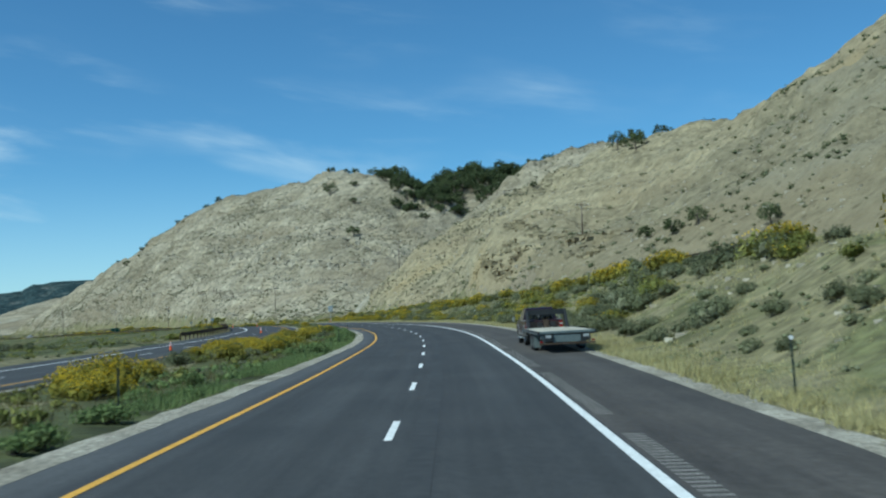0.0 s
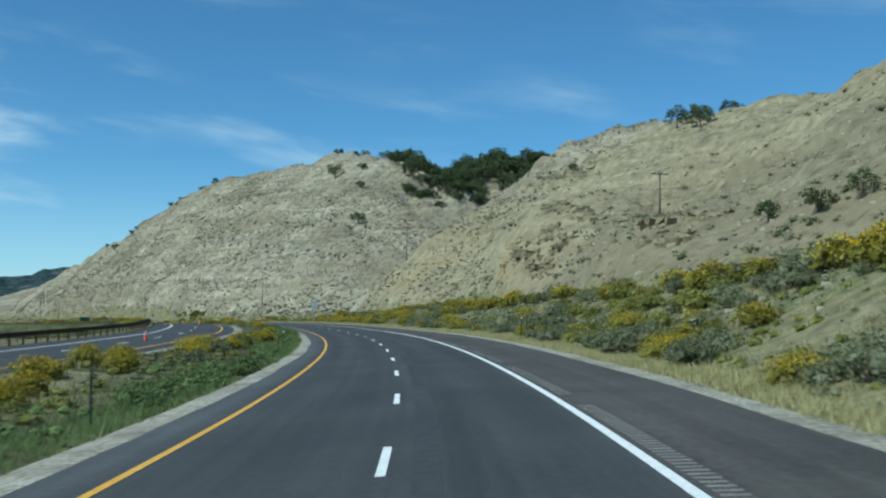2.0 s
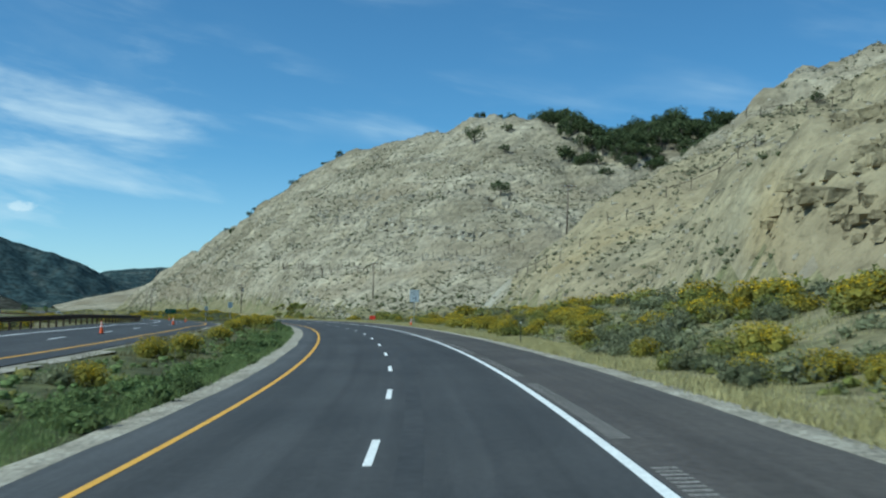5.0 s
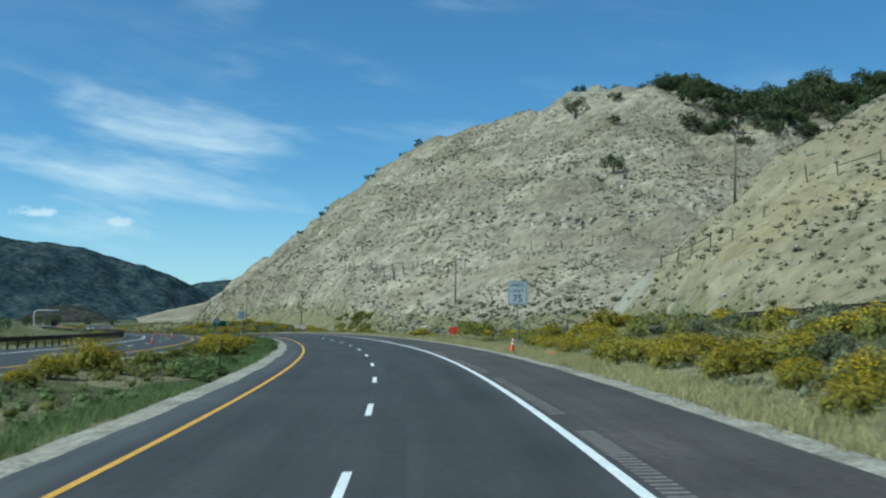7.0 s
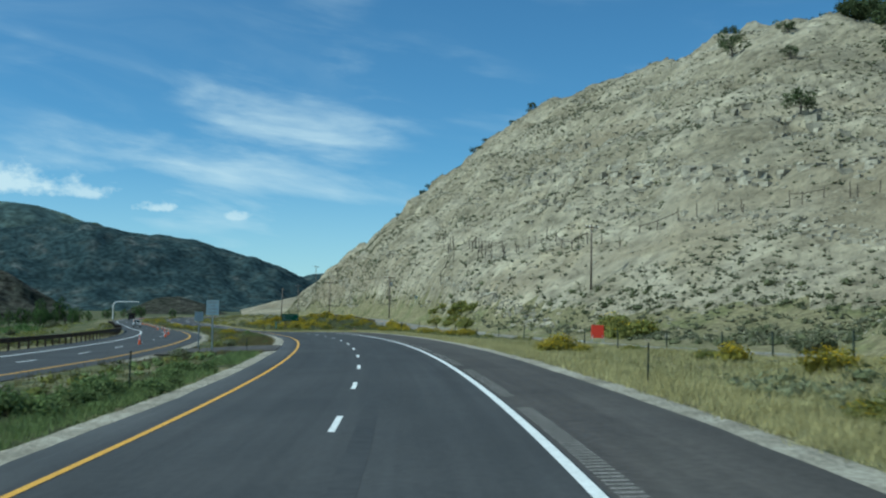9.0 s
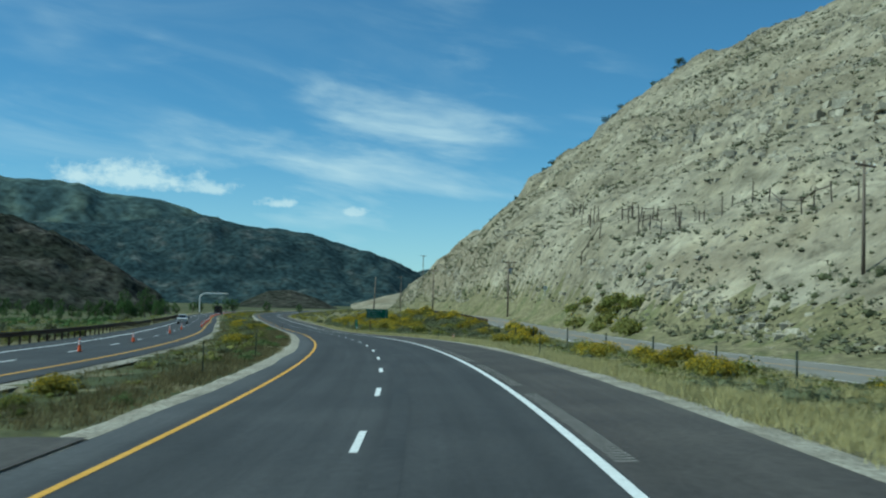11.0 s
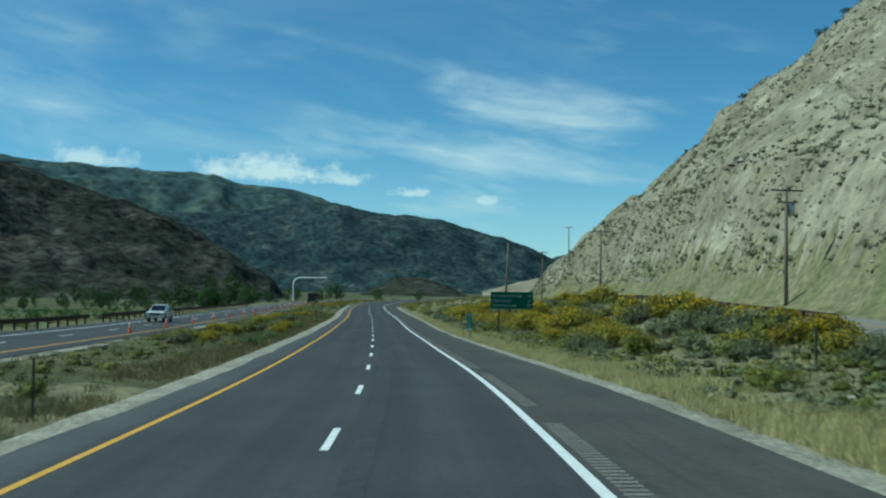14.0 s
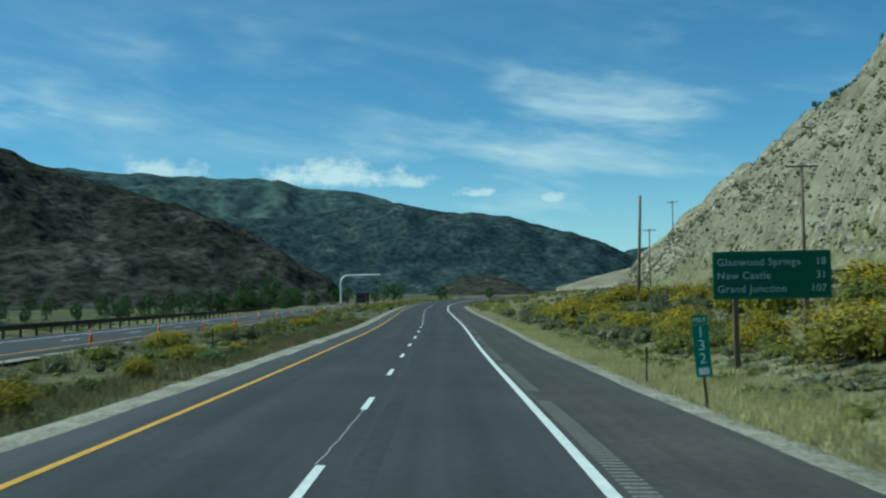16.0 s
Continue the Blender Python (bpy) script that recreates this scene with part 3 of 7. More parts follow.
# ---- roads ----
def ribbon(name, runs, offs, mat, lift=0.0, z_of=None, parent=None, skirt=0.0):
    """A strip along the road; offs: offsets across it, or arrays of them by run."""
    runs = np.asarray(runs, float)
    cols = []
    for k, o in enumerate(offs):
        o = np.broadcast_to(np.asarray(o, float), runs.shape)
        x, y = on_line(runs, o)
        z = (deck(runs, o) if z_of is None else z_of(runs, o)) + lift
        if skirt and k in (0, len(offs) - 1):
            z = z - skirt
        cols.append(np.stack([x, y, z], 1))
    v = np.stack(cols, 1).reshape(-1, 3)
    ob = mesh_object(name, v, [f[::-1] for f in grid_faces(len(runs), len(offs))], mat, parent=parent)
    flat = np.stack([np.stack([np.broadcast_to(np.asarray(o, float), runs.shape), runs], 1) for o in offs], 1).reshape(-1, 2)
    loop = np.empty(len(ob.data.loops), np.int32)
    ob.data.loops.foreach_get("vertex_index", loop)
    ob.data.uv_layers.new(name="strip").data.foreach_set("uv", flat[loop].ravel())
    return ob


R0, R1 = -60.0, 900.0
runs = np.arange(R0, R1, 2.0)
road = ribbon("road", runs, [PAVED_L - 0.02, PAVED_L, -3.7, -1.8, 0, 1.8, 3.40], ASPHALT, skirt=0.0)
tagged(road, "dark smooth asphalt freeway carriageway with two lanes", "road", kind="structure")
shoulder = ribbon("road_shoulder", runs, [3.40, 5.0, PAVED_R, PAVED_R + 0.02], SHOULDER)
tagged(shoulder, "wide brown-grey asphalt shoulder beside the lanes", "road shoulder", kind="structure")
yellow = ribbon("yellow_edge_line", runs, [-3.26, -3.13], YELLOW_LINE, 0.006)
tagged(yellow, "solid yellow line painted along the median edge", "road marking", kind="structure")
white = ribbon("white_edge_line", runs, [3.19, 3.35], WHITE_LINE, 0.006)
tagged(white, "solid white line painted along the shoulder edge", "road marking", kind="structure")


def verge_z(r, o):
    """Gravel: level with the deck at the asphalt, rolling off at its outer edge."""
    out = np.maximum(o - PAVED_R, PAVED_L - o)
    return deck(r, o) - 0.30 * smooth(VERGE - 0.1, VERGE + 0.85, out) + 0.02 * lumps(*on_line(r, o), 1.5, 2, 77) * smooth(0.1, 0.4, out)


v_runs = np.arange(-12.0, 640.0, 0.5)


def ragged(seed):
    """How far the gravel wanders to and fro along its edge."""
    return 0.16 * lumps(v_runs, v_runs * 0 + seed, 5.0, 4, seed)


in_l, out_l = PAVED_L + 0.10 + 0.5 * ragged(71), PAVED_L - VERGE + ragged(72)
vl = ribbon("gravel_verge", v_runs, [out_l - 0.8, out_l - 0.4, out_l, PAVED_L - 0.25, PAVED_L - 0.05, in_l], GRAVEL, 0.004, verge_z)
tagged(vl, "strip of pale crushed gravel beside the median edge", "gravel verge", kind="structure")
in_r, out_r = PAVED_R - 0.08 + 0.4 * ragged(73), PAVED_R + VERGE + ragged(74)
vr = ribbon("gravel_verge", v_runs, [in_r, PAVED_R + 0.05, PAVED_R + 0.25, out_r, out_r + 0.4, out_r + 0.8], GRAVEL, 0.004, verge_z)
tagged(vr, "strip of pale crushed gravel beside the shoulder", "gravel verge", kind="structure")
other_near = np.interp(runs, OTHER_RUN, OTHER_OFF)
other_z = lambda r, o: np.interp(r, OTHER_RUN, OTHER_Z) + 0 * o
other = ribbon("road_other_carriageway", runs, [other_near - OTHER_WIDE, other_near - 4, other_near], OTHER_ASPHALT, 0.0, other_z)
tagged(other, "dark asphalt carriageway for oncoming traffic beyond the median", "road", kind="structure")
front_near = np.interp(runs, FRONT_RUN, FRONT_OFF)
front_z = lambda r, o: np.interp(r, FRONT_RUN, FRONT_Z) + 0 * o
front = ribbon("road_frontage", runs, [front_near, front_near + 3.6, front_near + FRONT_WIDE], OLD_ROAD, 0.0, front_z)
tagged(front, "pale worn two-lane frontage road at the foot of the bluff", "road", kind="structure")

# ---- distant country ----
def far_ridge(name, label, crest, depth, base, mat, lump, amp, seed, foot=0.75):
    """A mountain from its crest line: heading (degrees left of +y), distance, height. Its near slope runs down to base."""
    c = np.array(crest, float)
    hd = np.arange(c[0, 0], c[-1, 0] + 0.01, (c[-1, 0] - c[0, 0]) / 260)
    dist, top = np.interp(hd, c[:, 0], c[:, 1]), np.interp(hd, c[:, 0], c[:, 2])
    verts, n = [], 61
    for j in range(n):
        v = j / (n - 1)                                        # 0 near foot, 0.75 crest, 1 far foot
        d = dist - depth * (foot - v) / foot if v < foot else dist + depth * 0.8 * (v - foot)
        prof = smooth(0, foot, np.full_like(hd, v)) ** 0.9 if v < foot else 1 - 0.55 * smooth(foot, 1.0, np.full_like(hd, v))
        x, y = -np.sin(np.radians(hd)) * d - 70, np.cos(np.radians(hd)) * d + 326
        rug = lumps(x, y, lump, 6, seed, 0.55)
        gully = 1 - np.abs(lumps(x, y, lump * 0.7, 4, seed + 7))
        z = base + (top - base) * prof + amp * prof * (1 - 0.9 * smooth(0.35, foot, v)) * (rug - 0.8 * gully + 0.5) + amp * 0.12 * lumps(x, y, lump * 0.12, 3, seed + 3)
        if v < foot:                                          # nothing on the near slope stands above the crest
            z = np.minimum(z, 3.0 + (top - 3.0) * d / dist + 0.4 * lumps(x, y, lump * 0.1, 2, seed + 5))
        verts.append(np.stack([x, y, z], 1))
    v = np.stack(verts, 1).reshape(-1, 3)
    ob = mesh_object(name, v, [f[::-1] for f in grid_faces(len(hd), n)], mat)
    return tagged(ob, label, "mountain", kind="structure")


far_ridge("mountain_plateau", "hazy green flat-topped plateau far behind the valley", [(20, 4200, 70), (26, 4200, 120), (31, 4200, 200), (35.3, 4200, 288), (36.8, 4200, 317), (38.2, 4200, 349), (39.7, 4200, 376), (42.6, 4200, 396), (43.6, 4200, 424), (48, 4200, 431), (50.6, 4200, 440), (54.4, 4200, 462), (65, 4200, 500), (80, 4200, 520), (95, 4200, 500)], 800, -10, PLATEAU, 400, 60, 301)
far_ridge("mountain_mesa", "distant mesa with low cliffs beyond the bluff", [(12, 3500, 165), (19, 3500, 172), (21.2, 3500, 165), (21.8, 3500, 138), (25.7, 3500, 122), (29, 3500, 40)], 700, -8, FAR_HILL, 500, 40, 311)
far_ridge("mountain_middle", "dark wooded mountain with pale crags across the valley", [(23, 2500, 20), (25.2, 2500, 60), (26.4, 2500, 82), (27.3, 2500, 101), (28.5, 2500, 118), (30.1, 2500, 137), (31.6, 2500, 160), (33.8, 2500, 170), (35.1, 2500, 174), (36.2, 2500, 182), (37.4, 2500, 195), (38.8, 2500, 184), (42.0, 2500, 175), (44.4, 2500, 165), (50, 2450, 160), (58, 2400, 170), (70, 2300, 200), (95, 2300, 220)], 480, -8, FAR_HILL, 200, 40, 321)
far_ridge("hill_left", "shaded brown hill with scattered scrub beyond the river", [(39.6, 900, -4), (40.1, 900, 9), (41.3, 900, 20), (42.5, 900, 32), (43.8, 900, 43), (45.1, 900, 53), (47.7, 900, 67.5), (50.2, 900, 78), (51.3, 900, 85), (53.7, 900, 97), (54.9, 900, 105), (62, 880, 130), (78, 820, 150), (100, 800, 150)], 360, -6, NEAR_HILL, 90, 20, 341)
far_ridge("hill_bare", "low bare tan hill at the valley's end", [(30.4, 1300, -4), (31.6, 1300, 9), (33.0, 1300, 18), (34.2, 1300, 16), (35.4, 1300, 4), (36.2, 1300, -5)], 200, -4, NEAR_HILL, 160, 4, 361)
far_ridge("hill_scrub", "low rocky spur with scrub beyond the bluff", [(21.5, 1050, 42), (23.5, 1050, 34), (25.5, 1050, 22), (27.5, 1050, 13), (29.8, 1050, 2)], 300, -3, BLUFF, 120, 5, 381)

# slow river on the far side of the valley floor
rr = np.arange(300, 640, 8.0)
r_off = np.interp(rr, [300, 420, 520, 640], [-70, -74, -84, -120])
bank = []
for k in np.linspace(0, -46, 5):
    x, y = on_line(rr, r_off + k)
    bank.append(np.stack([x, y, np.full(len(rr), -3.55)], 1))
water = mesh_object("water", np.stack(bank, 1).reshape(-1, 3), [f[::-1] for f in grid_faces(len(rr), 5)], WATER)
tagged(water, "dark slow river beside the valley floor", "water", kind="structure")

# ---- plants and rubble ----
rng = np.random.default_rng(7)


def part(name, ob_mesh, parent, label=""):
    """A mesh as one part under a thing."""
    ob = new(name, ob_mesh)
    ob.parent = parent
    return tagged(ob, label) if label else ob


def tri_mesh(name, verts, mat, smooth_shade=False):
    """A mesh of loose triangles from an array (n, 3, 3)."""
    v = np.asarray(verts, float).reshape(-1, 3)
    me = bpy.data.meshes.new(name)
    n = len(v) // 3
    me.vertices.add(len(v))
    me.vertices.foreach_set("co", v.ravel())
    me.loops.add(len(v))
    me.loops.foreach_set("vertex_index", np.arange(len(v), dtype=np.int32))
    me.polygons.add(n)
    me.polygons.foreach_set("loop_start", np.arange(0, len(v), 3, dtype=np.int32))
    me.materials.append(mat)
    me.update(calc_edges=True)
    me.validate()
    return me


def unit(v):
    return v / np.maximum(1e-9, np.linalg.norm(v, axis=-1, keepdims=True))


def leaves(points, size, r, out=None, loose=0.8):
    """One leaf triangle at each point, its face turned outward and then at random by loose."""
    n = len(points)
    face = unit((out if out is not None else 0) + loose * r.normal(size=(n, 3)))
    d = unit(np.cross(face, r.normal(size=(n, 3))) + [0, 0, 0.35])
    s = unit(np.cross(face, d))
    k = size * r.uniform(0.6, 1.4, (n, 1))
    return np.stack([points - s * k * 0.35, points + s * k * 0.35, points + d * k * 1.3], 1)


def lobes_of(r, wide, high, n):
    """Middles and radii of the rounded lobes that make up a bush."""
    a = np.arange(n) * 2.4 + r.uniform(0, 6.28)
    far = wide * 0.40 * np.sqrt((np.arange(n) + 0.3) / n) * r.uniform(0.8, 1.2, n)
    c = np.stack([np.cos(a) * far, np.sin(a) * far, high * (0.56 - 0.30 * (far / (wide * 0.45)) ** 2) * r.uniform(0.8, 1.15, n)], 1)
    return c, wide * r.uniform(0.20, 0.30, n)


ICO = np.array([[0, -1, 1.618], [0, 1, 1.618], [0, -1, -1.618], [0, 1, -1.618], [-1, 1.618, 0], [1, 1.618, 0], [-1, -1.618, 0], [1, -1.618, 0], [1.618, 0, -1], [1.618, 0, 1], [-1.618, 0, -1], [-1.618, 0, 1]]) / 1.902
ICO_TRI = np.array([[0, 9, 1], [0, 1, 11], [1, 9, 5], [1, 4, 11], [1, 5, 4], [0, 11, 6], [0, 7, 9], [0, 6, 7], [9, 7, 8], [9, 8, 5], [11, 4, 10], [11, 10, 6], [7, 6, 2], [7, 2, 8], [6, 10, 2], [5, 3, 4], [5, 8, 3], [4, 3, 10], [8, 2, 3], [10, 3, 2]])


def on_lobes(n, r, c, rad, tall, lo=0.82, hi=1.08):
    """Places near the skin of the lobes, and the way out from them."""
    k = r.integers(0, len(c), n)
    d = unit(r.normal(size=(n, 3)) + [0, 0, 0.25])
    p = c[k] + d * (rad[k] * r.uniform(lo, hi, n))[:, None] * [1, 1, tall]
    p[:, 2] = np.maximum(p[:, 2], 0.02)
    return p, unit(d + 0.5 * unit(c[k] + [0, 0, 0.05]))


FOLIAGE = {
    "sage": material("sage_leaves", [(0.32, (0.118, 0.132, 0.068)), (0.5, (0.190, 0.202, 0.114)), (0.68, (0.300, 0.300, 0.195))], scale=0.7, rough=0.9, spec=0.1, vary=0.25, island=0.35),
    "brush": material("rabbitbrush_stems", [(0.32, (0.130, 0.150, 0.040)), (0.5, (0.205, 0.215, 0.062)), (0.68, (0.320, 0.300, 0.100))], scale=0.7, rough=0.9, spec=0.1, vary=0.2, island=0.35),
    "golden": material("golden_brush_stems", [(0.3, (0.195, 0.185, 0.040)), (0.7, (0.330, 0.295, 0.065))], scale=3, rough=0.9, spec=0.1, vary=0.2, island=0.35),
    "flower": material("yellow_flower_heads", [(0.3, (0.54, 0.37, 0.020)), (0.7, (0.74, 0.53, 0.032))], scale=4, rough=0.85, spec=0.1, vary=0.22, island=0.3),
    "weed": material("green_weeds", [(0.3, (0.125, 0.180, 0.066)), (0.7, (0.220, 0.270, 0.112))], scale=3, rough=0.9, spec=0.1, vary=0.25, island=0.35),
    "straw": material("dry_straw_grass", [(0.3, (0.40, 0.355, 0.165)), (0.7, (0.58, 0.525, 0.27))], scale=0.6, rough=0.9, spec=0.1, island=0.3),
    "dry": material("brown_dry_grass", [(0.3, (0.122, 0.104, 0.050)), (0.7, (0.222, 0.192, 0.098))], scale=0.6, rough=0.9, spec=0.1, island=0.35),
    "green_grass": material("green_verge_grass", [(0.3, (0.140, 0.150, 0.058)), (0.7, (0.250, 0.240, 0.110))], scale=0.6, rough=0.9, spec=0.1, island=0.35),
    "foot": material("foot_slope_brush", [(0.3, (0.105, 0.122, 0.062)), (0.7, (0.205, 0.215, 0.122))], scale=0.4, rough=0.9, spec=0.1, island=0.35),
    "shrub": material("dark_hillside_shrub", [(0.3, (0.095, 0.100, 0.062)), (0.7, (0.180, 0.180, 0.118))], scale=0.3, rough=0.95, spec=0.05, island=0.4),
    "juniper": material("juniper_needles", [(0.3, (0.048, 0.066, 0.030)), (0.7, (0.105, 0.128, 0.058))], scale=0.8, rough=0.95, spec=0.05, island=0.4, vary=0.2),
    "poplar": material("cottonwood_leaves", [(0.3, (0.055, 0.095, 0.030)), (0.7, (0.105, 0.165, 0.055))], scale=0.5, rough=0.9, spec=0.1, island=0.4, vary=0.2),
}


def let_light_through(m, share):
    """Thin leaves: part of the light passes through them."""
    nt = m.node_tree
    b, out = nt.nodes["Principled BSDF"], nt.nodes["Material Output"]
    tr, mx = nt.nodes.new("ShaderNodeBsdfTranslucent"), nt.nodes.new("ShaderNodeMixShader")
    nt.links.new(b.inputs["Base Color"].links[0].from_socket, tr.inputs["Color"])
    mx.inputs[0].default_value = share
    nt.links.new(b.outputs[0], mx.inputs[1])
    nt.links.new(tr.outputs[0], mx.inputs[2])
    nt.links.new(mx.outputs[0], out.inputs["Surface"])


for key in ("sage", "brush", "golden", "foot", "flower", "weed", "straw", "dry", "green_grass"):
    let_light_through(FOLIAGE[key], 0.35)
BARK = material("grey_bark", [(0.3, (0.09, 0.075, 0.06)), (0.7, (0.16, 0.135, 0.11))], scale=6, rough=0.95, bump=0.01)
STONE = material("broken_rock", [(0.3, (0.27, 0.245, 0.19)), (0.7, (0.41, 0.375, 0.295))], scale=0.7, fine=4, fine_amount=0.25, rough=0.95, bump=0.04, bump_scale=6, island=0.18, spec=0.1)


def make_bush(name, category, label, kind, seed, wide=1.5, high=1.0, bloom=0.0):
    """A roadside shrub: woody stems, rounded leafy lobes and, where it blooms, flower heads over its top."""
    r = np.random.default_rng(seed)
    root = new(name)
    tagged(root, label, category)
    c, rad = lobes_of(r, wide, high, 9)
    n = len(c) * 3
    foot = np.concatenate([r.normal(0, 0.08, (n, 2)), np.full((n, 1), -0.08)], 1)
    tip = np.repeat(c, 3, 0) + r.normal(0, 0.08, (n, 3))
    side = unit(np.cross(tip - foot, r.normal(size=(n, 3)))) * 0.018
    part("woody_stem", tri_mesh("woody_stem", np.concatenate([np.stack([foot - side, foot + side, tip], 1), np.stack([foot + side[:, [1, 0, 2]], foot - side[:, [1, 0, 2]], tip], 1)]), BARK), root)["kind"] = "stuff"
    tall = 1.05 if kind != "weed" else 0.8
    body = (c[:, None] + ICO[None] * (rad[:, None] * r.uniform(0.34, 0.62, (len(c), 12)))[..., None] * [1, 1, tall])[:, ICO_TRI].reshape(-1, 3, 3)
    p, d = on_lobes(1100 if kind != "weed" else 600, r, c, rad, tall, 0.62, 1.14)
    part("foliage", tri_mesh("foliage", np.concatenate([body, leaves(p, 0.076 if kind != "weed" else 0.08, r, d, 0.75)]), FOLIAGE[kind]), root)["kind"] = "stuff"
    if bloom:
        p, d = on_lobes(int(1100 + 1500 * bloom), r, c, rad, tall, 0.98, 1.16)
        tuft = lumps(p[:, 0] + 3 * p[:, 2], p[:, 1] + 2 * p[:, 2], 0.4, 2, seed)
        keep = (d[:, 2] + 0.15 * r.normal(size=len(p)) > 0.30) & (tuft > 0.75 - 1.5 * bloom)
        p, d = p[keep], d[keep]
        part("bloom", tri_mesh("bloom", leaves(p, 0.038, r, d, 0.6), FOLIAGE["flower"]), root, "clusters of bright yellow flowers")["kind"] = "stuff"
    root.location = (0, 0, -500)
    return root


def on_ground(run, off, lift=0.0):
    x, y = on_line(run, off)
    return float(x), float(y), float(terrain(x, y, True)[0]) + lift


BUSHES = {
    "bloom": [make_bush("rabbitbrush", "bush", "yellow-flowering rabbitbrush growing on the dry verge", "golden", 100 + k, 1.3 + 0.25 * (k % 3), 0.85 + 0.12 * (k % 2), 0.55 + 0.12 * (k % 3)) for k in range(5)],
    "pale": [make_bush("rabbitbrush", "bush", "green rabbitbrush with a few yellow flowers", "brush", 120 + k, 1.3 + 0.2 * k, 0.8, 0.16) for k in range(3)],
    "sage": [make_bush("sagebrush", "bush", "grey-green sagebrush on the stony bank", "sage", 140 + k, 1.2 + 0.2 * k, 0.72 + 0.06 * k) for k in range(5)],
    "weed": [make_bush("weed_clump", "weeds", "low green weeds beside the gravel", "weed", 160 + k, 0.8 + 0.15 * k, 0.42) for k in range(3)],
}
GROUPS = {"bloom": "flowering brush along the freeway", "pale": "flowering brush along the freeway", "sage": "sagebrush along the freeway", "weed": "green weeds along the verge"}
planted = {k: [] for k in BUSHES}


def plant(kind, run, off, size):
    off += -0.75 if 0 < off < 14 else 0.65 if -14 < off < 0 else 0.0
    planted[kind].append((run, off, size))


def clear(run, off, gap=0.45):
    """Whether a place is free of the roads, the crossover and the parked vehicles."""
    fo, oo = np.interp(run, FRONT_RUN, FRONT_OFF), np.interp(run, OTHER_RUN, OTHER_OFF)
    if PAVED_L - VERGE - gap < off < PAVED_R + VERGE + gap:
        return False
    if fo - gap - 0.8 < off < fo + FRONT_WIDE + gap or oo - OTHER_WIDE - 1.2 - gap < off < oo + 1.2 + gap:
        return False
    if (443 < run < 472 and 0 < off < 11.6) or (228 < run < 248 and 0 < off < 9.6):
        return False
    if 301 < run < 316 and oo < off < 0:
        return False
    if 36 < run < 60 and 0 < off < 8.6:
        return False
    return True


def scatter(kind, n, run_a, run_b, off_a, off_b, size_a, size_b, patchy=0.0, size=14, seed=0):
    done, tries = 0, 0
    while done < n and tries < n * 30:
        tries += 1
        run, off = rng.uniform(run_a, run_b), rng.uniform(off_a, off_b)
        x, y = on_line(run, off)
        if not clear(run, off) or lumps(np.array([float(x)]), np.array([float(y)]), size, 2, 400 + seed)[0] < patchy:
            continue
        plant(kind, run, off, rng.uniform(size_a, size_b))
        done += 1


# the bank to the right: a nearly closed cover of sage, with rabbitbrush at its foot and along its top
scatter("sage", 200, 38, 186, 9.0, 18, 0.55, 1.15, -0.45, 10, 1)
scatter("sage", 46, 186, 258, 10.4, 18, 0.6, 1.2, -0.3, 10, 1)
scatter("sage", 34, 8, 45, 9.4, 17.5, 0.35, 0.75, -0.3, 10, 1)
scatter("bloom", 30, 20, 190, 14.8, 18.0, 0.9, 1.7, -0.4, 9, 2)
scatter("pale", 50, 16, 250, 13.4, 18.0, 0.7, 1.4, -0.4, 9, 22)
scatter("bloom", 18, 62, 200, 9.0, 13.0, 0.7, 1.2, 0.0, 9, 3)
scatter("bloom", 34, 196, 262, 10.0, 18, 0.7, 1.4, -0.2, 9, 4)
scatter("pale", 60, 58, 186, 9.0, 18.0, 0.5, 1.1, -0.3, 9, 5)
scatter("pale", 22, 186, 262, 9.8, 18.0, 0.6, 1.2, -0.3, 9, 5)
scatter("bloom", 17, 266, 376, 9.0, 15, 0.6, 1.1, -0.1, 9, 6)
scatter("pale", 8, 262, 380, 8.9, 15, 0.5, 1.0, -0.2, 9, 6)
scatter("bloom", 26, 380, 440, 11.2, 20.0, 0.7, 1.4, -0.2, 12, 7)
scatter("bloom", 44, 440, 540, 10.6, 20.0, 0.9, 1.8, -0.3, 12, 7)
scatter("pale", 44, 380, 560, 10.2, 20.0, 0.6, 1.3, -0.3, 12, 8)
scatter("sage", 130, 380, 560, 9.2, 21.0, 0.5, 1.25, -0.4, 12, 9)
scatter("sage", 18, 262, 312, 28.2, 31.5, 0.7, 1.4, -0.2, 14, 10)
scatter("pale", 16, 318, 352, 26.4, 32.0, 1.2, 2.1, -0.2, 14, 10)
scatter("pale", 20, 352, 420, 24.2, 28.5, 0.9, 1.7, -0.1, 14, 10)
scatter("bloom", 12, 180, 222, 9.4, 14.5, 0.8, 1.25, -0.6, 9, 26)
scatter("pale", 8, 165, 222, 9.2, 14.5, 0.7, 1.2, -0.6, 9, 27)
# the median
scatter("bloom", 22, 60, 190, -18.5, -9.5, 0.7, 1.2, 0.0, 9, 13)
scatter("bloom", 20, 190, 262, -23, -9.0, 0.7, 1.3, -0.05, 9, 14)
scatter("pale", 22, 50, 280, -23, -8.6, 0.6, 1.2, -0.2, 9, 15)
scatter("pale", 22, 308, 520, -25, -8.2, 0.5, 1.0, -0.2, 9, 16)
scatter("bloom", 12, 308, 470, -22, -8.6, 0.5, 0.9, 0.1, 9, 17)
scatter("bloom", 14, 470, 700, -18, -8.2, 0.6, 1.2, -0.1, 12, 18)
scatter("sage", 54, 50, 500, -25, -8.0, 0.5, 0.95, -0.2, 9, 19)
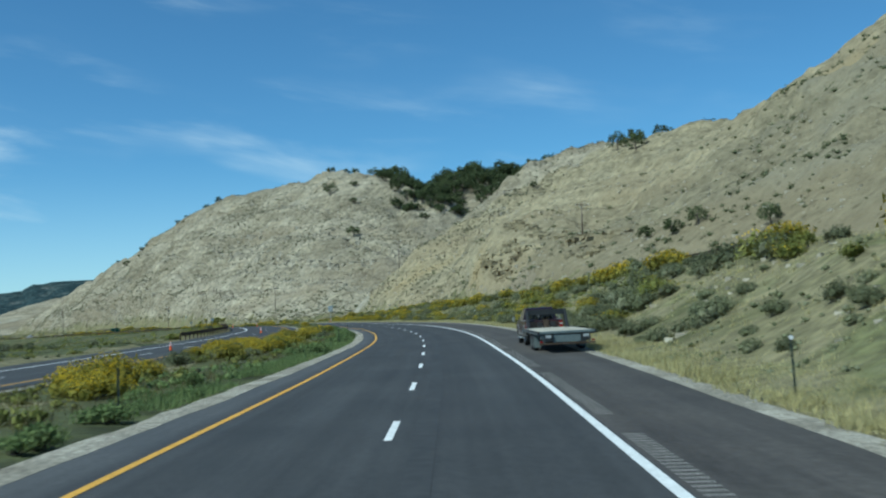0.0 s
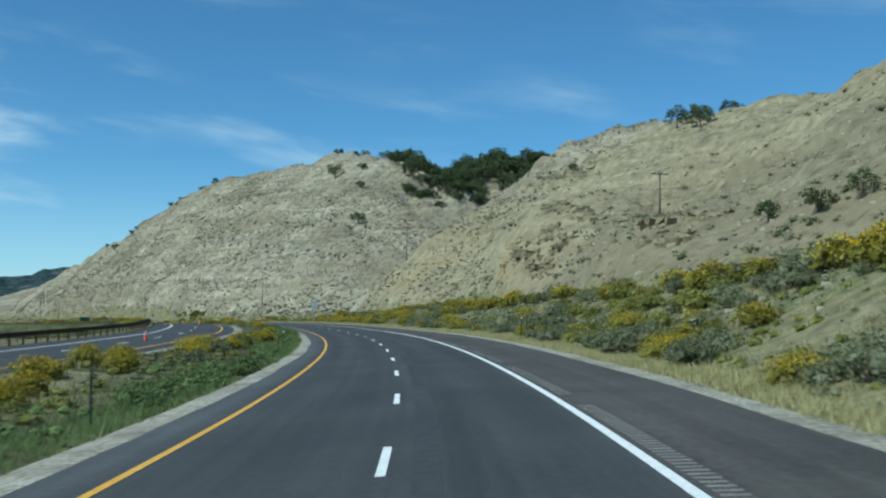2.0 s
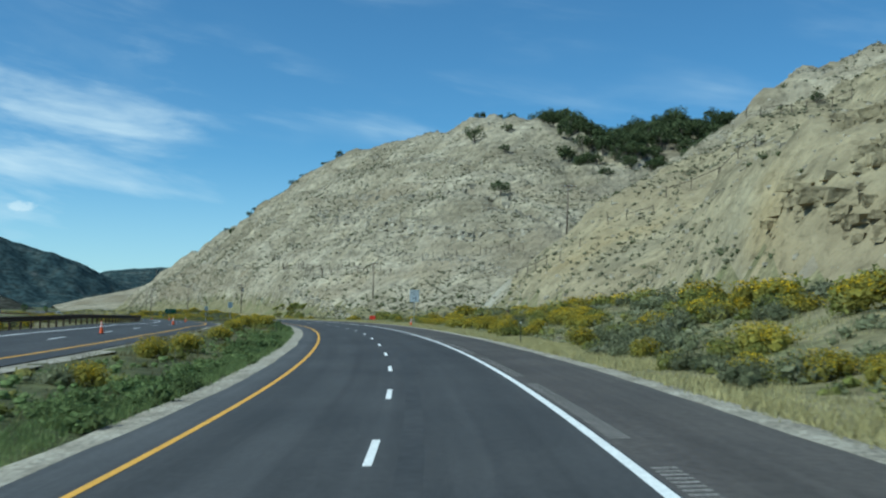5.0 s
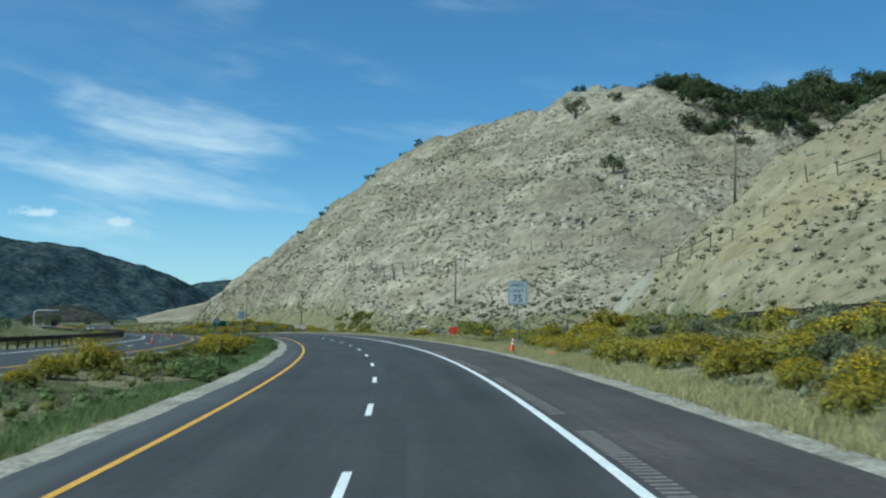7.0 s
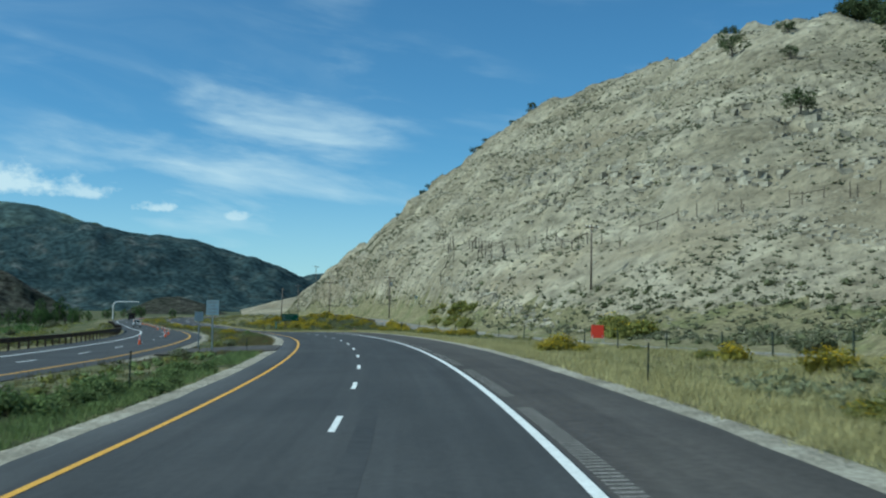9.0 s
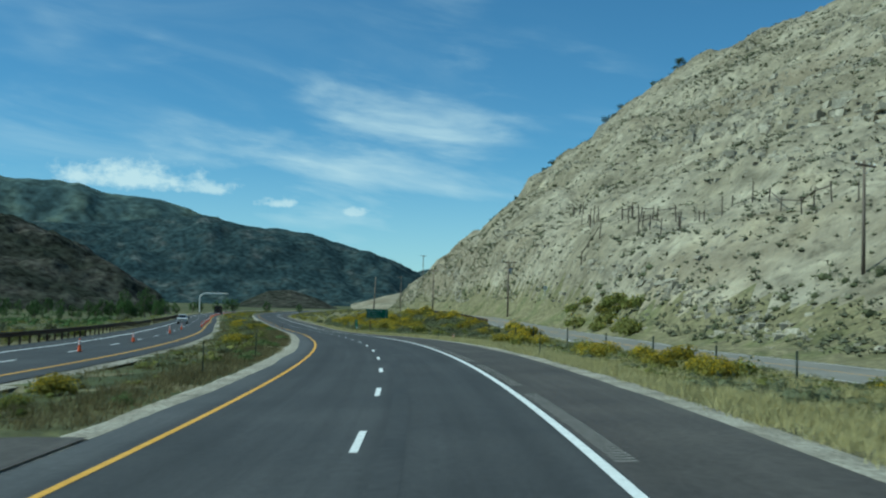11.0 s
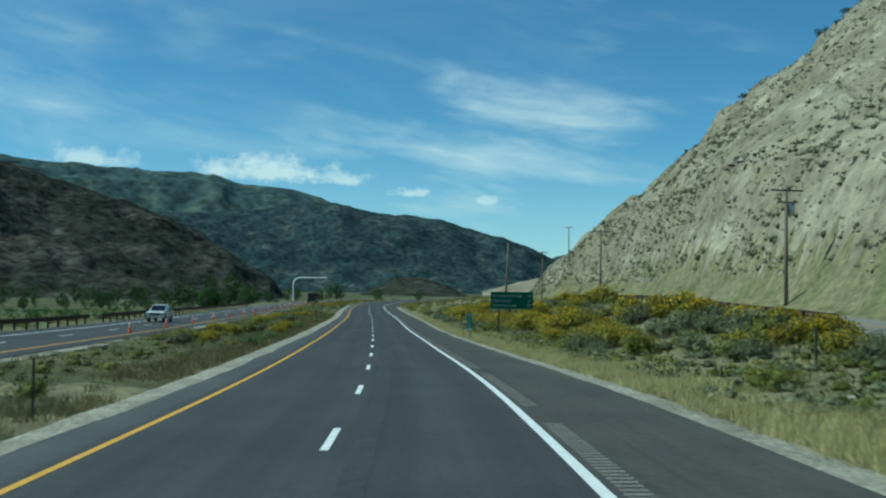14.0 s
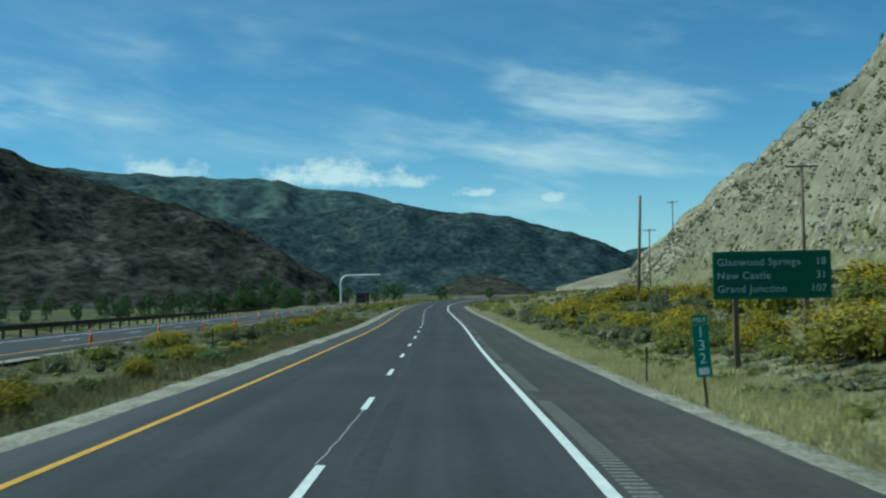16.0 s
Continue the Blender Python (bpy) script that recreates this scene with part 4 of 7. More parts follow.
scatter("weed", 150, -2, 290, -7.4, -5.9, 0.6, 1.2, -0.5, 9, 20)
scatter("weed", 24, 306, 540, -7.4, -6.0, 0.5, 1.0, -0.2, 9, 21)
# beyond the other carriageway
scatter("sage", 44, 100, 640, -70, -40, 1.2, 2.6, 0.0, 25, 24)
# single bushes that stand out
for run, off, size in ((27.5, -8.6, 1.0), (29.0, -9.6, 1.1), (31.0, -9.2, 1.15), (33.0, -10.6, 1.1), (35.0, -11.6, 1.0), (37.0, -9.8, 0.8), (51.0, -9.6, 0.95), (53.0, -10.4, 1.0), (60.0, -11.0, 0.9), (118.5, 9.2, 0.8), (101.0, 9.6, 0.75), (292.5, 10.2, 1.1), (291.0, 9.4, 0.9), (458.6, 9.9, 1.25), (458.4, 11.2, 1.5), (459.4, 12.6, 1.6), (455.0, 13.0, 1.5), (470, 13.3, 1.2), (482, 14.8, 1.3), (498, 16.9, 1.3),
                        (241.8, -7.6, 1.15), (243.2, -8.4, 1.2), (253, -7.8, 0.9), (257, -7.6, 1.1), (299, -18.5, 1.2), (319, -20, 1.2), (318, -11, 1.1), (319.5, -12.4, 1.2), (461.2, -7.1, 0.6), (470, -7.9, 0.75), (475, -7.1, 0.6), (452, -7.0, 0.8), (482, -15.5, 0.9), (481, -13.6, 0.8), (68, -10.5, 0.9), (72, -11.6, 0.95), (78, -9.5, 0.8), (84, -10.8, 0.95), (90, -9.7, 0.85), (97, -11.2, 0.95), (104, -9.4, 0.8), (110, -10.6, 0.95), (117, -9.2, 0.85), (124, -10.2, 0.9), (172, -9.0, 0.9), (181, -10.0, 0.95), (190, -8.8, 0.9), (198, -9.8, 1.0), (222, 10.4, 1.0), (226, 11.6, 1.15), (230, 10.0, 0.9), (217, 11.0, 1.1), (131, -8.0, 0.9), (144, -9.8, 1.0), (155, -9.4, 0.9), (160, -8.0, 0.7), (142, -11.6, 0.9), (128, -9.6, 0.85), (136, -8.9, 0.9), (140, -8.2, 0.75), (150, -8.6, 0.85), (165, -9.2, 0.9), (177, -8.6, 0.8),
                        (149, 10.2, 0.8), (161, 10.0, 0.9), (158, 10.8, 0.9), (138, 9.4, 0.6), (136, 10.0, 0.75), (263, 12.7, 1.0), (251, 12.0, 1.1), (243, 10.3, 0.8), (244, 11.6, 1.0), (243, 12.9, 1.4), (237, 10.2, 0.9), (238, 11.5, 0.9)):
    if clear(run, off):
        plant("bloom", run, off, size)

def joined(name, label, category, sources, poses, thin=3):
    """Plants too many to count, as one mesh: every thin-th leaf of its source, enlarged to fill the gaps."""
    tris, mats, slot = [], [], []
    for i, m in enumerate(poses):
        for ch in sources[i % len(sources)].children:
            if ch.name.startswith("woody_stem"):
                continue
            me = ch.data
            co = np.empty(len(me.vertices) * 3)
            me.vertices.foreach_get("co", co)
            ix = np.empty(len(me.loops), np.int32)
            me.loops.foreach_get("vertex_index", ix)
            if len(ix) != len(me.polygons) * 3:
                continue
            t = co.reshape(-1, 3)[ix].reshape(-1, 3, 3)[i % thin::thin]
            c = t.mean(1, keepdims=True)
            t = (c + (t - c) * thin ** 0.5).reshape(-1, 3)
            mm = np.array(m)
            tris.append((t @ mm[:3, :3].T + mm[:3, 3]).reshape(-1, 3, 3))
            if me.materials[0] not in mats:
                mats.append(me.materials[0])
            slot.append(np.full(len(tris[-1]), mats.index(me.materials[0]), np.int32))
    me = tri_mesh(name, np.concatenate(tris), mats[0])
    for extra in mats[1:]:
        me.materials.append(extra)
    me.polygons.foreach_set("material_index", np.concatenate(slot))
    return tagged(new(name, me), label, category, kind="stuff")


# the bushes nearest to the carriageway stand singly, the others are joined
for name, kinds, label in (("rabbitbrush", ("bloom", "pale"), "yellow and green rabbitbrush farther from the road"), ("sagebrush", ("sage",), "grey-green sagebrush farther from the road"), ("weed_clump", ("weed",), "")):
    items = sorted(((k, i, *spot) for k in kinds for i, spot in enumerate(planted[k])), key=lambda q: abs(q[3]) + 0.02 * max(0, q[2] - 470))
    rest, sources = [], [src for k in kinds for src in BUSHES[k]]
    for n, (kind, i, run, off, size) in enumerate(items):
        x, y, z = on_ground(run, off, -0.05)
        src = BUSHES[kind][i % len(BUSHES[kind])]
        m = Matrix.Translation((x, y, z)) @ Matrix.Rotation(rng.uniform(0, 6.28), 4, "Z")
        grow = (size, size * rng.uniform(0.85, 1.15), size * rng.uniform(0.8, 1.1))
        if n < 295:
            src.scale = (1, 1, 1)
            ob = copy_thing(src, m)
            ob.scale = grow
            ob["group"] = GROUPS[kind]
        else:
            rest.append((sources.index(src), m @ Matrix.Diagonal((*grow, 1))))
    for j, src in enumerate(sources):
        mine = [m for k, m in rest if k == j]
        if mine:
            rest = [q for q in rest if q[0] != j]
            joined(name + "_thicket", label, "bushes", [src], mine)
for kind in BUSHES:
    for src in BUSHES[kind]:
        for ch in list(src.children):
            bpy.data.objects.remove(ch)
        bpy.data.objects.remove(src)


# dry grass along both verges and over the banks
def grass(name, label, mat, n, run_a, run_b, off_a, off_b, height, blades, patchy, seed):
    r = np.random.default_rng(seed)
    run, off = r.uniform(run_a, run_b, n), r.uniform(off_a, off_b, n)
    x, y = on_line(run, off)
    keep = lumps(x, y, 5, 3, seed) > patchy
    fo, oo = np.interp(run, FRONT_RUN, FRONT_OFF), np.interp(run, OTHER_RUN, OTHER_OFF)
    keep &= ~((off > fo - 0.4) & (off < fo + FRONT_WIDE + 0.3)) & ~((off < oo + 0.8) & (off > oo - OTHER_WIDE - 0.8)) & ~((run > 301.5) & (run < 315.5) & (off < 0) & (off > oo))
    x, y = x[keep], y[keep]
    z = terrain(x, y, True)
    k = len(x)
    base = np.repeat(np.stack([x, y, z - 0.03], 1), blades, 0) + np.concatenate([r.normal(0, 0.10, (k * blades, 2)), np.zeros((k * blades, 1))], 1)
    h = height * r.uniform(0.5, 1.3, (k * blades, 1))
    tip = base + np.concatenate([r.normal(0, 0.42, (k * blades, 2)) * h, h], 1)
    a = r.uniform(0, 3.14, k * blades)
    w = np.stack([np.cos(a), np.sin(a), 0 * a], 1) * 0.012
    ob = new(name, tri_mesh(name, np.stack([base - w, base + w, tip], 1), mat))
    return tagged(ob, label, "grass", kind="stuff")


grass("verge_grass", "pale dry grass fringing the gravel beside the shoulder", FOLIAGE["straw"], 21000, -5, 520, 6.75, 8.9, 0.22, 9, -0.75, 501)
grass("bank_grass", "sparse dry grass on the stony bank", FOLIAGE["straw"], 15000, -5, 520, 8.2, 19, 0.24, 7, -0.2, 503)
grass("bank_olive_grass", "olive grass and brush between the bushes of the bank", FOLIAGE["green_grass"], 15000, 55, 540, 8.6, 21, 0.30, 6, -0.1, 511)
grass("verge_straw", "pale straw grass between the shoulder and the frontage road", FOLIAGE["straw"], 15000, 225, 345, 7.0, 19, 0.24, 8, -0.7, 513)
grass("edge_straw", "pale straw grass along the shoulder", FOLIAGE["straw"], 11000, 345, 540, 6.9, 9.6, 0.24, 8, -0.6, 515)
grass("median_grass", "dry brown grass on the median", FOLIAGE["dry"], 22000, -5, 520, -24, -6.0, 0.26, 7, -0.45, 505)
grass("median_olive_grass", "olive grass on the median", FOLIAGE["green_grass"], 11000, -5, 540, -25, -6.2, 0.28, 6, -0.1, 506)
grass("median_green_grass", "green grass and weeds along the median edge", FOLIAGE["weed"], 12000, -5, 300, -6.3, -5.0, 0.20, 7, -0.3, 507)
grass("median_edge_grass", "dry grass along the median edge", FOLIAGE["dry"], 7000, 300, 540, -7.2, -5.0, 0.22, 7, -0.4, 508)
grass("field_grass", "green and straw grass on the valley floor", FOLIAGE["green_grass"], 12000, 40, 640, -72, -36, 0.6, 5, -0.2, 509)


# shrubs, rubble and trees on the slopes
def slope_places(n, r, low, high, box=(-300, 110, 60, 720), reach=1e9):
    x, y = r.uniform(box[0], box[1], n), r.uniform(box[2], box[3], n)
    run, off = along(x, y)
    z = ground_z(x, y)
    up = z - np.interp(run, FRONT_RUN, FRONT_Z)
    keep = (off > np.interp(run, FRONT_RUN, FRONT_OFF) + FRONT_WIDE + 2) & (up > low) & (up < high) & (off < reach)
    return x[keep], y[keep], z[keep]


OCTA = np.array([[1, 0, 0], [-1, 0, 0], [0, 1, 0], [0, -1, 0], [0, 0, 1], [0, 0, -1]], float)
OCTA_TRI = np.array([[0, 2, 4], [2, 1, 4], [1, 3, 4], [3, 0, 4], [2, 0, 5], [1, 2, 5], [3, 1, 5], [0, 3, 5]])


def clumps(x, y, z, size, flat, leaf, count, mat, name, label, category, seed, kind="stuff", ball=ICO, ball_tri=ICO_TRI):
    """Rounded shrubs: an uneven dark core with a fuzz of leaves."""
    r = np.random.default_rng(seed)
    n = len(x)
    at = np.stack([x, y, z], 1)
    v = ball[None] * r.uniform(0.30, 0.58, (n, len(ball), 1)) * size[:, None, None] * np.stack([r.uniform(0.8, 1.3, n), r.uniform(0.8, 1.3, n), np.full(n, flat)], 1)[:, None] + at[:, None] + [0, 0, 0.1]
    core = v[:, ball_tri].reshape(-1, 3, 3)
    d = unit(r.normal(size=(n * count, 3)))
    d[:, 2] = np.abs(d[:, 2])
    s = np.repeat(size, count)[:, None]
    p = np.repeat(at, count, 0) + d * s * r.uniform(0.45, 1.05, (n * count, 1)) * [1.1, 1.1, flat]
    ob = new(name, tri_mesh(name, np.concatenate([core, leaves(p, s * leaf, r, d, 0.7)]), mat))
    return tagged(ob, label, category, kind=kind)


r2 = np.random.default_rng(11)
x, y, z = slope_places(230000, r2, 0.3, 62, (-290, 60, 130, 690), 112.0)
keep = lumps(x, y, 24, 4, 601) + 0.25 * lumps(x, y, 6, 2, 606) + 0.35 * r2.normal(size=len(x)) > 0.10 + 0.9 * ((y < 300) & (x > 5)) + 0.012 * (z - 15)
x, y, z = x[keep][:21000], y[keep][:21000], z[keep][:21000]
clumps(x, y, z, 0.20 + 0.55 * r2.uniform(0, 1, len(x)) ** 2, 0.75, 0.36, 9, FOLIAGE["shrub"], "hillside_shrubs", "small dark shrubs dotted over the pale slopes", "shrubs", 602, "stuff", OCTA, OCTA_TRI)
x, y, z = slope_places(5200, r2, -1.0, 50, (18, 112, 55, 245), 120.0)
keep = lumps(x, y, 16, 3, 607) + 0.5 * r2.normal(size=len(x)) > 0.15 + 0.012 * z
clumps(x[keep], y[keep], z[keep], 0.22 + 0.75 * r2.uniform(0, 1, keep.sum()) ** 2, 0.75, 0.26, 30, FOLIAGE["foot"], "slope_scrub", "scattered olive scrub on the smooth tan slope", "shrubs", 608)
x, y, z = slope_places(2600, r2, 0.3, 60, (-290, 100, 100, 690), 130.0)
clumps(x, y, z, 0.3 + 0.6 * r2.uniform(0, 1, len(x)) ** 2, 0.75, 0.24, 46, FOLIAGE["foot"], "hillside_bushes", "rounded dark bushes on the slopes", "bushes", 603)
x, y, z = slope_places(30000, r2, -1.0, 6.0, (-290, 60, 60, 690), 62.0)
keep = lumps(x, y, 14, 3, 605) + 0.4 * r2.normal(size=len(x)) > 0.25
x, y, z = x[keep][:3800], y[keep][:3800], z[keep][:3800]
clumps(x, y, z, r2.uniform(0.35, 1.05, len(x)), 0.85, 0.18, 55, FOLIAGE["foot"], "foot_bushes", "grey-green bushes along the foot of the bluff", "bushes", 604)


def underbrush(name, label, mat, n, run_a, run_b, off_a, off_b, lo, hi, patchy, seed):
    """Low brush filling the gaps between the single bushes."""
    r = np.random.default_rng(seed)
    run, off = r.uniform(run_a, run_b, n), r.uniform(off_a, off_b, n)
    x, y = on_line(run, off)
    fo, oo = np.interp(run, FRONT_RUN, FRONT_OFF), np.interp(run, OTHER_RUN, OTHER_OFF)
    keep = (lumps(x, y, 7, 3, seed) > patchy) & ((off < PAVED_L - 1.0) | (off > PAVED_R + 1.5))
    keep &= ~((off > fo - 1.2) & (off < fo + FRONT_WIDE + 0.8)) & ~((off < oo + 1.8) & (off > oo - OTHER_WIDE - 1.6)) & ~((run > 301) & (run < 316) & (off < 0) & (off > oo)) & ~((run > 36) & (run < 62) & (off > 0) & (off < 8.4))
    x, y = x[keep], y[keep]
    clumps(x, y, terrain(x, y, True) - 0.02, r.uniform(lo, hi, len(x)), 0.85, 0.24, 29, mat, name, label, "brush", seed + 1)


underbrush("bank_scrub", "small sparse scrub on the dry bank", FOLIAGE["sage"], 1500, 3, 130, 8.2, 18.4, 0.08, 0.28, -0.4, 551)
underbrush("bank_brush", "low grey-green brush covering the stony bank", FOLIAGE["sage"], 2300, 62, 270, 9.0, 18.2, 0.16, 0.52, 0.0, 531)
underbrush("bank_brush", "low olive brush between the bushes of the bank", FOLIAGE["brush"], 1100, 62, 270, 8.8, 18.2, 0.16, 0.48, -0.05, 533)
underbrush("verge_brush", "low olive brush beside the frontage road", FOLIAGE["brush"], 1700, 325, 540, 8.2, 19, 0.18, 0.50, -0.40, 535)
underbrush("verge_brush", "low grey brush beside the frontage road", FOLIAGE["sage"], 1700, 318, 540, 8.2, 20, 0.18, 0.52, -0.35, 537)
underbrush("median_brush", "low olive brush covering the median", FOLIAGE["brush"], 4200, -5, 560, -26, -6.6, 0.14, 0.50, -0.45, 539)
underbrush("median_brush", "low grey-green brush on the median", FOLIAGE["sage"], 2400, -5, 560, -26, -7.8, 0.14, 0.40, -0.30, 541)
underbrush("median_weeds", "low green weeds on the median", FOLIAGE["weed"], 1300, -5, 300, -9, -5.6, 0.12, 0.34, -0.1, 543)
underbrush("far_brush", "olive and golden brush beside the distant road", FOLIAGE["golden"], 1500, 520, 800, -18, 30, 0.3, 0.9, -0.2, 547)
underbrush("far_scrub", "grey-green brush beside the distant road", FOLIAGE["sage"], 1600, 520, 820, -18, 60, 0.3, 1.0, -0.2, 549)
underbrush("field_brush", "scattered brush on the valley meadow", FOLIAGE["brush"], 2600, 60, 700, -80, -31, 0.25, 0.85, -0.1, 545)


def boulders(x, y, z, size, name, label, seed, sunk=0.12, mat=None):
    """Angular blocks, sunk a little into the slope."""
    r = np.random.default_rng(seed)
    corner = np.array([[-1, -1, -1], [1, -1, -1], [1, 1, -1], [-1, 1, -1], [-1, -1, 1], [1, -1, 1], [1, 1, 1], [-1, 1, 1]], float)
    quad = np.array([[0, 3, 2, 1], [4, 5, 6, 7], [0, 1, 5, 4], [1, 2, 6, 5], [2, 3, 7, 6], [3, 0, 4, 7]])
    n = len(x)
    v = corner[None] * (1 + 0.22 * r.normal(size=(n, 8, 3))) * np.stack([size * r.uniform(0.6, 1.3, n), size * r.uniform(0.5, 1.0, n), size * r.uniform(0.3, 0.75, n)], 1)[:, None]
    a = r.normal(-0.6, 0.5, n)
    c, s_ = np.cos(a)[:, None], np.sin(a)[:, None]
    v = np.stack([v[:, :, 0] * c - v[:, :, 1] * s_, v[:, :, 0] * s_ + v[:, :, 1] * c, v[:, :, 2]], 2) * 0.5
    v = v + np.stack([x, y, z - sunk * size], 1)[:, None]
    ob = mesh_object(name, v.reshape(-1, 3), (quad[None] + 8 * np.arange(n)[:, None, None]).reshape(-1, 4).tolist(), mat or STONE, False)
    return tagged(ob, label, "rocks", kind="stuff")


x, y, z = slope_places(260000, r2, 1.0, 70, (-290, 40, 300, 690), 125.0)
bed = np.sin((z + 0.16 * x - 0.05 * y) * 0.42 + 1.1 * lumps(x, y, 50, 3, 611))
keep = (bed > 0.90) & (lumps(x, y, 24, 3, 612) + 0.2 * r2.normal(size=len(x)) > 0.05)
x, y, z = x[keep][:9000], y[keep][:9000], z[keep][:9000]
boulders(x, y, z, 0.30 + 0.85 * r2.uniform(0, 1, len(x)) ** 2, "ledge_rocks", "pale broken ledges of rock on the bluff", 613, 0.22)
x, y, z = slope_places(60000, r2, 0.5, 75, (-300, -50, 390, 760), 190.0)
x, y, z = x[:9500], y[:9500], z[:9500]
clumps(x, y, z, 0.22 + 0.5 * r2.uniform(0, 1, len(x)) ** 2, 0.75, 0.36, 8, FOLIAGE["shrub"], "bluff_tufts", "grey-green tufts all over the long slope", "shrubs", 622, "stuff", OCTA, OCTA_TRI)
x, y, z = slope_places(40000, r2, 0.5, 75, (-300, -50, 390, 760), 190.0)
boulders(x[:6500], y[:6500], z[:6500], 0.2 + 0.6 * r2.uniform(0, 1, len(x[:6500])) ** 2, "bluff_rubble", "loose rubble on the long slope", 623)
# three outcrops of yellow sandstone on the knob
x = np.concatenate([r2.normal(17, 2.0, 34), r2.normal(22, 1.6, 14), r2.normal(25, 1.6, 16)])
y = np.concatenate([r2.normal(235, 3.0, 34), r2.normal(207, 2.4, 14), r2.normal(180, 3.0, 16)])
def band(points, n, wide):
    """Places strewn along a line on the plan."""
    p = np.array(points, float)
    d = np.r_[0, np.cumsum(np.hypot(*np.diff(p, axis=0).T))]
    at = r2.uniform(0, d[-1], n)
    return np.interp(at, d, p[:, 0]) + r2.normal(0, wide, n), np.interp(at, d, p[:, 1]) + r2.normal(0, wide, n)


for line, n in ((((14, 232), (16.7, 224.6), (18.1, 213.7), (19.2, 207.6)), 90), (((12.2, 215.6), (15, 206)), 40), (((7, 223.5), (12.8, 202.7)), 60), (((20.3, 183.4), (23.6, 182.7), (27.5, 182.9), (28.8, 176)), 80), (((20.4, 177.6), (25, 170)), 36)):
    bx, by = band(line, n, 0.7)
    x, y = np.r_[x, bx], np.r_[y, by]
boulders(x, y, ground_z(x, y), 0.5 + 1.7 * r2.uniform(0, 1, len(x)) ** 2, "cliff_blocks", "broken sandstone ledges on the tan cliff", 617, 0.05, CLIFF)
x, y = band(((-104, 496), (-98.6, 484.6), (-84.7, 457), (-67.8, 432.5), (-57.9, 417), (-47.8, 397), (-38, 390), (-20, 382)), 420, 1.6)
bx, by = band(((-92, 490), (-74, 460), (-58, 440), (-44, 420), (-26, 408)), 240, 2.2)
x, y = np.r_[x, bx], np.r_[y, by]
boulders(x, y, ground_z(x, y), 0.4 + 1.5 * r2.uniform(0, 1, len(x)) ** 2, "bluff_ledge", "blocky pale ledge broken across the bluff", 624, 0.1)
x, y, z = slope_places(70000, r2, 0.3, 66, (-290, 60, 120, 690), 115.0)
x, y, z = x[:11000], y[:11000], z[:11000]
boulders(x, y, z, 0.18 + 0.5 * r2.uniform(0, 1, len(x)) ** 2, "slope_rubble", "loose rubble scattered down the slopes", 614)
run, off = r2.uniform(20, 520, 1500), r2.uniform(8.2, 18.5, 1500)
keep = lumps(*on_line(run, off), 12, 3, 621) > 0.15
bx, by = on_line(run[keep], off[keep])
boulders(bx, by, terrain(bx, by, True), r2.uniform(0.12, 0.42, keep.sum()), "bank_rubble", "pale stones on the roadside bank", 615)


def make_tree(name, label, category, kind, seed, high, wide, trunk, count, leaf, tall=False):
    """A tapered trunk with limbs and a crown of many leaf clumps."""
    r = np.random.default_rng(seed)
    root = new(name)
    tagged(root, label, category)
    bm = bmesh.new()

    def limb(a, b, ra, rb):
        a, b = Vector(a), Vector(b)
        q = (b - a).to_track_quat("Z", "Y")
        rings = [[bm.verts.new(p + q @ Vector((math.cos(t * 1.047) * rad, math.sin(t * 1.047) * rad, 0))) for t in range(6)] for p, rad in ((a, ra), (b, rb))]
        for t in range(6):
            bm.faces.new((rings[0][t], rings[0][(t + 1) % 6], rings[1][(t + 1) % 6], rings[1][t]))

    limb((0, 0, -0.3), (0.05 * high, 0.02 * high, high * 0.55), trunk, trunk * 0.45)
    centres, radii = [], []
    k = 11 if tall else 8
    for i in range(k):
        t = (i + 0.5) / k
        ang = i * 2.4 + r.uniform(-0.4, 0.4)
        h = high * ((0.25 + 0.68 * t) if tall else (0.34 + 0.48 * t))
        out = wide * (0.42 * math.sin(math.pi * (0.15 + 0.75 * t)) + 0.06) * r.uniform(0.7, 1.2)
        end = (math.cos(ang) * out, math.sin(ang) * out, h)
        limb((0.03 * high * t, 0, high * (0.18 + 0.36 * t)), end, trunk * 0.4, trunk * 0.12)
        centres.append(end)
        radii.append(wide * r.uniform(0.20, 0.31) * (0.85 if tall else 1.0))
    me = bpy.data.meshes.new("trunk")
    bm.to_mesh(me)
    bm.free()
    me.materials.append(BARK)
    part("trunk", me, root)["kind"] = "stuff"
    c, rad = np.array(centres), np.array(radii)
    j = r.integers(0, k, count)
    d = unit(r.normal(size=(count, 3)))
    p = c[j] + d * (rad[j] * r.uniform(0.25, 1.0, count) ** 0.5)[:, None] * [1, 1, 0.8 if not tall else 1.15]
    part("crown", tri_mesh("crown", leaves(p, leaf, r, d, 0.8), FOLIAGE[kind]), root)
    root.location = (0, 0, -500)
    return root


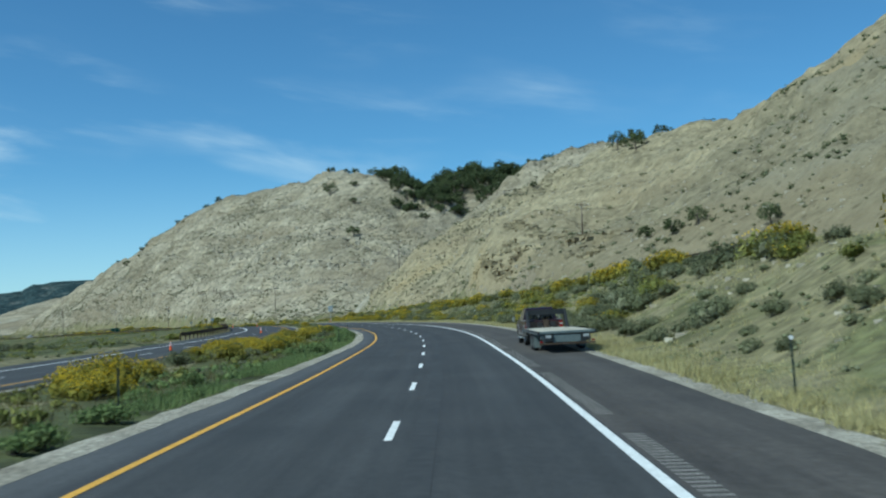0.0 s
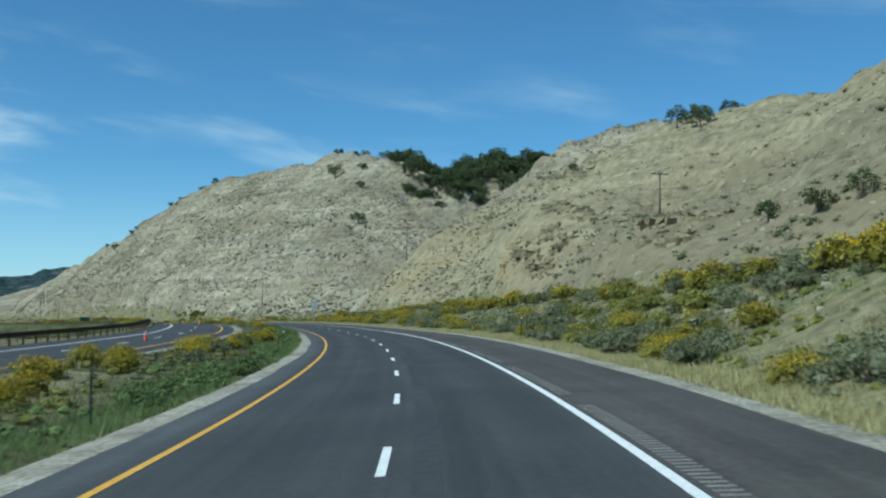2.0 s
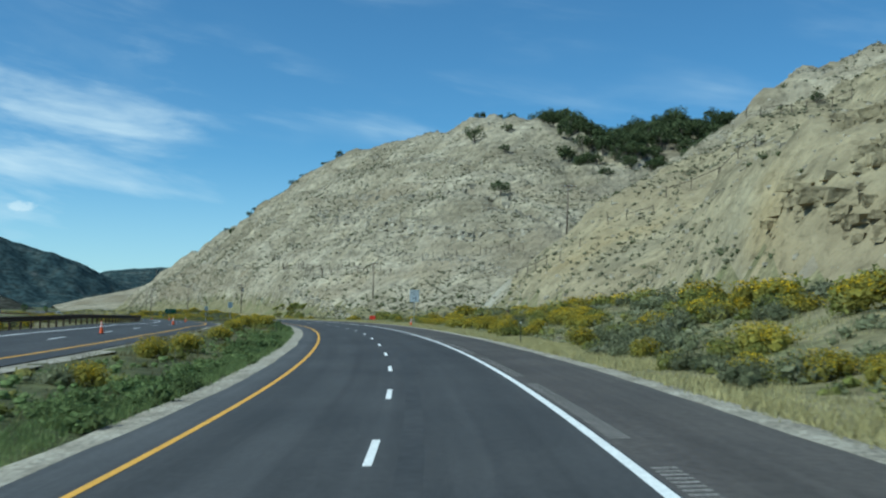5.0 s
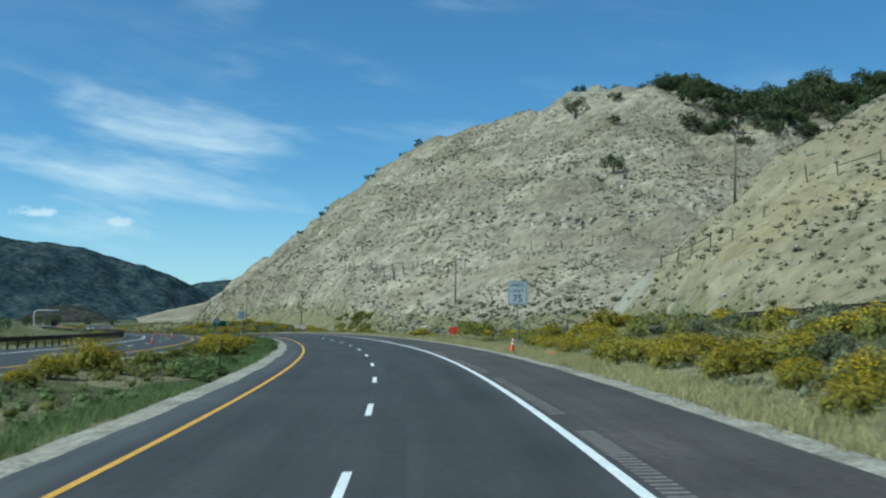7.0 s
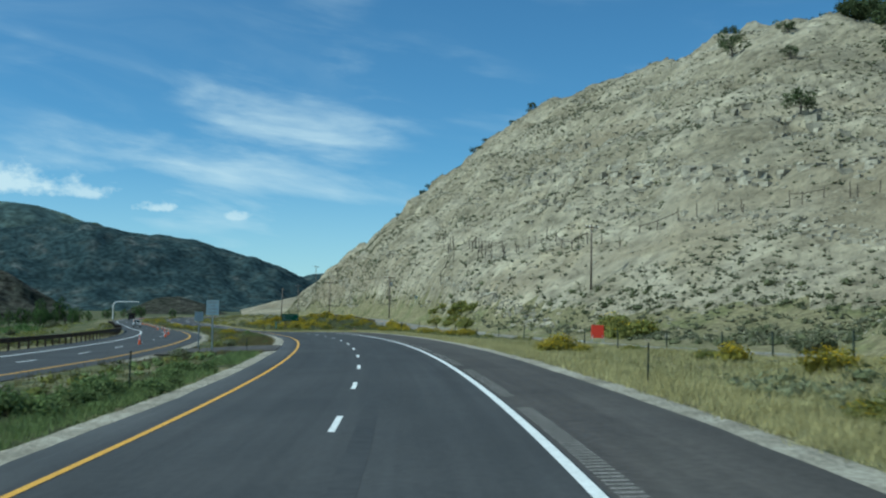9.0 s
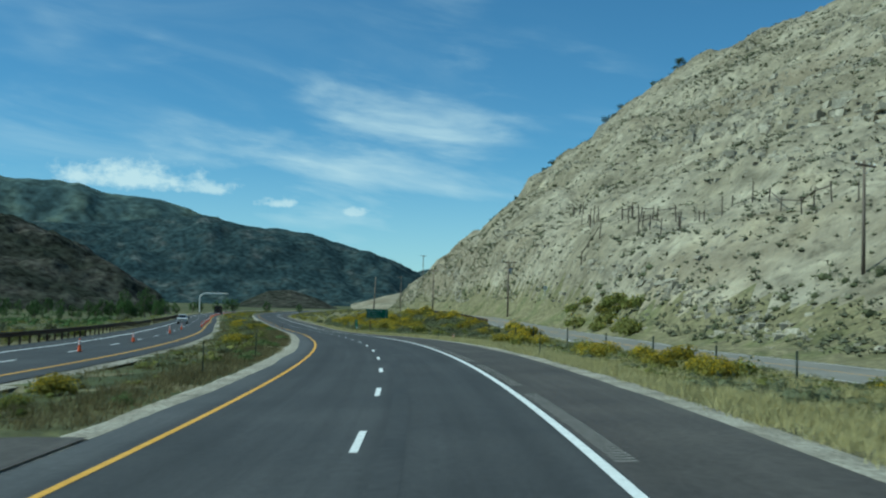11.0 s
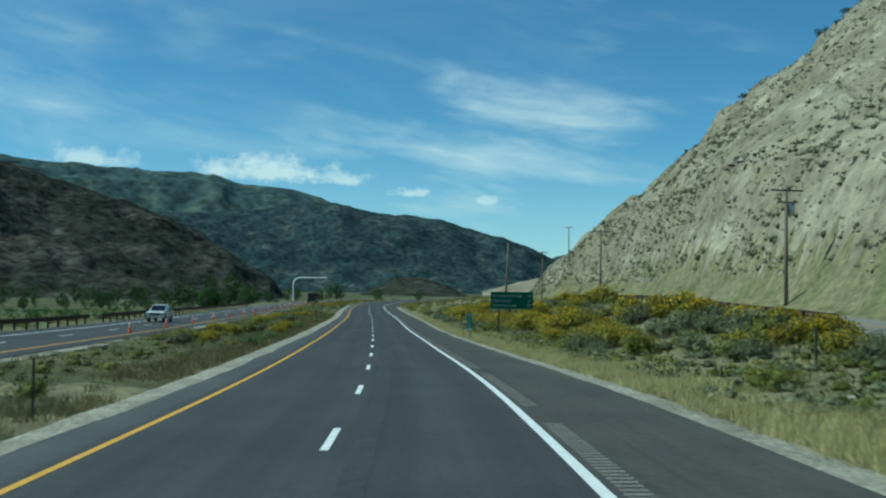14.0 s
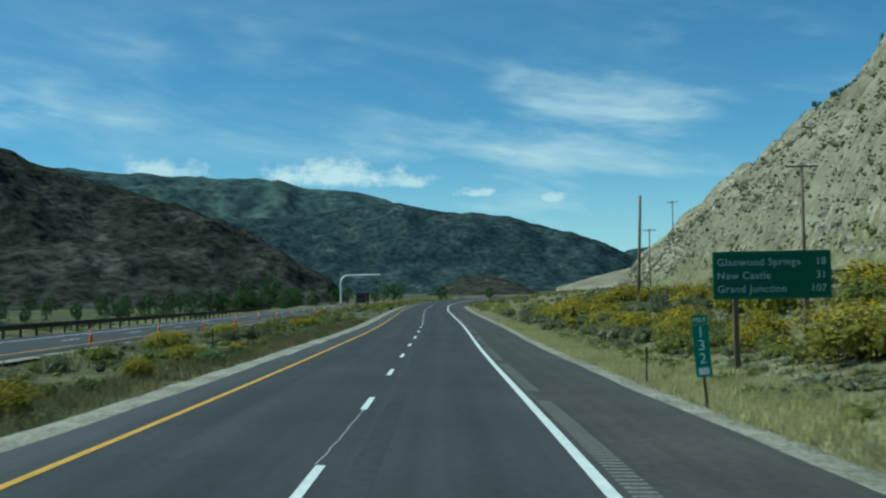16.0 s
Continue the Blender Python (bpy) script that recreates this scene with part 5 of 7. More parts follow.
def stand(trees, places, group):
    rest = [[] for _ in trees]
    for i, (x, y, size) in enumerate(places):
        src = trees[i % len(trees)]
        z = float(ground_z(x, y)[0]) - 0.15
        m, grow = Matrix.Translation((x, y, z)) @ Matrix.Rotation(rng.uniform(0, 6.28), 4, "Z"), (size, size, size * rng.uniform(0.9, 1.1))
        if i >= len(places) - 290:
            ob = copy_thing(src, m)
            ob.scale = grow
            ob["group"] = group
        else:
            rest[i % len(trees)].append(m @ Matrix.Diagonal((*grow, 1)))
    for src, mine in zip(trees, rest):
        if mine:
            joined("wood", "dark green junipers of the wooded shoulder", "trees", [src], mine, 2)
    for src in trees:
        for ch in list(src.children):
            bpy.data.objects.remove(ch)
        bpy.data.objects.remove(src)


junipers = [make_tree("juniper", "dark green juniper on the hillside", "tree", "juniper", 700 + k, 4.2 + 0.5 * k, 4.2 + 0.3 * k, 0.22, 950, 0.32) for k in range(4)]
spots = []
for _ in range(1500):                                             # the wooded shoulder and hollow behind the ravine
    x, y = rng.uniform(-26, 90), rng.uniform(428, 545)
    zt_ = float(ground_z(x, y)[0])
    if zt_ > 45 + 4 * lumps(np.array([x]), np.array([y]), 18, 2, 702)[0] and lumps(np.array([x]), np.array([y]), 9, 2, 703)[0] > -0.9 and x > -26 + 0.30 * max(0, 465 - y) and (x > -4 or y < 476) and len(spots) < 400:
        spots.append((x, y, rng.uniform(0.65, 1.25)))
for x, y, s_ in ((-51, 519, 0.8), (-44, 516, 0.9), (-39, 508, 0.7), (-30, 500, 1.0), (-24, 494, 1.0), (-18, 489, 1.7), (-20, 480, 1.1), (-47, 470, 1.1), (-36, 463, 0.7), (-33, 413, 0.95), (-35, 445, 0.6),
                 (50, 304, 0.95), (56, 309, 0.85), (64, 310, 1.0), (68, 312, 0.8), (77, 307, 1.25), (81, 308, 1.0), (54, 297, 1.1), (27, 313, 0.4), (92, 300, 0.6), (100, 296, 0.7), (86, 262, 0.6), (40, 133, 0.6), (35, 149, 0.5), (32, 152, 0.55), (30, 161, 0.5), (57, 128, 0.7), (63, 122, 0.7)):
    spots.append((x, y, s_))
for _ in range(14):                                               # a dark fringe along the bluff's far crest
    t = rng.uniform(0, 1)
    spots.append((-95 - 95 * t + 4 + rng.normal(0, 4), 562 + 70 * t + rng.normal(0, 5), rng.uniform(0.3, 0.6)))
for x, y in ((-204, 681), (-222, 727), (-223, 770), (-262, 764), (-240, 745), (-212, 700), (-196, 664), (-184, 640), (-170, 622), (-268, 790), (-285, 810)):
    spots.append((x, y, rng.uniform(0.4, 0.75)))
for _ in range(34):                                               # the lower edge of that wood
    x, y = rng.uniform(-24, 4), rng.uniform(431, 463)
    if x > -24 + 0.35 * max(0, 458 - y):
        spots.append((x, y, rng.uniform(0.6, 1.1)))
for _ in range(48):                                               # its tall trees along the far crest
    t = rng.uniform(0, 1)
    spots.append((-6 + 84 * t + rng.normal(0, 4), 478 + 26 * t + rng.normal(0, 8), rng.uniform(0.8, 1.6)))
for _ in range(20):                                               # trees down the side of the ravine
    spots.append((rng.uniform(-9, 15), rng.uniform(424, 443), rng.uniform(0.6, 1.0)))
stand(junipers, spots, "junipers on the hills")

poplars = [make_tree("cottonwood", "tall green cottonwood on the valley floor", "tree", "poplar", 720 + k, 11 + 1.5 * k, 6.0 + 0.6 * k, 0.35, 1500, 0.42, True) for k in range(3)]
spots = []
for x0, y0, wx_, wy_, n, lo, hi in ((-339, 618, 7, 7, 12, 0.45, 0.8), (-352, 597, 10, 9, 14, 0.25, 0.55), (-328, 627, 7, 8, 10, 0.35, 0.6), (-372, 574, 14, 11, 16, 0.2, 0.5), (-430, 650, 30, 28, 14, 0.3, 0.6), (-395, 540, 16, 15, 10, 0.2, 0.4), (-310, 660, 10, 14, 10, 0.25, 0.5)):
    for _ in range(n):
        spots.append((x0 + rng.normal(0, wx_), y0 + rng.normal(0, wy_), rng.uniform(lo, hi)))
stand(poplars, spots, "cottonwoods by the river")
run, off = r2.uniform(330, 820, 900), -r2.uniform(44, 130, 900)
keep = lumps(*on_line(run, off), 40, 3, 731) > -0.05
wx2, wy2 = on_line(run[keep], off[keep])
clumps(wx2, wy2, ground_z(wx2, wy2), r2.uniform(0.7, 2.2, len(wx2)), 0.8, 0.16, 70, FOLIAGE["poplar"], "willow_thicket", "low green willows over the valley floor", "bushes", 732)

# ---- road furniture ----
def box(bm, x0, x1, y0, y1, z0, z1, taper=1.0):
    """A block in a bmesh; taper shrinks its top."""
    cx_, cy_ = (x0 + x1) / 2, (y0 + y1) / 2
    v = [bm.verts.new((cx_ + (x - cx_) * k, cy_ + (y - cy_) * k, z)) for z, k in ((z0, 1), (z1, taper)) for x, y in ((x0, y0), (x1, y0), (x1, y1), (x0, y1))]
    for f in ((0, 3, 2, 1), (4, 5, 6, 7), (0, 1, 5, 4), (1, 2, 6, 5), (2, 3, 7, 6), (3, 0, 4, 7)):
        bm.faces.new([v[i] for i in f])
    return v


def tube(bm, a, b, ra, rb=None, n=12, caps=True):
    """A tapered round bar from a to b."""
    rb = ra if rb is None else rb
    a, b = Vector(a), Vector(b)
    q = (b - a).to_track_quat("Z", "Y")
    ring = [[bm.verts.new(p + q @ Vector((math.cos(t * 2 * math.pi / n) * r, math.sin(t * 2 * math.pi / n) * r, 0))) for t in range(n)] for p, r in ((a, ra), (b, rb))]
    for t in range(n):
        bm.faces.new((ring[0][t], ring[0][(t + 1) % n], ring[1][(t + 1) % n], ring[1][t]))
    if caps:
        bm.faces.new(ring[0][::-1])
        bm.faces.new(ring[1])


def lathe(bm, profile, n=20, axis="Z", at=(0, 0, 0)):
    """A turned shape from (radius, height) pairs."""
    rings = []
    for r, h in profile:
        ring = []
        for t in range(n):
            c, s_ = math.cos(t * 2 * math.pi / n) * r, math.sin(t * 2 * math.pi / n) * r
            p = (c, s_, h) if axis == "Z" else (c, h, s_)
            ring.append(bm.verts.new(Vector(p) + Vector(at)))
        rings.append(ring)
    for a, b in zip(rings, rings[1:]):
        for t in range(n):
            bm.faces.new((a[t], a[(t + 1) % n], b[(t + 1) % n], b[t]))
    if profile[0][0] > 1e-4:
        bm.faces.new(rings[0][::-1])
    if profile[-1][0] > 1e-4:
        bm.faces.new(rings[-1])


def solid(name, bm, mat, parent=None, label="", bevel=0.0, smooth_shade=False, category=""):
    """Links a bmesh as one mesh object, a thing or a part of parent."""
    bmesh.ops.recalc_face_normals(bm, faces=bm.faces[:])
    if bevel:
        bmesh.ops.bevel(bm, geom=[e for e in bm.edges if e.is_manifold and e.calc_face_angle(0) > 0.5], offset=bevel, segments=2, affect="EDGES", clamp_overlap=True)
    me = bpy.data.meshes.new(name)
    bm.to_mesh(me)
    bm.free()
    me.materials.append(mat)
    if smooth_shade:
        me.polygons.foreach_set("use_smooth", np.ones(len(me.polygons), bool))
    ob = new(name, me)
    ob.parent = parent
    return tagged(ob, label, category)


def writing(name, text, size, mat, parent, x, z, y, align="LEFT", spread_by=1.0):
    """Flat letters on a sign's face (the face looks along -y)."""
    cu = bpy.data.curves.new(name, "FONT")
    cu.body, cu.size, cu.align_x, cu.extrude = text, size, align, 0.002
    cu.space_character = spread_by
    tmp = bpy.data.objects.new(name, cu)
    me = bpy.data.meshes.new_from_object(tmp)
    bpy.data.objects.remove(tmp)
    me.name = name
    me.materials.append(mat)
    ob = new(name, me)
    ob.parent = parent
    ob.matrix_basis = pose(x, y, z, 90, 0, 0)
    return ob


def place(run, off, turn=0.0, lift=0.0):
    x, y, z = on_ground(run, off, lift)
    return pose(x, y, z, 0, 0, heading(run) + turn)


STEEL = plain("galvanised_steel", (0.42, 0.44, 0.45), 0.45, 0.7)
RUST = material("weathered_rust_steel", [(0.3, (0.055, 0.040, 0.030)), (0.7, (0.10, 0.072, 0.052))], scale=2, fine=14, fine_amount=0.3, rough=0.9)
DARK_POST = plain("dark_green_post_paint", (0.045, 0.060, 0.045), 0.7)
BROWN_POST = material("brown_timber", [(0.3, (0.10, 0.075, 0.055)), (0.7, (0.17, 0.13, 0.10))], scale=3, fine=18, fine_amount=0.3, rough=0.9, stretch=(6, 6, 0.6), bump=0.006)
GREY_WOOD = material("weathered_pole_timber", [(0.3, (0.12, 0.095, 0.075)), (0.7, (0.22, 0.18, 0.145))], scale=2, fine=12, fine_amount=0.3, rough=0.95, stretch=(5, 5, 0.4), bump=0.008)
FENCE_WOOD = material("old_fence_timber", [(0.3, (0.075, 0.060, 0.048)), (0.7, (0.14, 0.115, 0.09))], scale=2, fine=12, fine_amount=0.3, rough=0.95, stretch=(5, 5, 0.5))
ORANGE = plain("orange_plastic", (0.80, 0.115, 0.025), 0.55, vary=0.08)
REFLECT = plain("white_reflective_band", (0.78, 0.78, 0.78), 0.5, vary=0.05)
RUBBER = plain("black_rubber", (0.022, 0.022, 0.023), 0.8)
SIGN_WHITE = plain("white_sign_sheet", (0.83, 0.88, 0.87), 0.5, vary=0.03)
SIGN_GREEN = plain("green_sign_sheet", (0.005, 0.105, 0.055), 0.5, vary=0.05)
MARK_GREEN = plain("bright_green_sign_sheet", (0.01, 0.24, 0.15), 0.5, vary=0.05)
SIGN_BLACK = plain("black_sign_print", (0.02, 0.025, 0.028), 0.6)
SIGN_ORANGE = plain("fluorescent_orange_sheet", (0.92, 0.07, 0.035), 0.6, vary=0.04)
SIGN_BLUE = plain("pale_blue_sign_sheet", (0.45, 0.55, 0.58), 0.5, vary=0.05)
JOINT = material("sealed_joint", [(0.3, (0.043, 0.044, 0.046)), (0.7, (0.060, 0.060, 0.061))], scale=0.2, fine=4, fine_amount=0.2, rough=0.8)
# pale tone paints the sun on the groove sides; the bars are flat
GROOVE = material("sunlit_groove", [(0.3, (0.22, 0.21, 0.195)), (0.7, (0.30, 0.285, 0.265))], scale=3, fine=20, fine_amount=0.25, rough=0.95)

# darker paving joint beside the lane line
joint = ribbon("paving_joint", runs, [0.38, 0.54, 0.72], JOINT, 0.003)
tagged(joint, "dark paving joint along the lanes", "road marking", kind="structure")

# a pale sealed crack wandering along the lane line
cr_run = np.arange(446.0, 456.0, 0.25)
cr_off = -0.02 + 0.05 * lumps(cr_run, cr_run * 0, 2.5, 3, 88)
CRACK = plain("crack_sealant", (0.30, 0.30, 0.29), 0.8)
tagged(ribbon("road_crack", cr_run, [cr_off - 0.014, cr_off + 0.014], CRACK, 0.006), "thin pale crack along the lane line", "road marking", kind="structure")

# broken lane line: every dash by itself
lane = new("lane_line")
tagged(lane, "broken white line between the two lanes", "road marking", kind="structure")
DASH_AT = ([-4, 0, 4, 11, 18, 26, 33, 43, 80], [-22.4, 17.7, 57.5, 128.0, 199.4, 282.2, 354.9, 454.5, 826.0])
for k in range(-4, 80):
    c_ = float(np.interp(k, *DASH_AT))
    bm = bmesh.new()
    rows_ = []
    for u in np.linspace(-1.4, 1.4, 5):
        pair = []
        for o in (-0.062, 0.062):
            x, y = on_line(c_ + u, o)
            pair.append(bm.verts.new((float(x), float(y), float(deck(c_ + u, o)) + 0.007)))
        rows_.append(pair)
    for a, b in zip(rows_, rows_[1:]):
        bm.faces.new((a[0], a[1], b[1], b[0]))
    solid("dash", bm, WHITE_LINE, lane)

# rumble strip: milled bars in groups beside the white line, coloured as if sunlit
def bar_verts(run):
    out = []
    for u, o in ((-0.05, 3.46), (-0.05, 3.78), (0.05, 3.78), (0.05, 3.46)):
        x, y = on_line(run + u, o)
        out.append((float(x), float(y), float(deck(run + u, o)) + 0.005))
    return out


rumble = new("rumble_strip")
tagged(rumble, "rumble strip of milled bars in the shoulder", "rumble strip", kind="structure")
starts = np.interp(np.arange(-1, 38), [-1, 0, 1, 6, 7, 12, 23, 26, 37], [4.8, 19.4, 34.0, 105.45, 120.06, 193.3, 354.9, 400.4, 560.0])
v_, f_, count = [], [], 0
for s0 in starts:
    for k in range(43):
        q = bar_verts(s0 + k * 0.275)
        if count < 300 and s0 > 1:
            bm = bmesh.new()
            bm.faces.new([bm.verts.new(p) for p in q])
            solid("groove", bm, GROOVE, rumble)
            count += 1
        else:
            f_.append(tuple(range(len(v_), len(v_) + 4)))
            v_ += q
rest = mesh_object("grooves", v_, f_, GROOVE, False, rumble)
tagged(rest, kind="stuff")

# markings of the other roads
ow, on_ = np.interp(runs, OTHER_RUN, OTHER_OFF) - OTHER_WIDE + 2.2, np.interp(runs, OTHER_RUN, OTHER_OFF) - 1.2
tagged(ribbon("other_white_line", runs, [ow - 0.09, ow + 0.09], WHITE_LINE, 0.006, other_z), "white edge line on the oncoming carriageway", "road marking", kind="structure")
tagged(ribbon("other_yellow_line", runs, [on_ - 0.08, on_ + 0.08], YELLOW_LINE, 0.006, other_z), "yellow edge line on the oncoming carriageway", "road marking", kind="structure")
lane = new("lane_line_other")
tagged(lane, "broken white lane line on the oncoming carriageway", "road marking", kind="structure")
for k in range(0, 56):
    r_ = np.arange(k * 12.19, k * 12.19 + 3.3, 1.0)
    mid = np.interp(r_, OTHER_RUN, OTHER_OFF) - 3.95
    ribbon("dash", r_, [mid - 0.08, mid + 0.08], WHITE_LINE, 0.006, other_z, lane)
og = np.interp(runs, OTHER_RUN, OTHER_OFF)
tagged(ribbon("gravel_verge", runs, [og, og + 0.4, og + 0.8], GRAVEL, -0.01, lambda r, o: other_z(r, o) - 0.02), "pale gravel edge of the oncoming carriageway", "gravel verge", kind="structure")
for a_, w_, m_, n_ in ((0.35, 0.10, WHITE_LINE, "white"), (6.85, 0.10, WHITE_LINE, "white"), (3.5, 0.12, YELLOW_LINE, "yellow")):
    fl = np.interp(runs, FRONT_RUN, FRONT_OFF) + a_
    tagged(ribbon("frontage_line", runs, [fl, fl + w_], m_, 0.006, front_z), f"worn {n_} line on the frontage road", "road marking", kind="structure")
# paved crossover through the median
cr = np.arange(303, 314.5, 1.0)
c_near, c_far = np.full(len(cr), PAVED_L + 0.05), np.interp(cr, OTHER_RUN, OTHER_OFF) + 0.05
cols = [c_near + (c_far - c_near) * t for t in np.linspace(0, 1, 9)]
tagged(ribbon("road_crossover", cr, cols, SHOULDER, 0.0, lambda r, o: deck(r, PAVED_L) + (np.interp(r, OTHER_RUN, OTHER_Z) - deck(r, PAVED_L)) * smooth(0, 1, (o - PAVED_L) / (np.interp(r, OTHER_RUN, OTHER_OFF) - PAVED_L)) + 0.035), "narrow paved crossover through the median", "road", kind="structure")


def delineator(run, off, tall=1.25, mat=DARK_POST, cap=True, lean=0.0):
    """A slim marker post with a small reflector near its top."""
    root = new("marker_post")
    tagged(root, "slim dark steel marker post at the road edge", "marker post", "marker posts along the freeway")
    bm = bmesh.new()
    box(bm, -0.020, 0.020, -0.008, 0.008, -0.4, tall)
    box(bm, -0.020, -0.013, -0.020, -0.006, -0.4, tall)
    box(bm, 0.013, 0.020, -0.020, -0.006, -0.4, tall)
    solid("post", bm, mat, root)
    if cap:
        bm = bmesh.new()
        lathe(bm, [(0.045, -0.040), (0.045, -0.032), (0.0, -0.028)], 12, "Y", (0, 0, tall - 0.06))
        solid("reflector", bm, REFLECT, root, "small white round reflector")
    root.matrix_basis = place(run, off * (0.985 if off > 0 else 0.945)) @ pose(0, 0, 0, 0, lean, 0)


for run, off, tall, cap, lean in ((21.6, -5.9, 1.1, False, 0), (21.8, 7.85, 1.35, True, -2), (73.5, -5.85, 1.2, False, 0), (115.5, -5.9, 1.25, True, 1), (113, 7.6, 1.5, True, 2), (188.7, 7.3, 1.35, True, -1), (200, -6.1, 1.1, False, 0), (270.5, -6.1, 1.25, False, 2),
                                  (270, 7.75, 1.2, False, 1), (300.5, -6.0, 0.9, False, -3), (332.5, -6.1, 1.2, False, 0), (343.9, 7.1, 1.25, False, 1), (347.6, -5.9, 1.25, False, 1), (384, 6.9, 1.1, False, 0), (398, -5.9, 1.2, False, 0), (461.5, 7.0, 1.1, False, 1), (472, -7.1, 1.15, False, 0), (483, -7.6, 1.0, False, 0), (66, 7.6, 1.3, True, 0), (230, -6.2, 1.2, False, 1)):
    delineator(run, off, tall * 0.88, DARK_POST, cap, lean)


def make_cone():
    """A tall traffic cone: rubber foot, orange body, two white bands."""
    root = new("traffic_cone")
    tagged(root, "orange traffic cone with two white bands", "traffic cone")
    bm = bmesh.new()
    box(bm, -0.19, 0.19, -0.19, 0.19, 0, 0.045, 0.92)
    solid("base", bm, RUBBER, root, "black rubber foot", 0.01)
    bm = bmesh.new()
    lathe(bm, [(0.150, 0.03), (0.140, 0.06), (0.036, 0.90), (0.030, 0.92), (0.0, 0.925)], 20)
    solid("body", bm, ORANGE, root, smooth_shade=True)
    for a, b in ((0.48, 0.60), (0.68, 0.80)):
        bm = bmesh.new()
        ra, rb = 0.140 - (a - 0.06) * 0.1238 + 0.004, 0.140 - (b - 0.06) * 0.1238 + 0.004
        lathe(bm, [(ra, a), (rb, b)], 20)
        solid("band", bm, REFLECT, root, "white reflective band", smooth_shade=True)
    return root


cone = make_cone()
cone_spots = [(240.2, 7.05, 6, 0.84), (383.5, 7.9, 10, 0.55)]
for run in list(np.arange(446, 640, 13.0)) + list(np.arange(640, 760, 9.0)):
    cone_spots.append((float(run), float(np.interp(run, OTHER_RUN, OTHER_OFF) - 1.6 + 0.4 * smooth(500, 640, run)), rng.uniform(-3, 3), 0.74))
for run in (79.5, 128, 192, 232, 280, 326, 354, 372, 400, 424):
    cone_spots.append((run, float(np.interp(run, OTHER_RUN, OTHER_OFF) - 3.5), rng.uniform(-3, 3), 0.74))
for run, off, lean, size in cone_spots:
    x, y = on_line(run, off)
    z = float(np.interp(run, OTHER_RUN, OTHER_Z)) if off < 0 else on_ground(run, off)[2]
    copy_thing(cone, pose(float(x), float(y), z, 0, lean, heading(run) + rng.uniform(-20, 20))).scale = (size,) * 3
for ob in [o for o in scene.objects if o.name.startswith("traffic_cone")]:
    tagged(ob, group="cones along the closed lane")
for ch in list(cone.children) + [cone]:
    bpy.data.objects.remove(ch)


def guard_rail(runs_, off_of, z_of, label, gap=1.9, mat=RUST, face=1):
    """A W-beam rail on posts; face +1 looks to the right."""
    root = new("guard_rail")
    tagged(root, label, "guard rail")
    prof = [(0.0, 0.40), (0.05, 0.44), (0.05, 0.50), (0.0, 0.555), (0.05, 0.61), (0.05, 0.67), (0.0, 0.71)]
    cols = []
    for o, h in prof:
        x, y = on_line(runs_, off_of(runs_) + face * o)
        cols.append(np.stack([x, y, z_of(runs_) + h + 0.03], 1))
    beam = mesh_object("rail", np.stack(cols, 1).reshape(-1, 3), grid_faces(len(runs_), len(prof)), mat, False, root)
    sol = beam.modifiers.new("thick", "SOLIDIFY")
    sol.thickness = 0.012
    bm = bmesh.new()
    box(bm, -0.05, 0.05, -0.09, 0.09, -0.5, 0.72)
    me = bpy.data.meshes.new("post")
    bm.to_mesh(me)
    bm.free()
    me.materials.append(mat)
    for r_ in np.arange(runs_[0] + 0.3, runs_[-1], gap):
        x, y = on_line(r_, float(off_of(np.array([r_]))[0]) - face * 0.10)
        p = new("post", me)
        p.parent = root
        p.matrix_basis = pose(float(x), float(y), float(z_of(np.array([r_]))[0]), 0, 0, heading(r_))


other_edge = lambda r: np.interp(r, OTHER_RUN, OTHER_OFF) - OTHER_WIDE - 0.35
other_h = lambda r: np.interp(r, OTHER_RUN, OTHER_Z)
guard_rail(np.arange(108, 470, 2.0), other_edge, other_h, "long rust-brown steel guard rail beside the oncoming lanes", 2.6)
guard_rail(np.arange(473, 600, 2.0), other_edge, other_h, "rust-brown steel guard rail along the river side", 2.6)
front_edge = lambda r: np.interp(r, FRONT_RUN, FRONT_OFF) - 0.6
front_h = lambda r: np.interp(r, FRONT_RUN, FRONT_Z)
guard_rail(np.arange(58, 120, 2.0), front_edge, front_h, "brown steel guard rail along the frontage road", face=1)
guard_rail(np.arange(226, 272, 2.0), front_edge, front_h, "brown steel guard rail along the frontage road", face=1)
guard_rail(np.arange(420, 540, 2.0), front_edge, front_h, "brown steel guard rail along the frontage road", face=1)


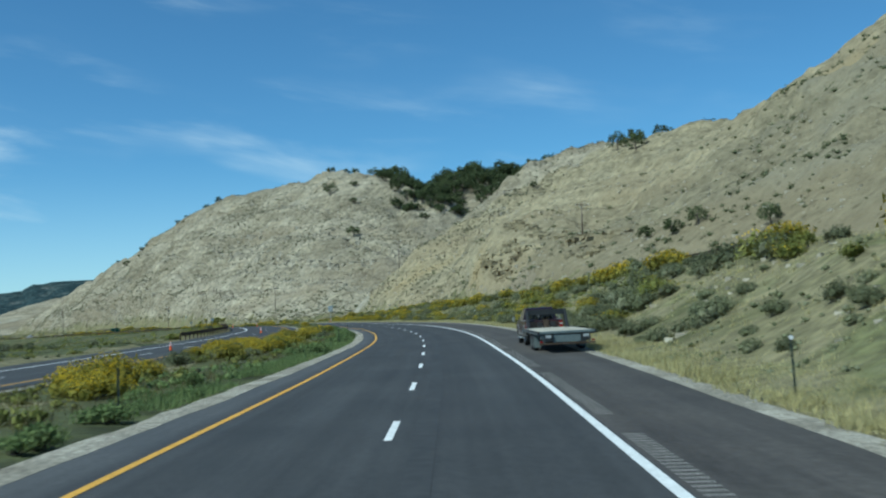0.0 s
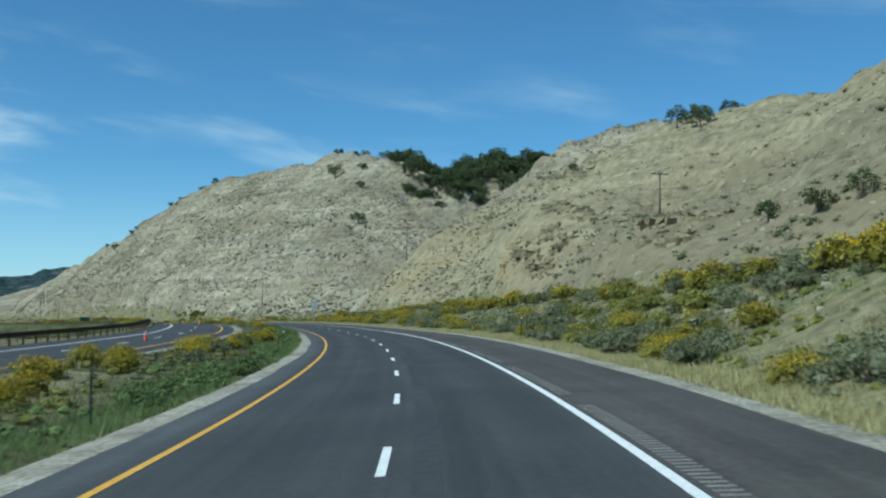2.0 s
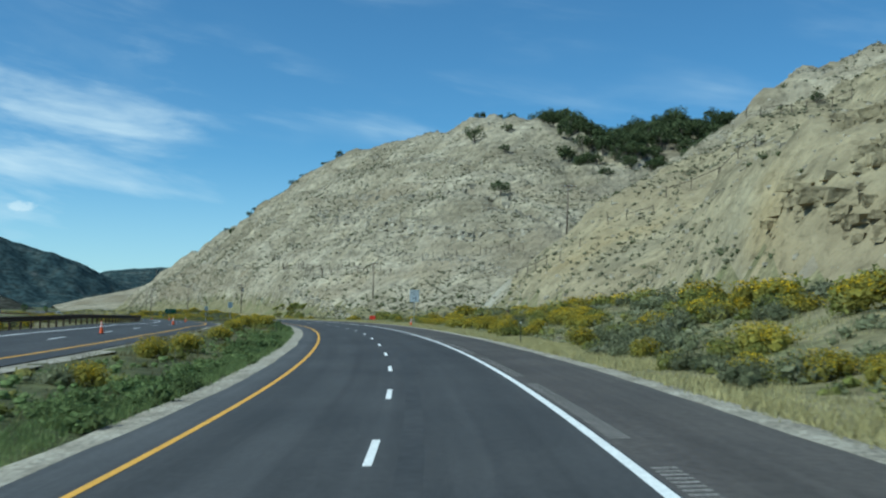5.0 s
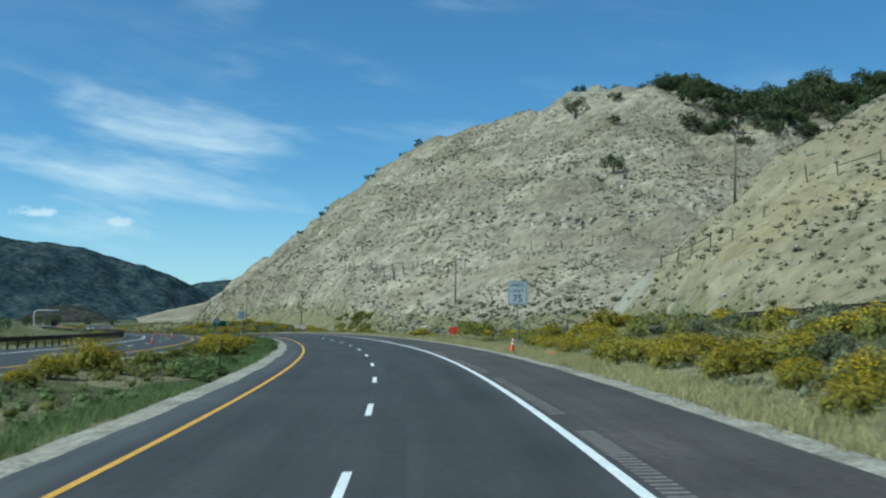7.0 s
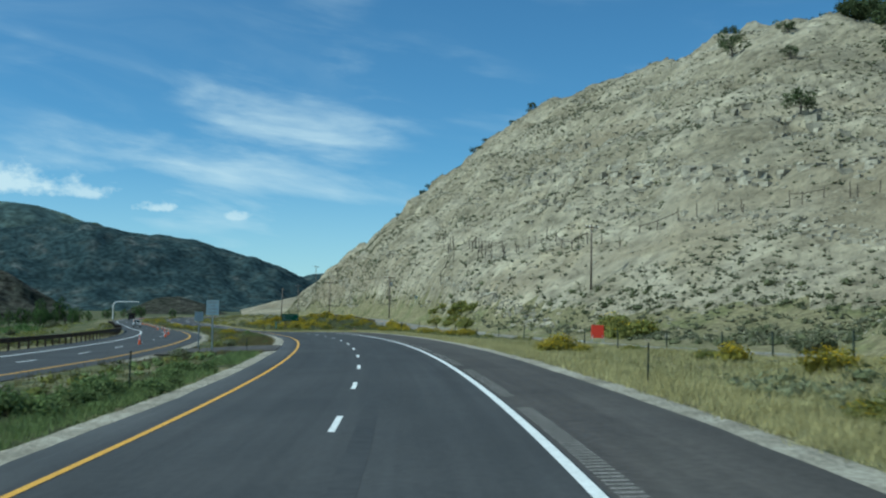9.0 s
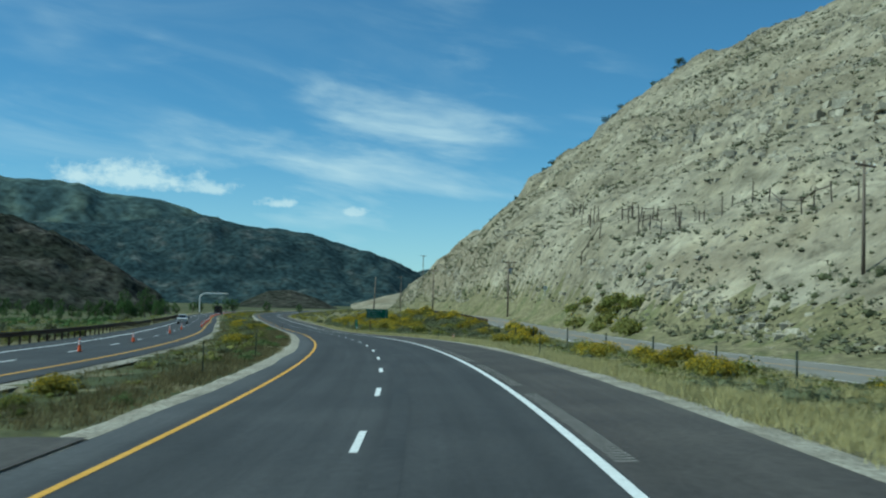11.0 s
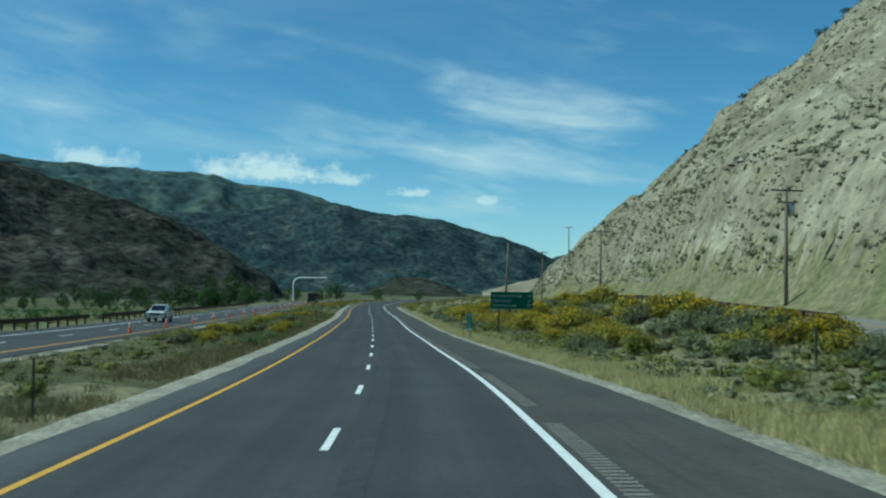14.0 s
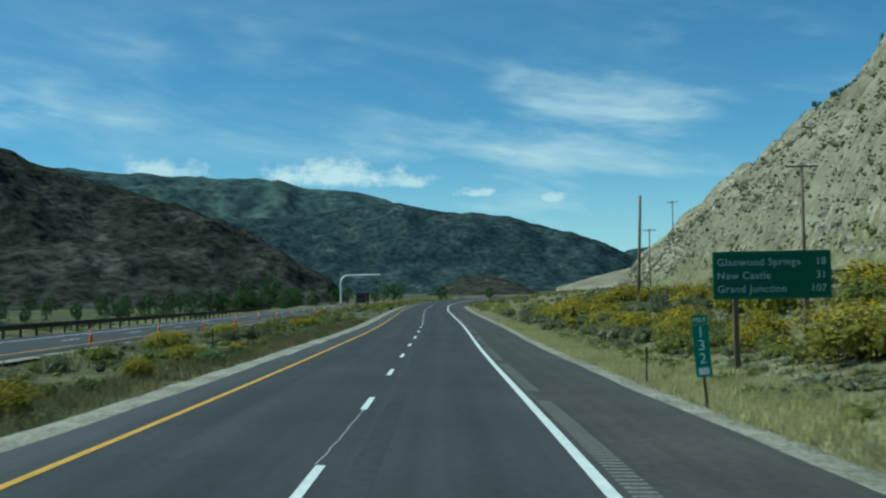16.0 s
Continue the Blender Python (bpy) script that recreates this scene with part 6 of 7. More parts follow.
def speed_sign():
    root = new("speed_limit_sign")
    tagged(root, "white speed limit sign on a slim steel post", "road sign")
    bm = bmesh.new()
    box(bm, -0.035, 0.035, 0.0, 0.05, -0.4, 3.75)
    solid("post", bm, STEEL, root, "galvanised post")
    bm = bmesh.new()
    box(bm, -0.505, 0.505, -0.012, 0.0, 2.50, 3.76)
    plate = solid("plate", bm, SIGN_WHITE, root, "white sheet with a black border", 0.004)
    bm = bmesh.new()
    for a in ((-0.485, 0.485, 2.52, 2.545), (-0.485, 0.485, 3.715, 3.74), (-0.485, -0.465, 2.52, 3.74), (0.465, 0.485, 2.52, 3.74)):
        box(bm, a[0], a[1], -0.015, -0.0125, a[2], a[3])
    solid("border", bm, SIGN_BLACK, plate, "thin black border")
    writing("word", "SPEED", 0.25, SIGN_BLACK, plate, 0, 3.44, -0.0145, "CENTER", 1.15)
    writing("word", "LIMIT", 0.25, SIGN_BLACK, plate, 0, 3.14, -0.0145, "CENTER", 1.15)
    writing("number", "75", 0.54, SIGN_BLACK, plate, 0, 2.65, -0.0145, "CENTER")
    x, y, z = on_ground(243.8, 7.96)
    root.matrix_basis = pose(x, y, z - 0.10, 0, 0, heading(243.8) + 2)


speed_sign()


def guide_sign():
    root = new("distance_sign")
    tagged(root, "green distance sign with white lettering on timber posts", "road sign")
    w, h, z0 = 3.3, 1.34, 2.1
    for px in (-1.02, 0.96):
        bm = bmesh.new()
        box(bm, px - 0.07, px + 0.07, 0.01, 0.15, -0.6, z0 + h - 0.05)
        solid("post", bm, BROWN_POST, root, "brown timber post", 0.008)
    bm = bmesh.new()
    box(bm, -w / 2, w / 2, -0.014, 0.008, z0, z0 + h)
    plate = solid("plate", bm, SIGN_GREEN, root, "dark green sheet", 0.006)
    bm = bmesh.new()
    for a in ((-w / 2 + 0.03, w / 2 - 0.03, z0 + 0.03, z0 + 0.05), (-w / 2 + 0.03, w / 2 - 0.03, z0 + h - 0.05, z0 + h - 0.03), (-w / 2 + 0.03, -w / 2 + 0.05, z0 + 0.03, z0 + h - 0.03), (w / 2 - 0.05, w / 2 - 0.03, z0 + 0.03, z0 + h - 0.03)):
        box(bm, a[0], a[1], -0.0175, -0.0145, a[2], a[3])
    solid("border", bm, MARK_GREEN, plate, "faded pale border")
    for i, (word, num) in enumerate((("Glenwood Springs", "18"), ("New Castle", "31"), ("Grand Junction", "107"))):
        z = z0 + h - 0.40 - i * 0.375
        writing("place_name", word, 0.29, SIGN_BLUE, plate, -w / 2 + 0.12, z, -0.017, "LEFT", 1.08)
        writing("distance", num, 0.29, SIGN_BLUE, plate, w / 2 - 0.14, z, -0.017, "RIGHT", 1.05)
    root.matrix_basis = pose(-130.75, 437.15, 1.5 - z0, 0, 0, 33.5)


guide_sign()


def mile_marker():
    root = new("mile_marker")
    tagged(root, "green mile marker leaning on a thin post", "road sign")
    bm = bmesh.new()
    box(bm, -0.03, 0.03, 0, 0.03, -0.4, 1.9)
    solid("post", bm, BROWN_POST, root)
    bm = bmesh.new()
    box(bm, -0.165, 0.165, -0.008, 0.0, 0.62, 1.66)
    plate = solid("plate", bm, MARK_GREEN, root, "bright green sheet with white numbers")
    bm = bmesh.new()
    box(bm, -0.165, 0.165, -0.010, -0.002, 1.68, 1.86)
    top = solid("plate", bm, MARK_GREEN, root, "small green head plate")
    writing("word", "MILE", 0.13, SIGN_WHITE, top, 0, 1.725, -0.0115, "CENTER")
    for i, n in enumerate("132"):
        writing("number", n, 0.30, SIGN_WHITE, plate, 0, 1.42 - i * 0.265, -0.0095, "CENTER")
    bm = bmesh.new()
    box(bm, -0.11, 0.11, -0.0105, -0.0085, 0.66, 0.80)
    solid("bar", bm, SIGN_WHITE, plate, "small pale panel of fine print")
    x, y, z = on_ground(454.6, 6.82)
    root.matrix_basis = pose(x, y, z, 0, -4, heading(454.6) + 4)


mile_marker()


def square_board(name, label, x, y, z, side, turn, mat, legs=0.5):
    """A square work-zone board on a low folding stand."""
    root = new(name)
    tagged(root, label, "road sign")
    bm = bmesh.new()
    box(bm, -side / 2, side / 2, -0.01, 0.0, legs, legs + side)
    solid("board", bm, mat, root, "", 0.003)
    for sx in (-0.4, 0.4):
        bm = bmesh.new()
        tube(bm, (sx, 0.015, legs + side * 0.6), (sx * 1.5, 0.55, 0.0), 0.018, n=8)
        tube(bm, (sx, 0.015, legs + side * 0.3), (sx * 1.5, -0.45, 0.0), 0.018, n=8)
        solid("leg", bm, STEEL, root)
    root.matrix_basis = pose(x, y, z, 0, 0, turn)


gz_ = float(terrain(-49.5, 337.2, True)[0])
square_board("work_zone_board", "square orange board standing beside the frontage road", -49.5, 337.2, gz_, 1.15, 22, SIGN_ORANGE)
bm = bmesh.new()
box(bm, -0.55, 0.55, -0.25, 0.25, 0, 0.07, 0.96)
fallen = solid("fallen_marker", bm, ORANGE, None, "orange marker panel lying in the grass", 0.01, category="marker panel")
fallen.matrix_basis = place(236.8, 8.4, 60, 0.06)


def median_sign(run, off, w, h, z0, mat, turn, label):
    root = new("information_sign")
    tagged(root, label, "road sign")
    bm = bmesh.new()
    box(bm, -0.04, 0.04, 0.0, 0.06, -0.4, z0 + h)
    solid("post", bm, STEEL, root)
    bm = bmesh.new()
    box(bm, -w / 2, w / 2, -0.012, 0, z0, z0 + h)
    plate = solid("plate", bm, mat, root, "pale blue-grey sheet", 0.004)
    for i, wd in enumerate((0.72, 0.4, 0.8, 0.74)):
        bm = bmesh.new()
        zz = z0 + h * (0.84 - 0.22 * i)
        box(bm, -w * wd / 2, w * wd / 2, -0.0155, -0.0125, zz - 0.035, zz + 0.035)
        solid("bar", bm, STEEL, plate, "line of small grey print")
    root.matrix_basis = place(run, off, turn)


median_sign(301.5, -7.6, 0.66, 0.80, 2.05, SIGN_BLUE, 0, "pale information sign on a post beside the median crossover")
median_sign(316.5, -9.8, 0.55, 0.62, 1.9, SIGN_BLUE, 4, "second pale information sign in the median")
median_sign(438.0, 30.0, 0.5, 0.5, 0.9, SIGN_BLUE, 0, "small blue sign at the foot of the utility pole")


def utility_pole(x, y, tall, lean=0.0, turn=0.0, arm=True, gear=False):
    """A timber pole with a cross-arm, braces and insulators."""
    root = new("utility_pole")
    tagged(root, "weathered timber utility pole" + (" with a cross-arm" if arm else " without a cross-arm"), "utility pole", "utility poles along the bluff")
    bm = bmesh.new()
    tube(bm, (0, 0, -0.6), (0, 0, tall), 0.15, 0.10)
    solid("pole", bm, GREY_WOOD, root, smooth_shade=True)
    if arm:
        bm = bmesh.new()
        box(bm, -1.2, 1.2, -0.16, -0.05, tall - 0.42, tall - 0.29)
        solid("cross_arm", bm, GREY_WOOD, root, "", 0.006)
        for sx in (-1, 1):
            bm = bmesh.new()
            tube(bm, (sx * 0.7, -0.12, tall - 0.42), (0, -0.12, tall - 1.0), 0.018, n=6)
            solid("brace", bm, STEEL, root)
        for sx in (-1.08, -0.5, 0.5, 1.08):
            bm = bmesh.new()
            lathe(bm, [(0.02, 0), (0.045, 0.05), (0.03, 0.09), (0.045, 0.13), (0.0, 0.17)], 8, "Z", (sx, -0.105, tall - 0.29))
            solid("insulator", bm, REFLECT, root)
    if gear:
        bm = bmesh.new()
        lathe(bm, [(0.0, 0.0), (0.23, 0.01), (0.24, 0.75), (0.20, 0.82), (0.0, 0.86)], 14, "Z", (0.36, -0.05, tall - 2.1))
        solid("transformer", bm, STEEL, root, "grey drum transformer", smooth_shade=True)
        bm = bmesh.new()
        box(bm, -0.75, 0.75, -0.16, -0.06, tall - 1.25, tall - 1.13)
        solid("cross_arm", bm, GREY_WOOD, root)
    root.matrix_basis = pose(x, y, float(ground_z(x, y)[0]), 0, lean, turn)


for x, y, tall, lean, turn, arm, gear in ((23.7, 184.2, 5.4, 0.5, 20, True, False), (-12.1, 306.4, 8.3, 1, 15, True, False), (-57, 372, 8.0, 0.5, 60, True, False), (-110, 438.5, 8.4, 0, 42, True, True), (-145.4, 487.5, 9.2, 0, 38, True, False),
                                          (-158.0, 486.0, 8.6, 2.2, 30, False, False), (-203, 586, 11.0, 0, 30, True, False), (-222, 640, 10.0, 0, 30, True, False)):
    utility_pole(x, y, tall, lean, turn, arm, gear)

# rows of old timber posts on the slopes that once held back falling rock
def post_row(points, gap, group, r, rails=0.35):
    pts = np.array(points, float)
    d = np.r_[0, np.cumsum(np.hypot(*np.diff(pts, axis=0).T))]
    tops = []
    for s_ in np.arange(0, d[-1], gap):
        s2 = s_ + r.normal(0, gap * 0.15)
        x, y = np.interp(s2, d, pts[:, 0]) + r.normal(0, 0.5), np.interp(s2, d, pts[:, 1]) + r.normal(0, 0.5)
        z = float(ground_z(x, y)[0])
        tall = r.uniform(1.2, 2.1)
        bm = bmesh.new()
        tube(bm, (0, 0, -0.5), (r.normal(0, 0.12), r.normal(0, 0.12), tall), 0.075, 0.06, 7)
        ob = solid("fence_post", bm, FENCE_WOOD, None, "old dark timber post set in the slope", category="fence post")
        ob["group"] = group
        ob.location = (x, y, z)
        tops.append((x, y, z + tall * 0.8))
    for a, b in zip(tops, tops[1:]):
        if r.random() < rails and (Vector(a) - Vector(b)).length < gap * 1.8:
            bm = bmesh.new()
            tube(bm, a, b, 0.055, n=6)
            rail = solid("fence_rail", bm, FENCE_WOOD, None, "old timber rail joining two slope posts", category="fence rail")
            rail["group"] = group


r3 = np.random.default_rng(31)
post_row([(-20, 306), (-17, 301), (-11, 296), (-3, 295), (6, 295), (12, 298), (17, 304)], 3.1, "posts on the knob", r3, 0.6)
post_row([(-107, 459), (-102, 449), (-94, 428), (-81, 412), (-65, 392), (-55, 384), (-40, 380), (-22, 372)], 2.7, "posts on the bluff", r3, 0.2)
post_row([(-92, 419), (-86, 418), (-81, 406), (-76, 405)], 2.3, "posts on the bluff", r3, 0.4)
post_row([(16, 318), (24, 312), (34, 312)], 3.0, "posts on the knob", r3, 0.5)
# low wire-fence posts between the shoulder and the frontage road
for run in np.arange(262, 420, 7.0):
    bm = bmesh.new()
    box(bm, -0.03, 0.03, -0.03, 0.03, -0.3, 1.15)
    ob = solid("fence_post", bm, DARK_POST, None, "thin dark post of a wire fence in the grass", category="fence post")
    ob["group"] = "wire fence posts"
    ob.matrix_basis = place(float(run), float(np.interp(run, FRONT_RUN, FRONT_OFF) - 5.2 + rng.uniform(-0.2, 0.2)), 0)


def mast_arm():
    """A curved cantilever mast over the oncoming lanes."""
    root = new("mast_arm")
    tagged(root, "pale curved cantilever mast over the oncoming lanes", "gantry")
    bm = bmesh.new()
    pts = [(0, 0, -0.5), (0, 0, 5.4)] + [(1.9 - 1.9 * math.cos(t), 0, 5.4 + 1.9 * math.sin(t)) for t in np.linspace(0.2, math.pi / 2, 7)] + [(10.0, 0, 7.35)]
    for a, b in zip(pts, pts[1:]):
        tube(bm, a, b, 0.24, 0.22, 10, False)
    solid("mast", bm, REFLECT, root, smooth_shade=True)
    bm = bmesh.new()
    lathe(bm, [(0.45, 0), (0.45, 0.35), (0.0, 0.36)], 14)
    solid("footing", bm, OLD_ROAD, root, "round concrete footing")
    x, y = -300.0, 615.0
    root.matrix_basis = pose(x, y, float(terrain(x, y, True)[0]) + 0.1, 0, 0, heading(700))


mast_arm()

# ---- vehicles ----
MAROON = material("maroon_car_paint", [(0.4, (0.026, 0.008, 0.009)), (0.6, (0.034, 0.010, 0.011))], scale=0.8, rough=0.22, spec=0.6)
TAN_TRIM = material("tan_car_paint", [(0.4, (0.17, 0.155, 0.135)), (0.6, (0.21, 0.19, 0.165))], scale=0.8, rough=0.3, spec=0.5)
WHITE_PAINT = material("white_car_paint", [(0.4, (0.68, 0.70, 0.70)), (0.6, (0.76, 0.77, 0.77))], scale=0.8, rough=0.25, spec=0.5)
GLASS = plain("tinted_glass", (0.012, 0.016, 0.020), 0.05, vary=0.02, spec=0.8)
CHROME = plain("chrome", (0.75, 0.76, 0.77), 0.12, 1.0, vary=0.03)
BLACK_PLASTIC = plain("black_plastic", (0.025, 0.025, 0.026), 0.6)
RED_LENS = plain("red_lamp_lens", (0.22, 0.008, 0.010), 0.2, vary=0.05)
CLEAR_LENS = plain("clear_lamp_lens", (0.38, 0.40, 0.40), 0.15, vary=0.05)
BLACK_STEEL = plain("black_painted_steel", (0.030, 0.032, 0.034), 0.5, 0.2)
DECK_WOOD = material("bleached_plank", [(0.3, (0.40, 0.37, 0.30)), (0.7, (0.52, 0.49, 0.41))], scale=2.5, fine=16, fine_amount=0.18, rough=0.9, stretch=(7, 0.6, 4), vary=0.08)
GREY_PANEL = plain("grey_green_painted_steel", (0.14, 0.17, 0.17), 0.5)


def arch(cx_, r, n=9, z=0.0):
    """Points of a wheel arch, from front to back, over the sill height z."""
    return [(cx_ + r * math.cos(t), r * math.sin(t) + z) for t in np.linspace(0, math.pi, n)]


def extrude_profile(bm, profile, half):
    """A side profile (y along the vehicle, z up) drawn to both sides; half(z): half the width at height z."""
    sides = []
    for sx in (-1, 1):
        sides.append([bm.verts.new((sx * half(z), y, z)) for y, z in profile])
    bm.faces.new(sides[0])
    bm.faces.new(sides[1][::-1])
    n = len(profile)
    for i in range(n):
        bm.faces.new((sides[0][(i + 1) % n], sides[0][i], sides[1][i], sides[1][(i + 1) % n]))


def panel(bm, pts, side, half, proud=0.006):
    """A flat piece on a vehicle's flank."""
    f = [bm.verts.new((side * (half(z) + proud), y, z)) for y, z in pts]
    b = [bm.verts.new((side * (half(z) - 0.02), y, z)) for y, z in pts]
    n = len(pts)
    bm.faces.new(f)
    bm.faces.new(b[::-1])
    for i in range(n):
        bm.faces.new((f[i], b[i], b[(i + 1) % n], f[(i + 1) % n]))


def wheel_part(parent, x, y, r, width, side, rim_mat, spokes=6):
    """Tyre and rim, axle across the vehicle."""
    def ring_bm(profile, n=30):
        bm = bmesh.new()
        rings = []
        for rad, h in profile:
            rings.append([bm.verts.new((h, math.cos(t * 2 * math.pi / n) * rad, math.sin(t * 2 * math.pi / n) * rad)) for t in range(n)])
        for a, b in zip(rings, rings[1:]):
            for t in range(n):
                bm.faces.new((a[t], a[(t + 1) % n], b[(t + 1) % n], b[t]))
        return bm, rings

    bm, _ = ring_bm([(r * 0.60, -width / 2), (r * 0.90, -width / 2), (r * 0.985, -width * 0.40), (r, -width * 0.2), (r, width * 0.2), (r * 0.985, width * 0.40), (r * 0.90, width / 2), (r * 0.60, width / 2), (r * 0.60, -width / 2)])
    tyre = solid("tyre", bm, RUBBER, parent, "black rubber tyre", smooth_shade=True)
    tyre.location = (x, y, r)
    bm, rings = ring_bm([(r * 0.61, side * width * 0.46), (r * 0.55, side * width * 0.40), (r * 0.52, side * width * 0.12), (0.02, side * width * 0.12)])
    for k in range(spokes):
        a = 2 * math.pi * k / spokes
        c, s_ = math.cos(a), math.sin(a)
        q = [(0.10 * r, -0.09 * r), (0.57 * r, -0.13 * r), (0.57 * r, 0.13 * r), (0.10 * r, 0.09 * r)]
        lo = [bm.verts.new((side * width * 0.14, u * c - v * s_, u * s_ + v * c)) for u, v in q]
        hi = [bm.verts.new((side * width * (0.36 if u > 0.3 * r else 0.30), u * c - v * s_, u * s_ + v * c)) for u, v in q]
        bm.faces.new(hi)
        for i in range(4):
            bm.faces.new((lo[i], lo[(i + 1) % 4], hi[(i + 1) % 4], hi[i]))
    rim = solid("rim", bm, rim_mat, parent, "bright spoked rim")
    rim.location = (x, y, r)


def pickup(name, label, paint, trim, m, size=1.0, steps=True, rack=False):
    """A crew-cab pickup facing +y; origin on the ground under its middle."""
    root = new(name)
    tagged(root, label, "pickup truck")
    half = lambda z: 1.0 if z < 1.02 else 1.0 - (z - 1.02) * 0.055 if z < 1.22 else 0.985 - (z - 1.22) * 0.30
    body_half = lambda z: 1.0 - max(0, z - 0.95) * 0.06 - max(0, 0.62 - z) * 0.10
    f_ax, r_ax, R = 1.98, -1.99, 0.41
    # lower body with both wheel arches cut in
    prof = [(3.02, 0.55), (3.05, 0.80), (3.02, 1.10), (2.90, 1.19), (1.55, 1.27), (-0.95, 1.27), (-1.02, 1.30), (-3.05, 1.30), (-3.08, 1.25), (-3.06, 0.62), (r_ax - 0.56, 0.55)]
    prof += [(y, z) for y, z in [(r_ax - 0.53 * math.cos(t), 0.46 + 0.53 * math.sin(t)) for t in np.linspace(0.12, math.pi - 0.12, 11)]]
    prof += [(r_ax + 0.56, 0.50), (f_ax - 0.56, 0.50)]
    prof += [(f_ax - 0.53 * math.cos(t), 0.46 + 0.53 * math.sin(t)) for t in np.linspace(0.12, math.pi - 0.12, 11)]
    prof += [(f_ax + 0.56, 0.52)]
    bm = bmesh.new()
    extrude_profile(bm, prof, body_half)
    solid("body", bm, paint, root, "", 0.022)
    # cab and roof
    cab_half = lambda z: 0.95 - max(0, z - 1.25) * 0.30
    cab = [(1.45, 1.24), (0.62, 1.90), (0.42, 1.955), (-0.70, 1.975), (-0.90, 1.93), (-1.02, 1.24)]
    bm = bmesh.new()
    extrude_profile(bm, cab, cab_half)
    solid("cab", bm, paint, root, "", 0.025)
    for sx in (-1, 1):
        for pts in ([(1.22, 1.32), (0.62, 1.82), (0.34, 1.855), (0.30, 1.32)], [(0.22, 1.32), (0.24, 1.86), (-0.62, 1.87), (-0.82, 1.82), (-0.86, 1.32)]):
            bm = bmesh.new()
            panel(bm, pts, sx, cab_half, 0.008)
            solid("side_window", bm, GLASS, root, "dark tinted side window")
        # door seams as thin dark strips
        for yy in (1.28, 0.26, -0.92):
            bm = bmesh.new()
            panel(bm, [(yy - 0.008, 0.60), (yy + 0.008, 0.60), (yy + 0.008, 1.24), (yy - 0.008, 1.24)], sx, body_half, 0.002)
            solid("door_seam", bm, BLACK_PLASTIC, root)
        for yy in (0.42, -0.74):
            bm = bmesh.new()
            box(bm, min(sx * 0.99, sx * 1.035), max(sx * 0.99, sx * 1.035), yy - 0.09, yy + 0.09, 1.10, 1.14)
            solid("door_handle", bm, paint, root, "", 0.008)
        # tan lower flank and arch lips
        bm = bmesh.new()
        panel(bm, [(r_ax + 0.60, 0.52), (f_ax - 0.60, 0.52), (f_ax - 0.52, 0.72), (r_ax + 0.52, 0.72)], sx, body_half, 0.005)
        solid("lower_trim", bm, trim, root, "tan painted lower flank")
        bm = bmesh.new()
        panel(bm, [(-3.04, 0.60), (r_ax - 0.60, 0.56), (r_ax - 0.52, 0.74), (-3.06, 0.80)], sx, body_half, 0.005)
        solid("lower_trim", bm, trim, root, "tan painted lower flank")
        for ax in (f_ax, r_ax):
            bm = bmesh.new()
            outer = [(ax - 0.61 * math.cos(t), 0.46 + 0.61 * math.sin(t)) for t in np.linspace(0.1, math.pi - 0.1, 13)]
            inner = [(ax - 0.53 * math.cos(t), 0.46 + 0.53 * math.sin(t)) for t in np.linspace(0.1, math.pi - 0.1, 13)]
            for i in range(12):
                panel(bm, [outer[i], outer[i + 1], inner[i + 1], inner[i]], sx, body_half, 0.018)
            bmesh.ops.remove_doubles(bm, verts=bm.verts[:], dist=0.002)
            solid("arch_lip", bm, trim, root, "tan wheel-arch lip")
            wheel_part(root, sx * 0.86, ax, R, 0.27, sx, CHROME)
        # mirror on an arm
        bm = bmesh.new()
        tube(bm, (sx * 0.95, 1.02, 1.30), (sx * 1.24, 1.00, 1.32), 0.022, n=8)
        box(bm, min(sx * 1.20, sx * 1.38), max(sx * 1.20, sx * 1.38), 0.93, 1.07, 1.20, 1.56)
        solid("mirror", bm, BLACK_PLASTIC, root, "tall towing mirror", 0.012)
        bm = bmesh.new()
        box(bm, min(sx * 1.215, sx * 1.365), max(sx * 1.215, sx * 1.365), 0.915, 0.928, 1.23, 1.53)
        solid("mirror_glass", bm, CHROME, root)
        if steps:
            bm = bmesh.new()
            box(bm, min(sx * 0.93, sx * 1.10), max(sx * 0.93, sx * 1.10), -1.15, 1.20, 0.36, 0.43)
            solid("side_step", bm, CLEAR_LENS, root, "pale side step", 0.015)
        # lamps
        bm = bmesh.new()
        box(bm, min(sx * 0.80, sx * 0.985), max(sx * 0.80, sx * 0.985), -3.105, -3.0, 0.86, 1.22)
        solid("tail_lamp", bm, RED_LENS, root, "red tail lamp", 0.012)
        bm = bmesh.new()
        box(bm, min(sx * 0.81, sx * 0.975), max(sx * 0.81, sx * 0.975), -3.112, -3.1, 1.05, 1.12)
        solid("reversing_lamp", bm, CLEAR_LENS, root, "white reversing lamp")
        bm = bmesh.new()
        box(bm, min(sx * 0.66, sx * 0.98), max(sx * 0.66, sx * 0.98), 2.96, 3.07, 0.84, 1.08)
        solid("headlamp", bm, CLEAR_LENS, root, "clear headlamp", 0.015)
        # bed rail
        bm = bmesh.new()
        box(bm, min(sx * 0.86, sx * 1.0), max(sx * 0.86, sx * 1.0), -3.04, -1.04, 1.295, 1.33)
        solid("bed_rail", bm, trim, root, "pale bed rail cap", 0.008)
    bm = bmesh.new()
    v = [bm.verts.new(p) for p in ((-0.82, 1.41, 1.30), (0.82, 1.41, 1.30), (0.72, 0.66, 1.885), (-0.72, 0.66, 1.885))]
    w = [bm.verts.new(q.co + Vector((0, 0.02, 0.015))) for q in v]
